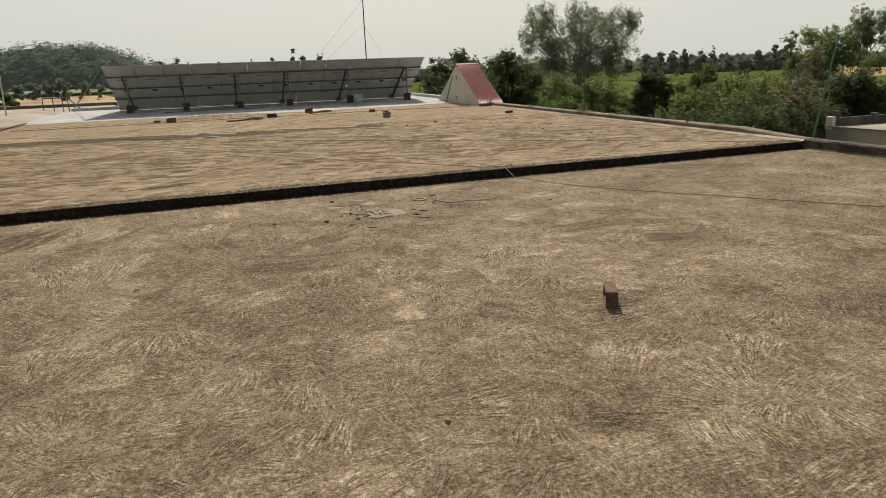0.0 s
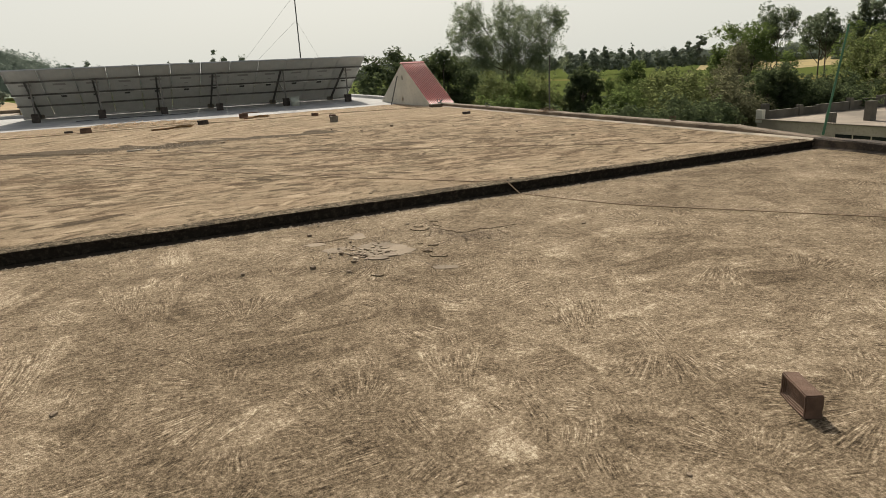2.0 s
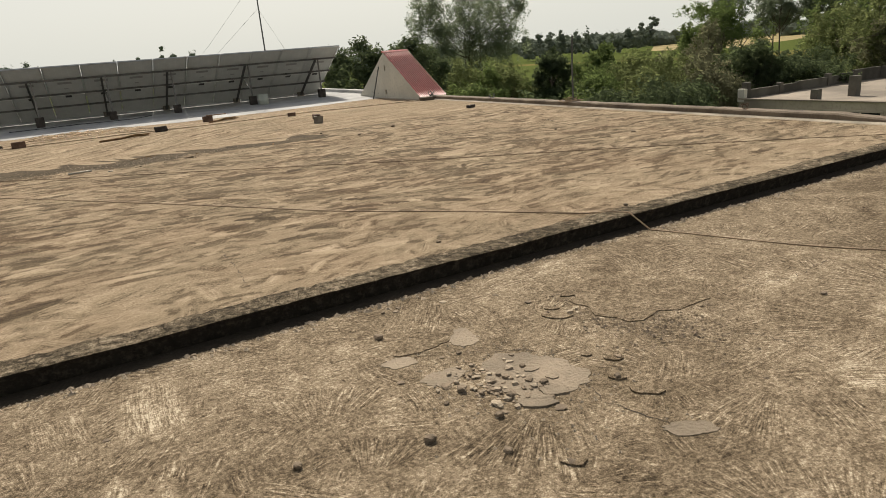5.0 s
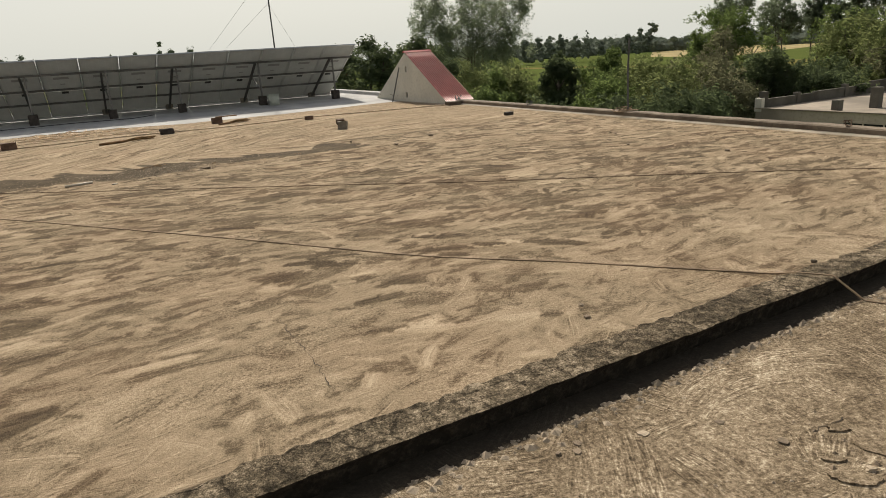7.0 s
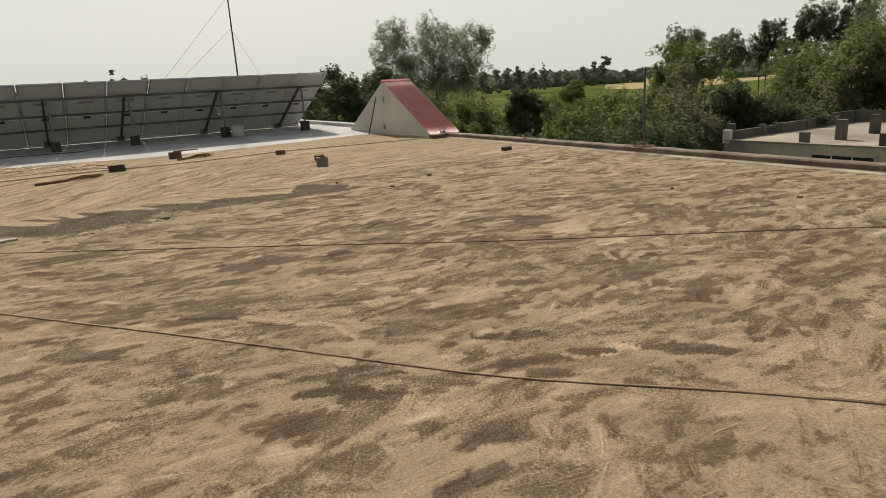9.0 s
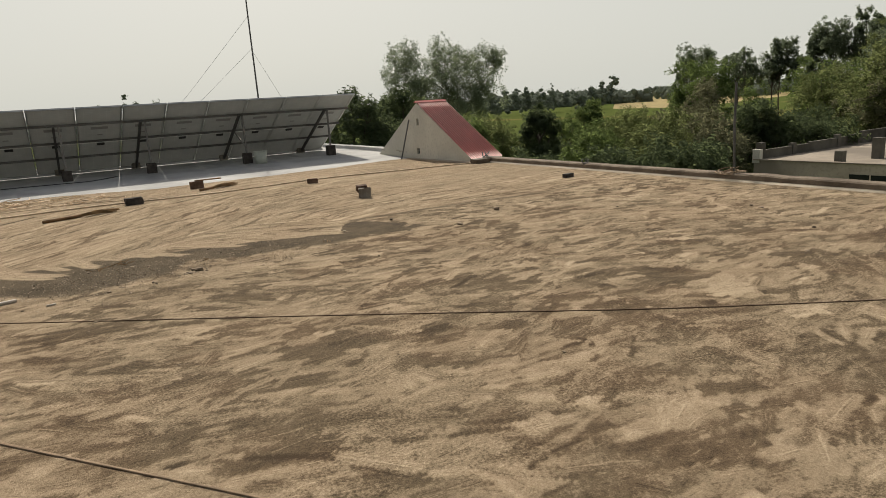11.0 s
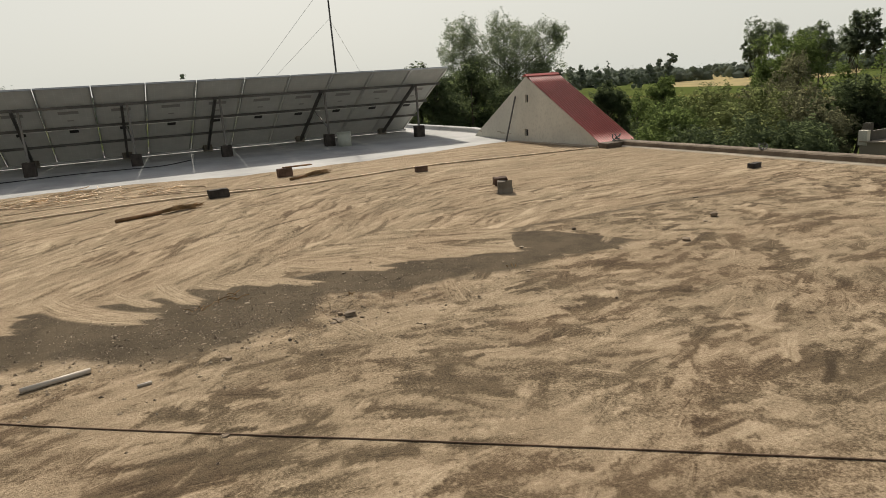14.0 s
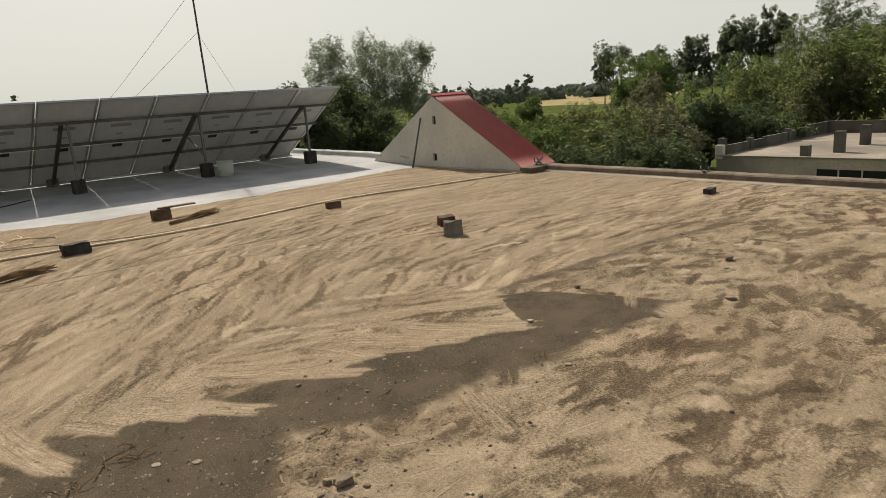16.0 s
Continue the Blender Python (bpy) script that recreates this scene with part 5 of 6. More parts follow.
for k, (x, y, top, r, mat) in enumerate((
    (33.0, 57.4, 1.3, 3.1, LEAF_LIGHT),
    (38.2, 59.2, 0.1, 2.6, LEAF),
    (41.2, 59.6, 0.6, 2.4, LEAF_LIGHT),
    (33.9, 62.8, 0.7, 2.2, LEAF_LIGHT),
    (42.8, 63.0, 0.4, 2.5, LEAF_LIGHT),
    (46.1, 64.3, -0.7, 2.0, LEAF),
    (51.0, 53.2, -0.7, 2.6, LEAF),
    (49.2, 48.9, -1.0, 2.4, LEAF_LIGHT),
    (42.7, 38.6, 0.5, 2.8, LEAF_LIGHT),
    (48.6, 45.9, 0.8, 3.0, LEAF_LIGHT),
    (49.7, 41.5, 1.1, 2.4, LEAF_DRY),
    (46.4, 35.0, 1.4, 2.2, LEAF_DRY),
    (45.2, 39.2, 0.8, 2.6, LEAF_LIGHT),
    (42.1, 44.0, -0.4, 2.1, LEAF),
    (40.8, 44.4, -1.5, 2.2, LEAF),
    (26.3, 49.6, 0.2, 2.2, LEAF),
    (28.1, 44.2, -0.5, 2.4, LEAF),
    (37.0, 38.6, -2.0, 2.4, LEAF_DARK),
    (31.1, 40.0, -2.3, 2.3, LEAF_DARK),
    (68.4, 35.0, -1.2, 3.2, LEAF_LIGHT),
    (71.6, 36.0, -0.5, 2.7, LEAF_LIGHT),
    (39.0, 35.6, -1.2, 2.3, LEAF_DARK),
    (39.8, 31.3, -1.7, 2.2, LEAF_DARK),
    (35.4, 29.0, -1.4, 2.3, LEAF_DARK),
)):
    tree("bush", (x, y, GROUND), top - GROUND - 0.7, r * 1.1, mat, SHRUB_WORDS.get(mat.name, "dense green bush below the roof"), 90 + k, 8600, 0.122, 0.03, 48, 0.28, 0.06, 4, 1.0, group="bushes below the roof")


def scatter_shrubs():
    """The low tangle between the building and the fields."""
    rng = np.random.default_rng(5)
    cs, rs = [], []
    for k in range(340):
        x, y = rng.uniform(11, 70), rng.uniform(-6, 75)
        if x > 28 and y < 35 or y < 20 or y > 20 + x * 1.4 or (x < 14 and y < 22):
            continue
        cs.append((x, y, GROUND + rng.uniform(0.5, 2.6)))
        rs.append(rng.uniform(0.8, 2.0))
    ob = new("undergrowth", quads_mesh("undergrowth", leaves(cs, rs, 22000, 0.24, 6, 0.9), LEAF_DARK))
    return tagged(ob, "dark tangled shrubs below the roof", "shrubs", kind="stuff")


scatter_shrubs()


def far_woods(name, spots, seed, mat, label, size, per, count):
    """Far crowns: rounded clumps of foliage, each set about with leaves."""
    rng = np.random.default_rng(seed)
    cs, rs = [], []
    for x, y, top, r in spots:
        h = top - GROUND
        for k in range(per):
            u = np.clip(rng.normal(size=3) * 0.42, -0.8, 0.8)
            wide = math.sqrt(max(0.2, 1 - 0.9 * max(0, u[2])))
            q = r * rng.uniform(0.25, 0.5)
            cs.append((x + u[0] * r * wide, y + u[1] * r * wide, GROUND + min(h * (0.56 + 0.5 * u[2]), h - 0.8 * q)))
            rs.append(q)
    bm = bmesh.new()
    bmesh.ops.create_icosphere(bm, subdivisions=1, radius=1.0)
    ball = np.array([v.co for v in bm.verts])
    tri = np.array([[v.index for v in f.verts] for f in bm.faces])
    bm.free()
    lump = ball[None] * (0.82 * np.array(rs))[:, None, None] * (1 + 0.16 * rng.normal(size=(len(cs), len(ball), 1))) * np.array([1, 1, 0.85]) + np.array(cs)[:, None]
    lump_faces = (tri[None] + len(ball) * np.arange(len(cs))[:, None, None]).reshape(-1, 3)
    quad = leaves(cs, rs, count, size, seed, 0.9, 0.0, 0.3)
    base = lump.shape[0] * lump.shape[1]
    leaf_faces = base + np.arange(len(quad)).reshape(-1, 4)
    me = bpy.data.meshes.new(name)
    me.from_pydata(np.concatenate([lump.reshape(-1, 3), quad]).tolist(), [], lump_faces.tolist() + leaf_faces.tolist())
    me.materials.append(mat)
    return tagged(new(name, me), label, "woods", kind="stuff")


rng = np.random.default_rng(8)
spots = []
for k in range(330):
    a = radians(rng.uniform(1, 80))
    d = rng.uniform(560, 920)
    spots.append((math.sin(a) * d, math.cos(a) * d, GROUND + rng.uniform(5.0, 10.5) * d / 480, rng.uniform(9, 18)))
far_woods("far_woods", spots, 9, LEAF_FAR_HAZED, "hazy far belt of field trees", 0.6, 9, 60000)
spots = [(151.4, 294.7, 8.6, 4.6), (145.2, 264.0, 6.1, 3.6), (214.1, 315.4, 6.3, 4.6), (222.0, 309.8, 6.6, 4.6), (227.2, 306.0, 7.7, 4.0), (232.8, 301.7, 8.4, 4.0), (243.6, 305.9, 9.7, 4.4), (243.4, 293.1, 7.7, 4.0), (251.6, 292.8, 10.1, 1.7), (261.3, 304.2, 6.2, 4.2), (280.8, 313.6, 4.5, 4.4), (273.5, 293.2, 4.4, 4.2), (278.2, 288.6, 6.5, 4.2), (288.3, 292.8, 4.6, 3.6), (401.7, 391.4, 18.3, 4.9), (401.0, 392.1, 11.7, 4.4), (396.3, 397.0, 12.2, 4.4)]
far_woods("far_trees", spots, 10, LEAF_FAR_HAZED, "single taller trees among the far fields", 0.3, 24, 14000)
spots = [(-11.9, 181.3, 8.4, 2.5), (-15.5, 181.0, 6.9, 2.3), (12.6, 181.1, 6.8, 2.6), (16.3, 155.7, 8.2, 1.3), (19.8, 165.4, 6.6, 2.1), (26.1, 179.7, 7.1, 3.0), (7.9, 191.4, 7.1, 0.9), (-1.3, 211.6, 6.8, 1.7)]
far_woods("skyline_trees", spots, 16, LEAF_FAR_HAZED, "trees showing over the panels", 0.2, 20, 6000)
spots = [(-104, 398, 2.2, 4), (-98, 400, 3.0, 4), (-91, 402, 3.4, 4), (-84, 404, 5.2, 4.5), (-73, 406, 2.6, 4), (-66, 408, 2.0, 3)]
far_woods("field_bushes", spots, 13, LEAF_FAR_HAZED, "round bushes at the edge of a far field", 0.4, 14, 9000)
far_woods("side_trees", [(-33.2, 97.7, 2.6, 3), (-36, 99, 3.0, 3), (-32.5, 103, 1.8, 3), (-32.3, 108, 0.8, 3), (-38, 104, 2.4, 3)], 14, LEAF_DARK, "dark green trees beyond the neighbouring roof", 0.2, 16, 16000)


def hill():
    """A low wooded hill on the horizon, its crowns grown together."""
    xs, ys = np.linspace(-520, 60, 210), np.linspace(592, 800, 70)
    X, Y = np.meshgrid(xs, ys)
    ridge = np.interp(X, (-520, -420, -300, -236, -212, -194, -157, -120, -96, -80, -66, -20, 40), (0, 4, 14, 19, 22, 27, 33, 33, 31, 24, 16, 7, 0))
    bumps = 2.2 * value_noise(X, Y, 13, 31, 2) + 1.2 * value_noise(X, Y, 5, 32, 2)
    Z = GROUND - 1 + (ridge + 7) * np.clip(1 - ((Y - 690) / 100) ** 2, 0, 1) ** 0.6 + bumps * np.clip((Y - 592) / 20, 0, 1)
    k = np.arange(X.size).reshape(X.shape)
    faces = np.stack([k[:-1, :-1], k[:-1, 1:], k[1:, 1:], k[1:, :-1]], 2).reshape(-1, 4)
    me = bpy.data.meshes.new("hill")
    me.from_pydata(np.stack([X, Y, Z], 2).reshape(-1, 3).tolist(), [], faces.tolist())
    me.materials.append(LEAF_HILL_HAZED)
    tagged(new("hill", me), "low wooded hill far behind the fields", "hill", kind="structure")
    rng = np.random.default_rng(3)
    cs, rs = [], []
    for i in range(1500):
        a, c = rng.integers(0, X.shape[0] // 2 + 4), rng.integers(0, X.shape[1])
        r = rng.uniform(3.0, 6.5)
        cs.append((X[a, c], Y[a, c], max(Z[a, c], GROUND) + 0.35 * r))
        rs.append(r)
    ob = new("hill_woods", quads_mesh("hill_woods", leaves(cs, rs, 50000, 0.95, 4, 0.8, 0.0, 0.2), LEAF_HILL_HAZED))
    tagged(ob, "dark woods covering the far hill", "woods", kind="stuff")


hill()


bm = bmesh.new()
bm.faces.new([bm.verts.new((x, y, GROUND + 0.05)) for x, y in ((290, 283), (265, 208), (430, 262), (700, 420), (980, 740), (900, 860), (620, 600))])
tagged(mesh_ob("field_ripe", bm, plain("ripe_crop", (0.25, 0.195, 0.070), 0.95, spread=0.25, scale=0.3, relief=0.3, world_space=True)), "ripe golden crop field far off", "field", kind="structure")
bm = bmesh.new()
bm.faces.new([bm.verts.new((x, y, GROUND + 0.05)) for x, y in ((-190, 330), (-40, 325), (-85, 545), (-260, 550))])
tagged(mesh_ob("field_bare", bm, plain("bare_soil", (0.30, 0.215, 0.115), 0.95, spread=0.2, scale=0.3, relief=0.3, world_space=True)), "bare brown field before the hill", "field", kind="structure")


def far_building(x, y, w, tall, turn, n):
    t = thing("far_building", (x, y, GROUND), "pale far-off flat-roofed building", "building", "far buildings", turn=turn)
    part("walls", box((-w / 2, 0, 0), (w / 2, 9, tall)), PALE, t)
    part("roof", box((-w / 2 - 0.4, -0.4, tall + 0.004), (w / 2 + 0.4, 9.4, tall + 0.4)), CEMENT, t)
    for i in range(n):
        for z in (1.0, 4.4):
            if z + 1.6 < tall:
                a = -w / 2 + (i + 0.3) * w / n
                part("window", box((a, -0.06, z), (a + w / n * 0.4, 0.004, z + 1.5)), GLASS_DARK, t)


far_building(640, 612, 16, 7.5, -45, 5)
far_building(690, 650, 22, 8.5, -45, 6)
far_building(760, 575, 14, 7.0, -50, 4)


# ---- the lower house beyond the trees ----
def lower_house():
    z = -3.5
    h = thing("lower_house", (42, 30, GROUND), "lower flat-roofed house with unfinished column stubs", "house")
    o = Vector((42, 30, GROUND))

    def b(lo, hi, bevel=0.0):
        return box(Vector(lo) - o, Vector(hi) - o, bevel)
    part("front_wall", b((42, 18.4, GROUND), (42.25, 29.2, z)), GRIMY, h, "stained pale plastered wall")
    part("end_wall", b((42.252, 18.4, GROUND), (60, 18.65, z - 0.3)), GRIMY, h)
    part("roof_slab", b((42.252, 18.652, z - 0.25), (60, 29.1, z)), OLD_SLAB, h, "stained concrete roof")
    part("roof_edge", b((41.9, 18.1, z + 0.004), (42.3, 29.2, z + 0.08)), OLD_SLAB, h)
    part("fascia", b((42.3, 18.05, z - 0.16), (60, 18.398, z + 0.07)), RED_PAINT, h, "dark red painted roof fascia")
    part("corner_post", b((41.95, 28.75, z - 0.2), (42.3, 29.3, z + 0.75), 0.02), PLASTER, h, "pale corner post")
    for a, c, t in ((42.5, 48.6, 0.62), (48.6, 54.2, 0.72), (54.2, 56.0, 0.82), (56.0, 60, 0.98)):
        part("parapet", b((a, 29.1, z - 0.3), (c - 0.004, 29.32, z + t), 0.02), DARK_WALL, h, "dark damp-stained parapet")
    part("parapet", b((59.8, 18.4, z - 0.3), (60.02, 29.096, z + 1.0), 0.02), DARK_WALL, h, "dark damp-stained parapet")
    for x, y, s, t in ((42.75, 29.2, 0.45, 1.15), (46.6, 29.2, 0.4, 0.82), (52.6, 29.2, 0.4, 0.98), (42.75, 23.76, 0.5, 0.72), (45.6, 22.9, 0.55, 1.35), (50.5, 23.1, 0.55, 1.35), (42.9, 18.9, 0.55, 0.8), (46.0, 18.7, 0.6, 0.72), (53.1, 21.7, 0.55, 1.45)):
        bm = b((x - s / 2, y - s / 2, z - 0.02), (x + s / 2, y + s / 2, z + t), 0.02)
        part("column_stub", bm, DARK_WALL, h, "unfinished grey column stub")
    part("loose_brick", b((50.3, 18.6, z + 0.002), (50.9, 18.85, z + 0.2), 0.01), BRICK, h, "red brick lying on the roof")
    bm = bmesh.new()
    bmesh.ops.create_cone(bm, cap_ends=True, segments=20, radius1=0.32, radius2=0.32, depth=0.8, matrix=pose(43.65 - 42, 18.95 - 30, z + 0.322 - GROUND, 0, 90, 20))
    bmesh.ops.bevel(bm, geom=[e for e in bm.edges if e.is_boundary or len(e.link_faces) == 2 and e.calc_face_angle(0) > 1], offset=0.03, segments=2)
    part("barrel", bm, DARK_WALL, h, "dark barrel lying on the roof", True)
    part("window_frame", b((41.94, 18.9, -4.75), (42.02, 22.9, -4.0)), GRIMY, h, "window surround")
    for k in range(3):
        y = 19.05 + k * 1.26
        part("window_pane", b((41.92, y, -4.65), (41.935, y + 1.16, -4.12)), GLASS_DARK, h, "dark window pane")
    for x in (44.2, 50.5):
        part("window_frame", b((x, 18.34, -5.3), (x + 1.9, 18.44, -4.0)), GRIMY, h, "window surround")
        part("window_pane", b((x + 0.15, 18.325, -5.2), (x + 1.75, 18.338, -4.1)), GLASS_DARK, h, "dark window pane")
    return h


lower_house()


# ---- the older roof at the side ----
SIDE_LIME = plain("greyed_lime", (0.32, 0.275, 0.222), 0.95, spread=0.2, scale=2, relief=0.2, world_space=True)


def side_roof():
    bm = box((-24, 13.41, GROUND), (-7.47, 40, 0.14))
    tagged(mesh_ob("floor_side", bm, SIDE_LIME), "pale weathered neighbouring roof", "roof", kind="structure")
    bm = roughen(box((-7.65, 13.45, 0.05), (-7.46, 20.6, 0.235), 0.02), 0.02, 2)
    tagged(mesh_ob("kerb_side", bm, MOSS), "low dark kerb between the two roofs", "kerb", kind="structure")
    bm = roughen(box((-24, 40.0, -1), (-7.4, 40.25, 0.34), 0.03), 0.02, 2)
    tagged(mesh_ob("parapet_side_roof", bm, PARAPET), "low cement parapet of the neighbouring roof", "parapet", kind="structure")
    # low lime-washed hump
    bm = bmesh.new()
    xs, ys = steps(-11.5, -7.5, 16), steps(20.5, 34, 18)
    grid = [[bm.verts.new((x, y, 0.135 + 0.26 * max(0, 1 - abs((x + 9.2) / 1.6) ** 1.2) * max(0, min(1, (y - 20.5) / 4, (34 - y) / 3)))) for x in xs] for y in ys]
    for j in range(len(ys) - 1):
        for i in range(len(xs) - 1):
            bm.faces.new((grid[j][i], grid[j][i + 1], grid[j + 1][i + 1], grid[j + 1][i]))
    tagged(mesh_ob("lime_hump", bm, SIDE_LIME), "lime-washed sloping hump of the neighbouring roof", "roof", kind="structure")


side_roof()


def water_tank(at):
    t = thing("water_tank", at, "dark green ribbed plastic water tank on a low steel stand", "water tank")
    bm = bmesh.new()
    prof = [(0.55, 0.0)]
    for k in range(6):
        z = 0.06 + k * 0.17
        prof += [(0.55, z), (0.57, z + 0.03), (0.57, z + 0.10), (0.55, z + 0.13)]
    prof += [(0.55, 1.16), (0.50, 1.24), (0.24, 1.27)]
    rings = [[bm.verts.new((math.cos(a) * r, math.sin(a) * r, z)) for a in steps(0, math.tau, 28)[:-1]] for r, z in prof]
    for a, b in zip(rings, rings[1:]):
        for k in range(28):
            bm.faces.new((a[k], a[(k + 1) % 28], b[(k + 1) % 28], b[k]))
    bm.faces.new(rings[0][::-1])
    bm.faces.new(rings[-1])
    part("tank_body", bm, TANK, t, "", True)
    part("lid", tube([(0, 0, 1.26), (0, 0, 1.33)], 0.22, 20), TANK, t)
    part("outlet_pipe", tube([(0.5, -0.3, 0.1), (0.75, -0.35, 0.1), (0.78, -0.36, -0.5)], 0.025, 8), PIPE, t, "pale outlet pipe")
    for x in (-0.5, 0.5):
        for y in (-0.5, 0.5):
            part("stand_leg", box((x - 0.03, y - 0.03, -0.48), (x + 0.03, y + 0.03, -0.042)), DARK_STEEL, t)
    part("stand_top", box((-0.58, -0.58, -0.04), (0.58, 0.58, -0.003)), DARK_STEEL, t)
    part("stand_hoop", tube([(-0.62, -0.3, -0.3), (-0.62, -0.3, 1.36), (0.62, -0.3, 1.42), (0.62, -0.3, -0.3)], 0.018, 6), DARK_STEEL, t)
    return t


tank = water_tank((-12.05, 26.2, 0.62))
tank.scale = (1.02, 1.02, 1.02)
copy_thing(tank, Matrix.Translation((-13.05, 27.9, 0.62)))
bm = bmesh.new()
bmesh.ops.create_grid(bm, x_segments=14, y_segments=10, size=0.5)
for v in bm.verts:
    v.co = Vector((v.co.x * 1.5, v.co.y * 0.9, 0.02 + 0.16 * abs(noise.noise(v.co * 4)) * (1 - abs(v.co.x)) * 2))
ob = mesh_ob("tarpaulin", bm, RED_PAINT, True)
ob.matrix_basis = pose(-9.6, 19.0, 0.135, 0, 0, 20)
tagged(ob, "crumpled dark red sheet lying on the side roof", "tarpaulin")
t = thing("pipe_post", (-10.36, 27, 0.14), "thin pale upright pipe on the neighbouring roof", "post")
part("pipe", tube([(0, 0, 0), (0.02, 0, 1.0), (0.06, 0, 2.03)], 0.035, 8), PIPE, t)
t = thing("stair_rail", (-9, 28, 0.14), "dark steel pipe rail round a roof opening", "railing")
part("top_rail", tube([(0, 0, 0.79), (1.1, 0, 0.80), (1.7, 0, 0.12)], 0.03, 8), DARK_STEEL, t)
for x in (0.0, 0.45, 0.85, 1.1):
    part("rail_post", tube([(x, 0, 0.0), (x, 0, 0.79)], 0.022, 6), DARK_STEEL, t)
t = thing("sand_heap", (-13.6, 30.5, 0.14), "small heap of yellow sand on the side roof", "heap")
bm = bmesh.new()
bmesh.ops.create_icosphere(bm, subdivisions=3, radius=1)
for v in bm.verts:
    v.co = Vector((v.co.x * 0.8, v.co.y * 0.7, max(-0.01, v.co.z * 0.32)))
part("sand", roughen(bm, 0.05, 3), YELLOW, t, "", True)
for k, (x, y, a) in enumerate(((-9.6, 16.5, 10), (-10.6, 18.6, 25), (-8.7, 17.4, -8))):
    t = thing("timber", (x, y, 0.14), "dark weathered timber lying on the side roof", "timber", "timbers", turn=a)
    part("board", roughen(box((-1.1, -0.07, 0), (1.1, 0.07, 0.07), 0.01), 0.01, 4, k), WOOD, t)

# ---- mast, poles and wires ----
t = thing("stay_pole", (-7.9, 28.0, 0.14), "thin dark steel pole leaning against the panel rack", "pole")
part("pole", tube([(0, 0, 0), (1.4, -3.6, 0.95), (2.82, -7.2, 1.98)], 0.022, 8), DARK_STEEL, t)
t = thing("mast", (6.42, 25.2, floor_z(6, 25)), "thin dark leaning steel mast with guy wires", "mast")
part("pole", tube([(0, 0, 0), (0.10, 0.06, 2), (0.15, 0.3, 5), (0.20, 0.45, 8)], 0.035, 8, True, 0.02), DARK_STEEL, t)
for a, b in (((0.16, 0.3, 4.85), (-4.4, 0.4, 0.05)), ((0.10, 0.2, 3.7), (-4.3, 0.4, 0.05)), ((0.10, 0.2, 3.7), (2.2, 0.4, 0.05))):
    part("guy_wire", tube([a, [(p + q) / 2 - (0.1 if k == 2 else 0) for k, (p, q) in enumerate(zip(a, b))], b], 0.005, 5), ALU, t)
t = thing("leaning_bar", (8.30, 17.97, floor_z(8.3, 17.97)), "dark steel bar leaning on the gable wall", "bar")
part("bar", tube([(0, 0, 0), (0.325, 0, 1.09)], 0.02, 8), DARK_STEEL, t)
t = thing("dark_pole", (9.12, 7.95, floor_z(9, 8) + 0.1), "thin black upright pole on the parapet", "pole")
part("pole", tube([(0, 0, 0), (0.0, 0.02, 0.8), (0.03, 0.03, 1.46)], 0.02, 8), DARK_STEEL, t)
t = thing("green_pole", (9.12, 0.10, 0.2), "thin green painted pole leaning out from the parapet corner", "pole")
part("pole", tube([(0, 0, 0), (0.09, -0.05, 0.8), (0.19, -0.10, 1.68)], 0.021, 8, True, 0.015), GREEN_PAINT, t)


def loops(name, at, label, n, r, seed, mat, wire=0.006, high=0.12, cat="wire"):
    """A small tangle of loops."""
    rng = random.Random(seed)
    t = thing(name, at, label, cat)
    for k in range(n):
        a0, rr = rng.random() * 6, r * rng.uniform(0.5, 1.0)
        lean = rng.uniform(0.1, 0.9)
        pts = []
        for i in range(14):
            a = a0 + i * 0.42
            pts.append((math.cos(a) * rr + rng.uniform(-1, 1) * 0.1 * r + (k - n / 2) * r * 0.25, math.sin(a) * rr * 0.7, wire + high * lean * (0.5 + 0.5 * math.sin(a + k)) * rng.uniform(0.7, 1)))
        part("loop", tube(pts, wire, 5), mat, t)
    return t


loops("wire_coil", (9.1, 8.0, floor_z(9, 8) + 0.115), "coil of pale wire lying on the parapet", 6, 0.22, 3, CORD, 0.008, 0.14)
loops("wire_coil", (9.1, 3.4, floor_z(9, 3.4) + 0.115), "small twist of wire on the parapet", 2, 0.08, 5, ROPE, 0.008, 0.12)
loops("rebar_stub", (9.1, 11.35, floor_z(9, 11) + 0.115), "short bent rebar ends on the parapet", 3, 0.08, 6, DARK_STEEL, 0.008, 0.2, "rebar")
loops("rebar_stub", (8.98, 14.75, floor_z(9, 15) + 0.115), "short bent rebar ends with a knotted hose", 3, 0.1, 7, DARK_STEEL, 0.012, 0.25, "rebar")

# ---- ropes, hose and loose wires ----


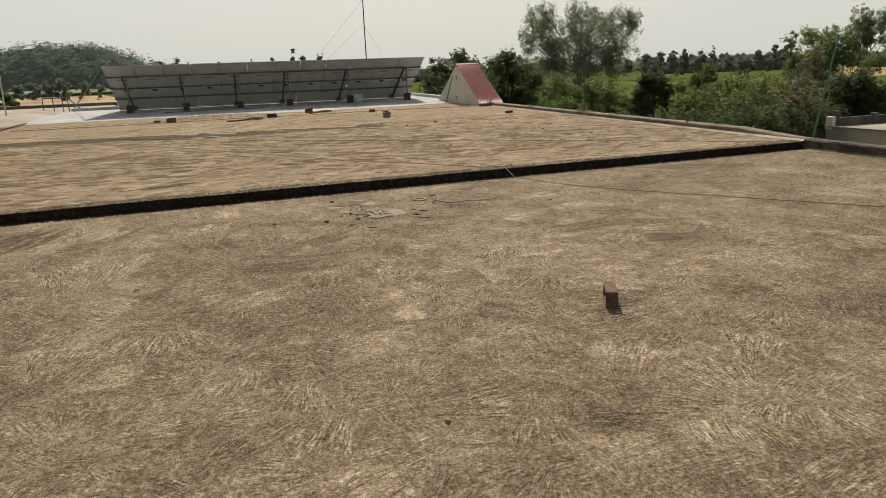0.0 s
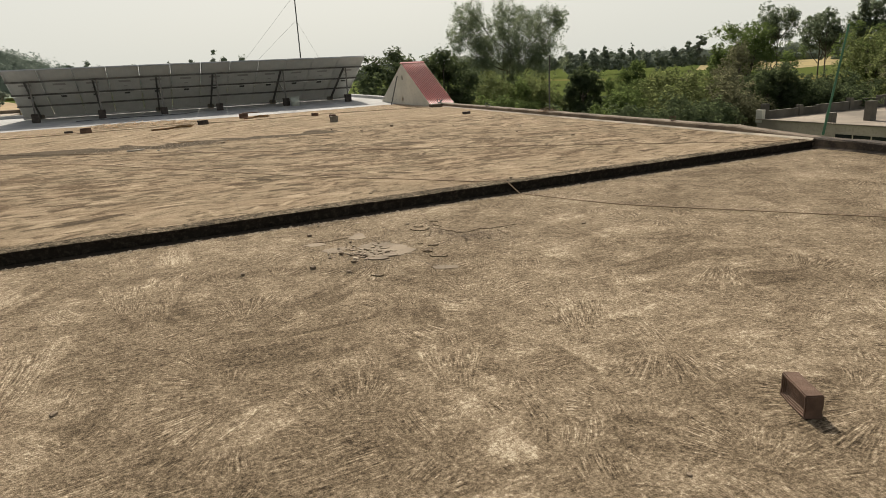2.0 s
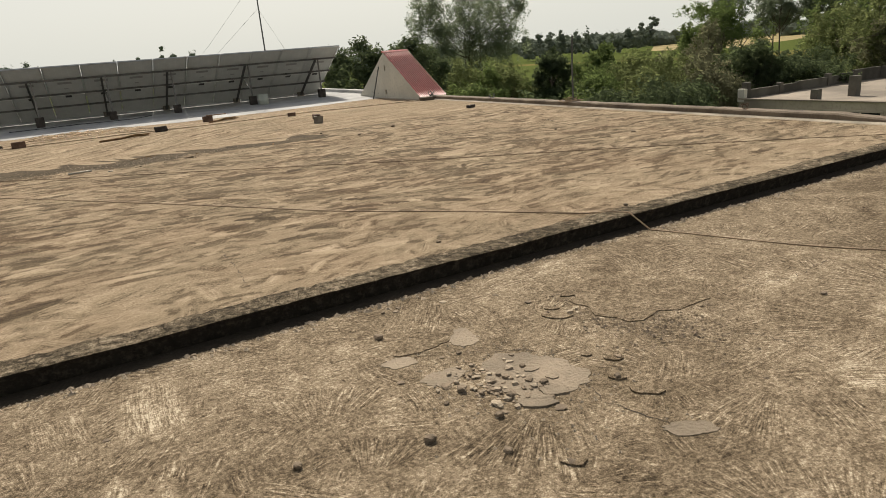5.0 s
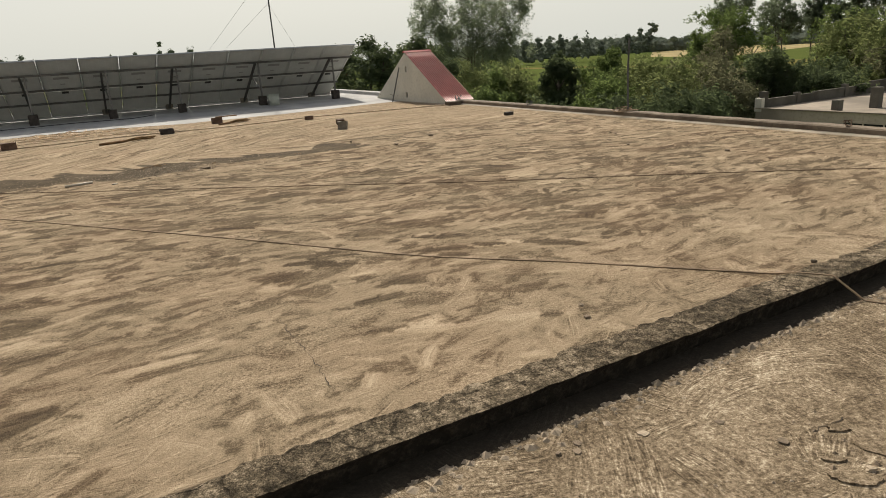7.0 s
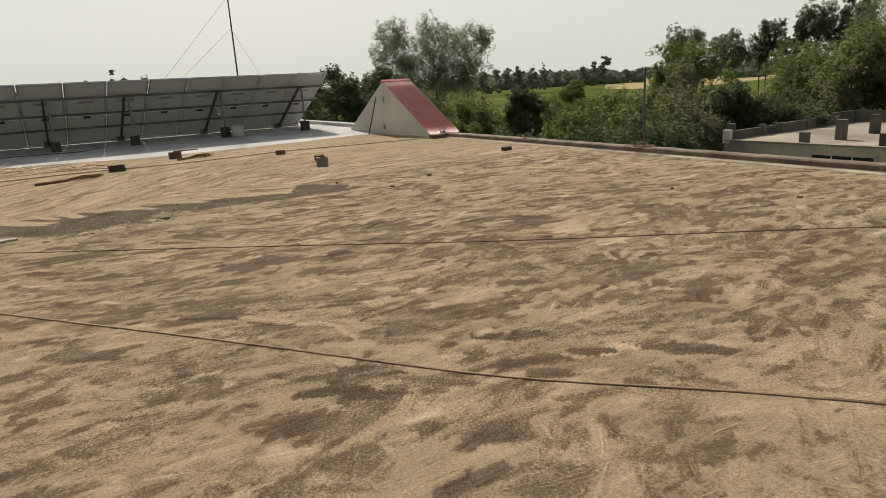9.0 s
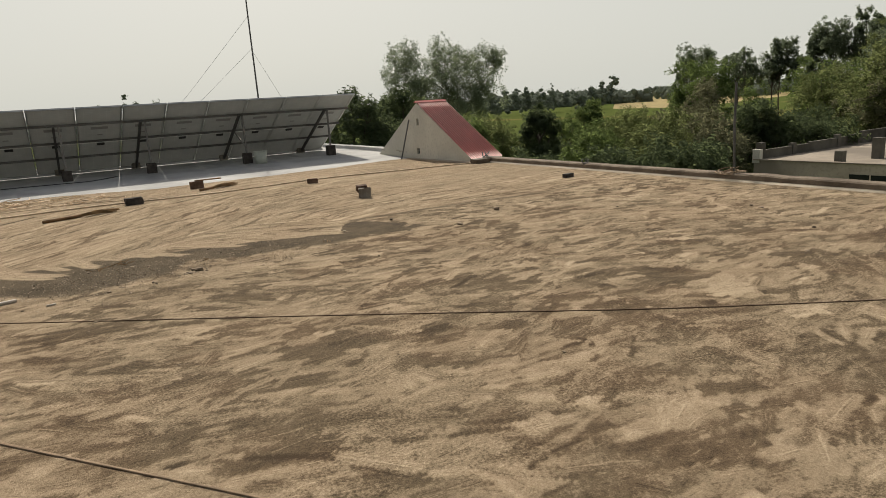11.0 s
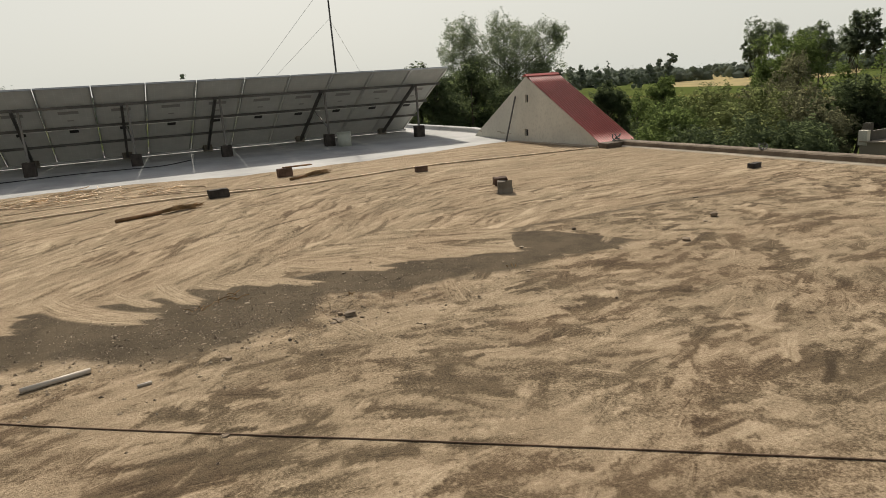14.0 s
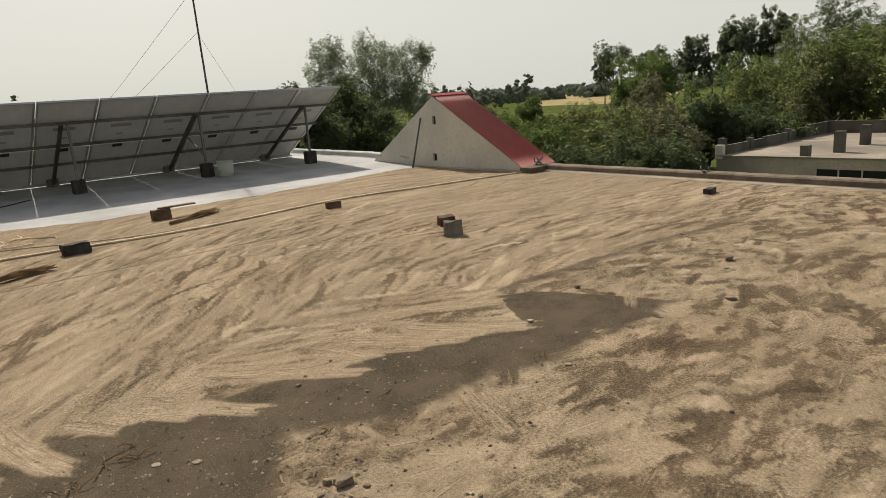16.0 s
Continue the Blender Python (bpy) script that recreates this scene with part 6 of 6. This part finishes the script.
def rope(name, points, radius, mat, label, n=60, wiggle=0.02, strands=1, seed=1, lift=0.0):
    t = thing(name, (points[0][0], points[0][1], 0), label, "rope")
    o = Vector((points[0][0], points[0][1], 0))
    pts = [Vector((p[0], p[1], 0)) for p in points]
    total = [0.0]
    for a, b in zip(pts, pts[1:]):
        total.append(total[-1] + (b - a).length)
    for s in range(strands):
        path = []
        for i in range(n + 1):
            d = total[-1] * i / n
            k = max(j for j in range(len(pts) - 1) if total[j] <= d + 1e-6)
            p = pts[k].lerp(pts[k + 1], (d - total[k]) / (total[k + 1] - total[k]))
            path.append([p.x + wiggle * noise.noise(Vector((d * 0.7, seed, s * 5))) + s * 2.1 * radius, p.y + wiggle * noise.noise(Vector((d * 0.7, seed + 7, s * 5)))])
        for turn in range(10):      # ropes bend, they have no corners
            path = [path[0]] + [[(a[i] + 2 * b[i] + c[i]) / 4 for i in (0, 1)] for a, b, c in zip(path, path[1:], path[2:])] + [path[-1]]
        out = []
        for x, y in path:
            edge = y - 0.032 * x
            ground_z = floor_z(x, y) if edge > 0.12 else (0.142 if edge > -0.16 else 0.0)
            out.append(Vector((x, y, ground_z + radius * 0.9 + lift)) - o)
        part("strand", tube(out, radius, 6), mat, t, "", True)
    return t


rope("thin_rope", [(-6.0, 11.6), (-2.0, 8.42), (-0.95, 7.54), (0.3, 6.6), (1.95, 5.32), (3.25, 4.27), (5.3, 2.9), (6.9, 1.7), (8.4, 0.45), (8.9, 0.2)], 0.0040, ROPE, "thin dark brown rope lying across the dusty roof", 90, 0.012)
rope("thick_rope", [(-5.2, 10.2), (-1.82, 6.4), (-0.85, 5.1), (-0.38, 4.45), (0.55, 3.2), (1.4, 1.95), (2.13, 1.3), (2.66, 0.6), (3.2, 0.10), (3.36, -0.30), (3.76, -1.40), (4.3, -2.0), (5.2, -3.15), (5.84, -3.9), (8.8, -7.6)], 0.0045, CORD, "doubled brown rope running over the roof step", 120, 0.012, 2, 4)
rope("hose", [(-7.0, 14.7), (-3.0, 14.75), (-1.3, 15.0), (0.1, 15.2), (1.36, 15.02), (2.83, 15.0), (4.9, 15.42), (7.0, 15.05), (8.3, 14.9), (8.90, 14.78)], 0.016, HOSE, "long pale brown hose lying along the roof", 90, 0.10, 2, 9)
rope("cable", [(-7.0, 15.6), (-2.5, 15.7), (0.2, 16.0), (1.0, 15.4), (2.6, 15.15)], 0.008, HOSE, "thin brown cable beside the hose", 60, 0.15, 1, 12)
for k, (x, y) in enumerate(((-1.9, 16.7), (-1.3, 16.5), (-0.9, 17.3), (0.2, 16.3))):
    loops("wire_tangle", (x, y, floor_z(x, y)), "tangle of thin brown wire by the white strip", 5, 0.55, 30 + k, HOSE, 0.008, 0.14)
rope("panel_cable", [(-3.0, 20.6), (-1.0, 20.9), (0.6, 20.6), (1.2, 21.3)], 0.014, BLACK, "black cable trailing under the panels", 40, 0.2, 1, 3)


# ---- bricks, blocks and boards ----
def brick_mesh(seed, size=(0.23, 0.075, 0.115), frog=True, chipped=0.004):
    bm = box((-size[0] / 2, -size[1] / 2, 0), (size[0] / 2, size[1] / 2, size[2]))
    if frog:
        bm.normal_update()
        face = max(bm.faces, key=lambda f: f.normal.y)
        bmesh.ops.inset_individual(bm, faces=[face], thickness=0.024)
        inner = face
        bmesh.ops.inset_individual(bm, faces=[inner], thickness=0.008)
        bmesh.ops.translate(bm, verts=inner.verts[:], vec=(0, -0.014, 0))
    bmesh.ops.bevel(bm, geom=[e for e in bm.edges if e.calc_length() > 0.06], offset=0.005, segments=2, affect="EDGES")
    bmesh.ops.subdivide_edges(bm, edges=[e for e in bm.edges if e.calc_length() > 0.05], cuts=2, use_grid_fill=True)
    return roughen(roughen(bm, chipped, 30, seed), chipped * 1.5, 9, seed + 3)


def loose(name, at, turn, bm, mat, label, category, group="", tilt=(0, 0)):
    ob = mesh_ob(name, bm, mat)
    ob.matrix_basis = pose(*at, tilt[0], tilt[1], turn)
    return tagged(ob, label, category, group)


def on(x, y):
    return (x, y, floor_z(x, y) - 0.003)


loose("brick", (1.70, -5.25, -0.002), 63, brick_mesh(1, (0.235, 0.078, 0.115)), BRICK, "old weathered brick standing on its edge with its frog showing", "brick")
BR = "loose bricks on the dusty roof"
loose("brick", on(2.36, 16.42), 8, brick_mesh(3, (0.27, 0.13, 0.16), False), BRICK, "dark red brick under a short plank", "brick", BR)
loose("brick", on(4.42, 14.75), -15, brick_mesh(4, (0.22, 0.11, 0.10), False), BRICK, "dark brown brick lying by the hose", "brick", BR)
loose("brick", on(7.98, 10.65), 12, brick_mesh(5, (0.23, 0.11, 0.075), False), SOOT_BRICK, "sooty brick lying flat in the dust", "brick", BR)
loose("brick", on(-2.35, 14.9), 5, brick_mesh(6, (0.30, 0.16, 0.15), False), BRICK, "dark red brick lying in the dust", "brick", BR)
loose("brick", on(-2.8, 14.95), 30, brick_mesh(7, (0.20, 0.11, 0.09), False), SOOT_BRICK, "half a sooty brick in the dust", "brick", BR)
bm = brick_mesh(2, (0.30, 0.16, 0.13), False, 0.010)
loose("coping_block", on(0.90, 14.80), 6, bm, SOOT_BRICK, "black sooty coping block beside the hose", "block")
t = thing("broken_block", (*on(4.22, 11.66)[:2], floor_z(4, 11.7) - 0.004), "broken grey concrete block with a pale chunk leaning on it", "block", turn=-30)
part("block", roughen(brick_mesh(8, (0.20, 0.17, 0.17), False, 0.012), 0.01, 12), BLOCK, t, "grey block")
bm = brick_mesh(9, (0.19, 0.10, 0.10), False, 0.012)
bm.transform(pose(-0.05, 0.10, 0.115, 14, -6, 12))
part("chunk", bm, BRICK, t, "brownish chunk leaning on the block")
loose("plank", (2.62, 16.46, floor_z(2.6, 16.4) + 0.155), 4, roughen(box((-0.28, -0.05, 0), (0.28, 0.05, 0.025), 0.004), 0.004, 6), WOOD, "short brown plank resting on a brick", "plank")
# a bundle of sticks and a broom
def broom(at, turn, handle, tail, spread, label, seed):
    t = thing("broom", at, label, "broom", turn=turn)
    part("handle", tube([(0, 0, 0.028), (handle, 0, 0.034)], 0.024, 8, True, 0.028), WOOD, t, "bound brown handle", True)
    rng = random.Random(seed)
    bm = bmesh.new()
    for k in range(70):
        a = rng.uniform(-spread, spread)
        L = tail * rng.uniform(0.7, 1.05)
        join(bm, tube([(handle - 0.08, a * 0.12, 0.03 + rng.uniform(-0.015, 0.02)), (handle + L * 0.5, a * L * 0.6, 0.05 + rng.uniform(-0.03, 0.035)), (handle + L, a * L + rng.uniform(-0.02, 0.02), rng.uniform(0.006, 0.07))], 0.006, 4, True, 0.003))
    bristles = mesh_ob("bristles", bm, STRAW)
    bristles.parent = t
    tagged(bristles, "dry straw bristles")


broom(on(-0.60, 13.62), 22, 0.62, 0.62, 0.14, "old twig broom lying flat on the dust", 12)
broom((2.28, 15.72, floor_z(2.3, 15.7)), 31, 0.38, 0.66, 0.16, "worn straw hand broom lying on the roof", 3)
bm = tube([(0, 0, 0), (0, 0, 0.36)], 0.17, 20, True, 0.19)
t = thing("bucket", (5.14, 21.0, floor_z(5, 21)), "pale grey plastic bucket standing by the panel feet", "bucket")
part("pail", bm, PAIL, t, "", True)
part("rim", tube([(math.cos(a) * 0.192, math.sin(a) * 0.192, 0.36) for a in steps(0, math.tau, 20)], 0.012, 6), PAIL, t)
# two bits of plastic pipe
t = thing("pipe_length", (-1.19, 8.15, floor_z(-1, 8.1)), "short length of dusty pale plastic pipe", "pipe", turn=14)
part("pipe", tube([(0, 0, 0.016), (0.36, 0, 0.016)], 0.016, 12, True), PIPE, t, "", True)
t = thing("pipe_offcut", (-0.61, 7.84, floor_z(-0.6, 7.8)), "tiny offcut of pale plastic pipe", "pipe", turn=10)
part("pipe", tube([(0, 0, 0.009), (0.075, 0, 0.009)], 0.009, 10, True), PIPE, t, "", True)


# ---- broken cement and stones ----
def chip_mesh(seed, flat=0.5, mat=STONE, name="chip"):
    rng = random.Random(seed)
    bm = bmesh.new()
    bmesh.ops.create_icosphere(bm, subdivisions=2, radius=0.5)
    for v in bm.verts:
        n = noise.noise_vector(v.co * 2.2 + Vector((seed * 3.3, 0, seed)))
        v.co += n * 0.28
        v.co.z = max(-0.32, min(0.30, v.co.z)) * flat * 1.4
        v.co.x *= 1.25
    low = min(v.co.z for v in bm.verts)
    for v in bm.verts:
        v.co.z -= low
    me = bpy.data.meshes.new(name)
    bm.to_mesh(me)
    bm.free()
    me.materials.append(mat)
    return me


CHIPS = [chip_mesh(k, (0.55, 0.3, 0.8, 0.22)[k % 4], STONE) for k in range(8)]
PALE_CHIPS = [chip_mesh(k + 20, (0.5, 0.25, 0.7)[k % 3], PALE_STONE) for k in range(6)]


def stone(x, y, size, k, pale=False, name="stone", label="", group="loose stones on the roof"):
    meshes = PALE_CHIPS if pale else CHIPS
    ob = new(name, meshes[k % len(meshes)])
    z = floor_z(x, y) if y > 0.12 else 0.0
    ob.matrix_basis = pose(x, y, z - 0.001, 0, 0, (k * 77) % 360) @ Matrix.Diagonal((size * 0.68, size * 0.68, size * 0.62, 1))
    return tagged(ob, label or ("pale broken piece of mortar on the roof" if pale else "small dark stone lying on the roof"), "stone", group)


spots = [(1.57, 0.40, 0.05), (1.67, 0.57, 0.045), (3.41, 0.23, 0.05), (3.06, 0.24, 0.07), (6.82, 3.66, 0.09), (7.15, 6.2, 0.10), (7.19, 6.35, 0.05), (5.4, 4.6, 0.06), (2.09, 4.2, 0.03),
         (-0.28, 7.02, 0.05), (2.2, 5.14, 0.035), (0.35, 8.86, 0.055), (1.06, 9.26, 0.04), (3.33, 8.38, 0.045), (4.91, 8.75, 0.10), (4.67, 8.64, 0.08), (3.95, 8.22, 0.09), (2.31, 8.33, 0.05), (3.49, 9.24, 0.06),
         (0.5, 9.0, 0.03), (1.3, 8.9, 0.03), (-0.4, 9.0, 0.04), (-0.7, 8.8, 0.035), (-0.1, 8.7, 0.03), (6.1, 7.6, 0.06), (5.6, 9.6, 0.07), (2.4, 7.4, 0.03), (4.4, 6.9, 0.04), (-1.2, 6.2, 0.03), (0.1, 5.6, 0.03), (6.4, 5.1, 0.05), (0.03, 8.05, 0.05), (-0.11, 7.95, 0.055), (0.09, 8.3, 0.04), (0.28, 8.02, 0.035), (-0.2, 8.3, 0.04), (1.1, 7.75, 0.03), (0.5, 7.8, 0.035)]
for k, (x, y, s) in enumerate(spots):
    stone(x, y, s, k)
stone(2.69, 8.99, 0.06, 3, True)
stone(0.20, 8.97, 0.05, 4, True)
for k, (x, y, s) in enumerate(((0.75, 8.22, 0.105), (0.66, 8.16, 0.075), (0.70, 8.27, 0.05), (0.61, 8.15, 0.06), (0.81, 8.13, 0.04), (0.64, 8.22, 0.05))):
    stone(x, y, s, k, False, "brick_fragment", "broken bit of grey brick in a small pile", "small pile of brick fragments")
low_spots = [(-0.45, -0.30, 0.045), (0.82, -0.28, 0.05), (0.53, -0.76, 0.055), (0.29, -1.89, 0.05), (0.53, -2.14, 0.05), (0.69, -2.34, 0.065), (-0.24, -1.74, 0.05), (-0.93, -1.01, 0.05), (1.45, -1.78, 0.05),
             (1.60, -1.05, 0.05), (1.30, -1.94, 0.05), (1.45, -0.62, 0.05), (2.98, -1.90, 0.05), (0.83, -0.40, 0.05), (0.71, -0.42, 0.03), (0.79, -0.45, 0.06), (1.11, -0.50, 0.055), (1.54, -0.86, 0.06), (1.64, -1.16, 0.05),
             (-0.5, -4.9, 0.04), (0.9, -5.4, 0.03), (1.3, -6.6, 0.05), (0.2, -6.3, 0.04), (3.2, -4.6, 0.035), (-1.4, -3.6, 0.05), (2.4, -3.2, 0.03)]
for k, (x, y, s) in enumerate(low_spots):
    stone(x, y, s, k, k in (1, 16, 18), "mortar_chip", "loose flat chip of brown mortar", "loose mortar chips")
rng = random.Random(17)
for k in range(150):     # crumbled heap, thickest where the bare screed begins
    u, v = rng.gauss(0, 0.11), rng.gauss(0, 0.13)
    if k % 3 == 0:
        u, v = rng.uniform(-0.10, 0.26), rng.uniform(-0.30, 0.14)
    x, y = 0.74 + u, -1.60 + v
    size = rng.uniform(0.018, 0.042) if k % 9 else rng.uniform(0.045, 0.06)
    stone(x, y, size, k, k % 5 > 2, "mortar_chip", "broken chip in a patch of crumbled mortar", "crumbled mortar patch")
for x, y, s in ((0.91, -2.0, 0.07), (0.54, -0.77, 0.055), (0.41, -1.34, 0.05), (0.30, -1.89, 0.06), (0.58, -1.52, 0.07), (0.62, -1.60, 0.06)):
    stone(x, y, s, int(x * 100), False, "mortar_chip", "loose flat chip of brown mortar", "loose mortar chips")


def flake(name, cx, cy, rx, ry, turn, thick, mat, label, seed, lift=0.0, z0=0.0, category="cement flake"):
    """A thin irregular sheet of cement with a ragged outline, slightly lifted on one side."""
    bm = bmesh.new()
    n = 40
    ring, low = [], []
    mid = bm.verts.new((0, 0, thick))
    for i in range(n):
        a = i * math.tau / n
        q = Vector((math.cos(a) * 1.3, math.sin(a) * 1.3, seed))
        r = 1 + 0.35 * noise.noise(q) + 0.18 * noise.noise(q * 3.1) + 0.08 * noise.noise(q * 8)
        x, y = rx * r * math.cos(a), ry * r * math.sin(a)
        up = lift * max(0, math.sin(a)) * (0.6 + 0.4 * noise.noise(q * 2))
        ring.append(bm.verts.new((x, y, thick + up)))
        low.append(bm.verts.new((x * 1.01, y * 1.01, -0.004 if not lift else max(-0.004, up - 0.004))))
    for i in range(n):
        j = (i + 1) % n
        bm.faces.new((mid, ring[i], ring[j]))
        bm.faces.new((ring[i], low[i], low[j], ring[j]))
    ob = mesh_ob(name, bm, mat)
    ob.matrix_basis = pose(cx, cy, z0, 0, 0, turn)
    return tagged(ob, label, category)


SCREED = "pale bare screed where the mortar has broken away"
flake("bare_patch", 0.98, -1.64, 0.24, 0.27, 35, 0.003, BARE, SCREED, 3.1)
flake("bare_patch", 0.92, -1.06, 0.085, 0.13, -20, 0.003, BARE, SCREED, 4.7)
flake("bare_patch", 0.51, -1.14, 0.10, 0.055, -15, 0.003, BARE, SCREED, 5.9)
flake("bare_patch", 1.24, -2.44, 0.12, 0.05, -30, 0.003, BARE, SCREED, 6.3)
flake("bare_patch", 0.62, -1.42, 0.11, 0.09, 15, 0.003, BARE, SCREED, 7.3)
SHEET = "lifted cracked sheet of brushed cement"
flake("lifted_flake", 2.12, -1.20, 0.42, 0.33, -25, 0.006, LOWER, SHEET, 8.2, 0.006)
flake("lifted_flake", 0.74, -0.98, 0.20, 0.09, 12, 0.005, LOWER, SHEET, 2.6, 0.004)
flake("lifted_flake", 0.86, -1.90, 0.10, 0.05, -35, 0.009, BARE, SHEET, 5.4, 0.003)
flake("lifted_flake", 0.98, -1.86, 0.08, 0.04, -38, 0.009, BARE, SHEET, 6.4, 0.003)
for k, (x, y, a, b2, tn) in enumerate(((1.54, -1.16, 0.10, 0.05, -40), (1.59, -1.05, 0.05, 0.025, -40), (1.43, -1.78, 0.055, 0.03, -35), (1.30, -1.94, 0.05, 0.03, -38), (1.33, -2.11, 0.095, 0.05, -38), (1.34, -1.67, 0.03, 0.015, -30), (1.82, -0.93, 0.07, 0.03, -20), (0.70, -2.35, 0.06, 0.03, -35), (1.02, -1.62, 0.05, 0.03, 10), (1.06, -1.74, 0.045, 0.035, 60))):
    flake("loose_flake", x, y, a * 0.85, b2 * 0.85, tn, 0.008, LOWER if k < 8 else BARE, "loose flat flake of cement", 11 + k * 1.7, 0.001)


def crack(points, z, label, seed, wide=0.0025):
    t = thing("crack", (points[0][0], points[0][1], z), label, "crack", kind="structure")
    bm = bmesh.new()
    rows = []
    for i in range(41):
        f = i / 40 * (len(points) - 1)
        k = min(int(f), len(points) - 2)
        p = Vector((*points[k], 0)).lerp(Vector((*points[k + 1], 0)), f - k)
        d = (Vector((*points[k + 1], 0)) - Vector((*points[k], 0))).normalized()
        s = Vector((-d.y, d.x, 0))
        p += s * 0.03 * noise.noise(Vector((i * 0.45, seed, 0))) - Vector((*points[0], 0))
        w = wide * (0.4 + abs(noise.noise(Vector((i * 0.9, seed + 5, 0)))) * 2)
        rows.append([bm.verts.new(p + s * w + Vector((0, 0, 0.0025))), bm.verts.new(p - s * w + Vector((0, 0, 0.0025)))])
    for a, b in zip(rows, rows[1:]):
        bm.faces.new((a[0], a[1], b[1], b[0]))
    part("crack_line", bm, CRACK, t)


# one dark colour draws both the cracks and the shadow at broken rims
CRACK = plain("open_crack", (0.05, 0.038, 0.026), 0.95, relief=0.0)
crack([(0.06, 1.47), (0.05, 1.14), (0.06, 0.91), (0.05, 0.65), (0.03, 0.42)], 0.128, "thin crack in the raised roof", 2)
crack([(1.73, -0.89), (1.93, -0.89), (2.07, -0.84), (2.25, -0.87), (2.43, -1.04), (2.5, -1.2)], 0.0, "curved crack round lifted cement", 5, 0.004)
crack([(1.84, -1.04), (1.74, -1.2), (1.68, -1.33), (1.61, -1.63)], 0.0, "faint crack in the brushed cement", 6, 0.0015)
crack([(0.30, -1.12), (0.41, -1.08), (0.54, -1.07), (0.64, -1.10), (0.73, -1.06), (0.84, -0.94), (0.96, -0.94), (0.98, -1.15)], 0.0, "ragged crack and painted rim shadow round broken mortar", 7, 0.003)
crack([(0.96, -1.33), (1.1, -1.40), (1.22, -1.50), (1.17, -1.68), (1.20, -1.79), (1.13, -1.95), (1.1, -2.07), (1.15, -2.25), (1.22, -2.40)], 0.0, "ragged crack and painted rim shadow round bare screed", 8, 0.0028)
crack([(2.07, -1.90), (2.19, -2.0), (2.25, -2.16), (2.30, -2.31)], 0.0, "dark crack beside pale cement", 10, 0.003)
crack([(2.7, -1.5), (3.1, -1.62), (3.6, -1.55)], 0.0, "thin crack in the brushed cement", 9, 0.002)

# twigs on the trough
for k, (x, y, n, r) in enumerate(((0.08, 9.17, 8, 0.09), (-0.15, 9.05, 5, 0.06), (2.27, 8.54, 3, 0.04), (0.9, 8.65, 3, 0.03))):
    t = thing("twigs", (x, y, floor_z(x, y)), "few dry twigs lying in the bare trough", "twigs", "dry twigs")
    rng = random.Random(40 + k)
    for i in range(n):
        a = rng.random() * math.tau
        p = Vector((rng.uniform(-1, 1) * r, rng.uniform(-1, 1) * r, 0.005))
        d = Vector((math.cos(a), math.sin(a), 0)) * r * rng.uniform(0.6, 1.3)
        part("twig", tube([p, p + d * 0.5 + Vector((0, 0, 0.02)), p + d + Vector((0, 0, rng.uniform(0, 0.03)))], 0.0035, 4), STRAW, t)


def pebbles(name, spots, mat, label):
    """Grit: many tiny irregular stones in one mesh."""
    rng = np.random.default_rng(len(spots))
    base = np.array([(1, 0, 0), (0, 1, 0), (-1, 0, 0), (0, -1, 0), (0, 0, 1)], float)
    faces = np.array([(0, 1, 4), (1, 2, 4), (2, 3, 4), (3, 0, 4)])
    verts, tris = [], []
    for k, (x, y, s) in enumerate(spots):
        a = rng.random() * 6.28
        rot = np.array([[math.cos(a), -math.sin(a), 0], [math.sin(a), math.cos(a), 0], [0, 0, 1]])
        v = (base * rng.uniform(0.6, 1.3, (5, 3))) @ rot.T * s * np.array([1, 1, 0.55])
        v[:4, 2] = -0.001
        verts.append(v + np.array([x, y, floor_z(x, y) if y > 0.12 else 0.0]))
        tris.append(faces + 5 * k)
    me = bpy.data.meshes.new(name)
    me.from_pydata(np.concatenate(verts).tolist(), [], np.concatenate(tris).tolist())
    me.materials.append(mat)
    return tagged(new(name, me), label, "grit", kind="stuff")


rng = random.Random(23)
grit = [(rng.gauss(0.0, 1.1), rng.gauss(8.6, 0.45), rng.uniform(0.003, 0.012) * rng.choice((0.6, 1, 1.4, 1.8))) for k in range(1900)]
grit += [(rng.uniform(-3, 8.8), rng.uniform(0.4, 16), rng.uniform(0.002, 0.008)) for k in range(900)]
crumbs = [(rng.gauss(-0.1, 0.8), rng.gauss(8.55, 0.4), rng.uniform(0.003, 0.010) * rng.choice((0.6, 1, 1.5))) for k in range(900)]
pebbles("grit_trough", crumbs, PALE_STONE, "pale crumbs of mortar in the swept trough")
pebbles("grit_upper", grit, STONE, "fine dark grit strewn over the dusty roof")
grit = [(x, -0.255 + 0.032 * x - abs(rng.gauss(0, 0.05)), rng.uniform(0.005, 0.016) * rng.choice((0.7, 1, 1, 2.0))) for x in (rng.uniform(-4, 8.8) for k in range(1500))]
grit += [(rng.gauss(0.9, 0.3), rng.gauss(-1.6, 0.35), rng.uniform(0.004, 0.014)) for k in range(500)]
pebbles("grit_kerb", grit, PALE_STONE, "pale crumbs of mortar at the foot of the kerb")
grit = [(rng.gauss(1.9, 0.2), rng.gauss(-1.5, 0.28), rng.uniform(0.004, 0.011) * rng.choice((0.7, 1, 1, 1.8))) for k in range(1100)]
grit += [(rng.uniform(-4, 8), rng.uniform(-8, -0.4), rng.uniform(0.002, 0.007)) for k in range(900)]
pebbles("grit_lower", grit, STONE, "fine dark grit on the brushed cement")
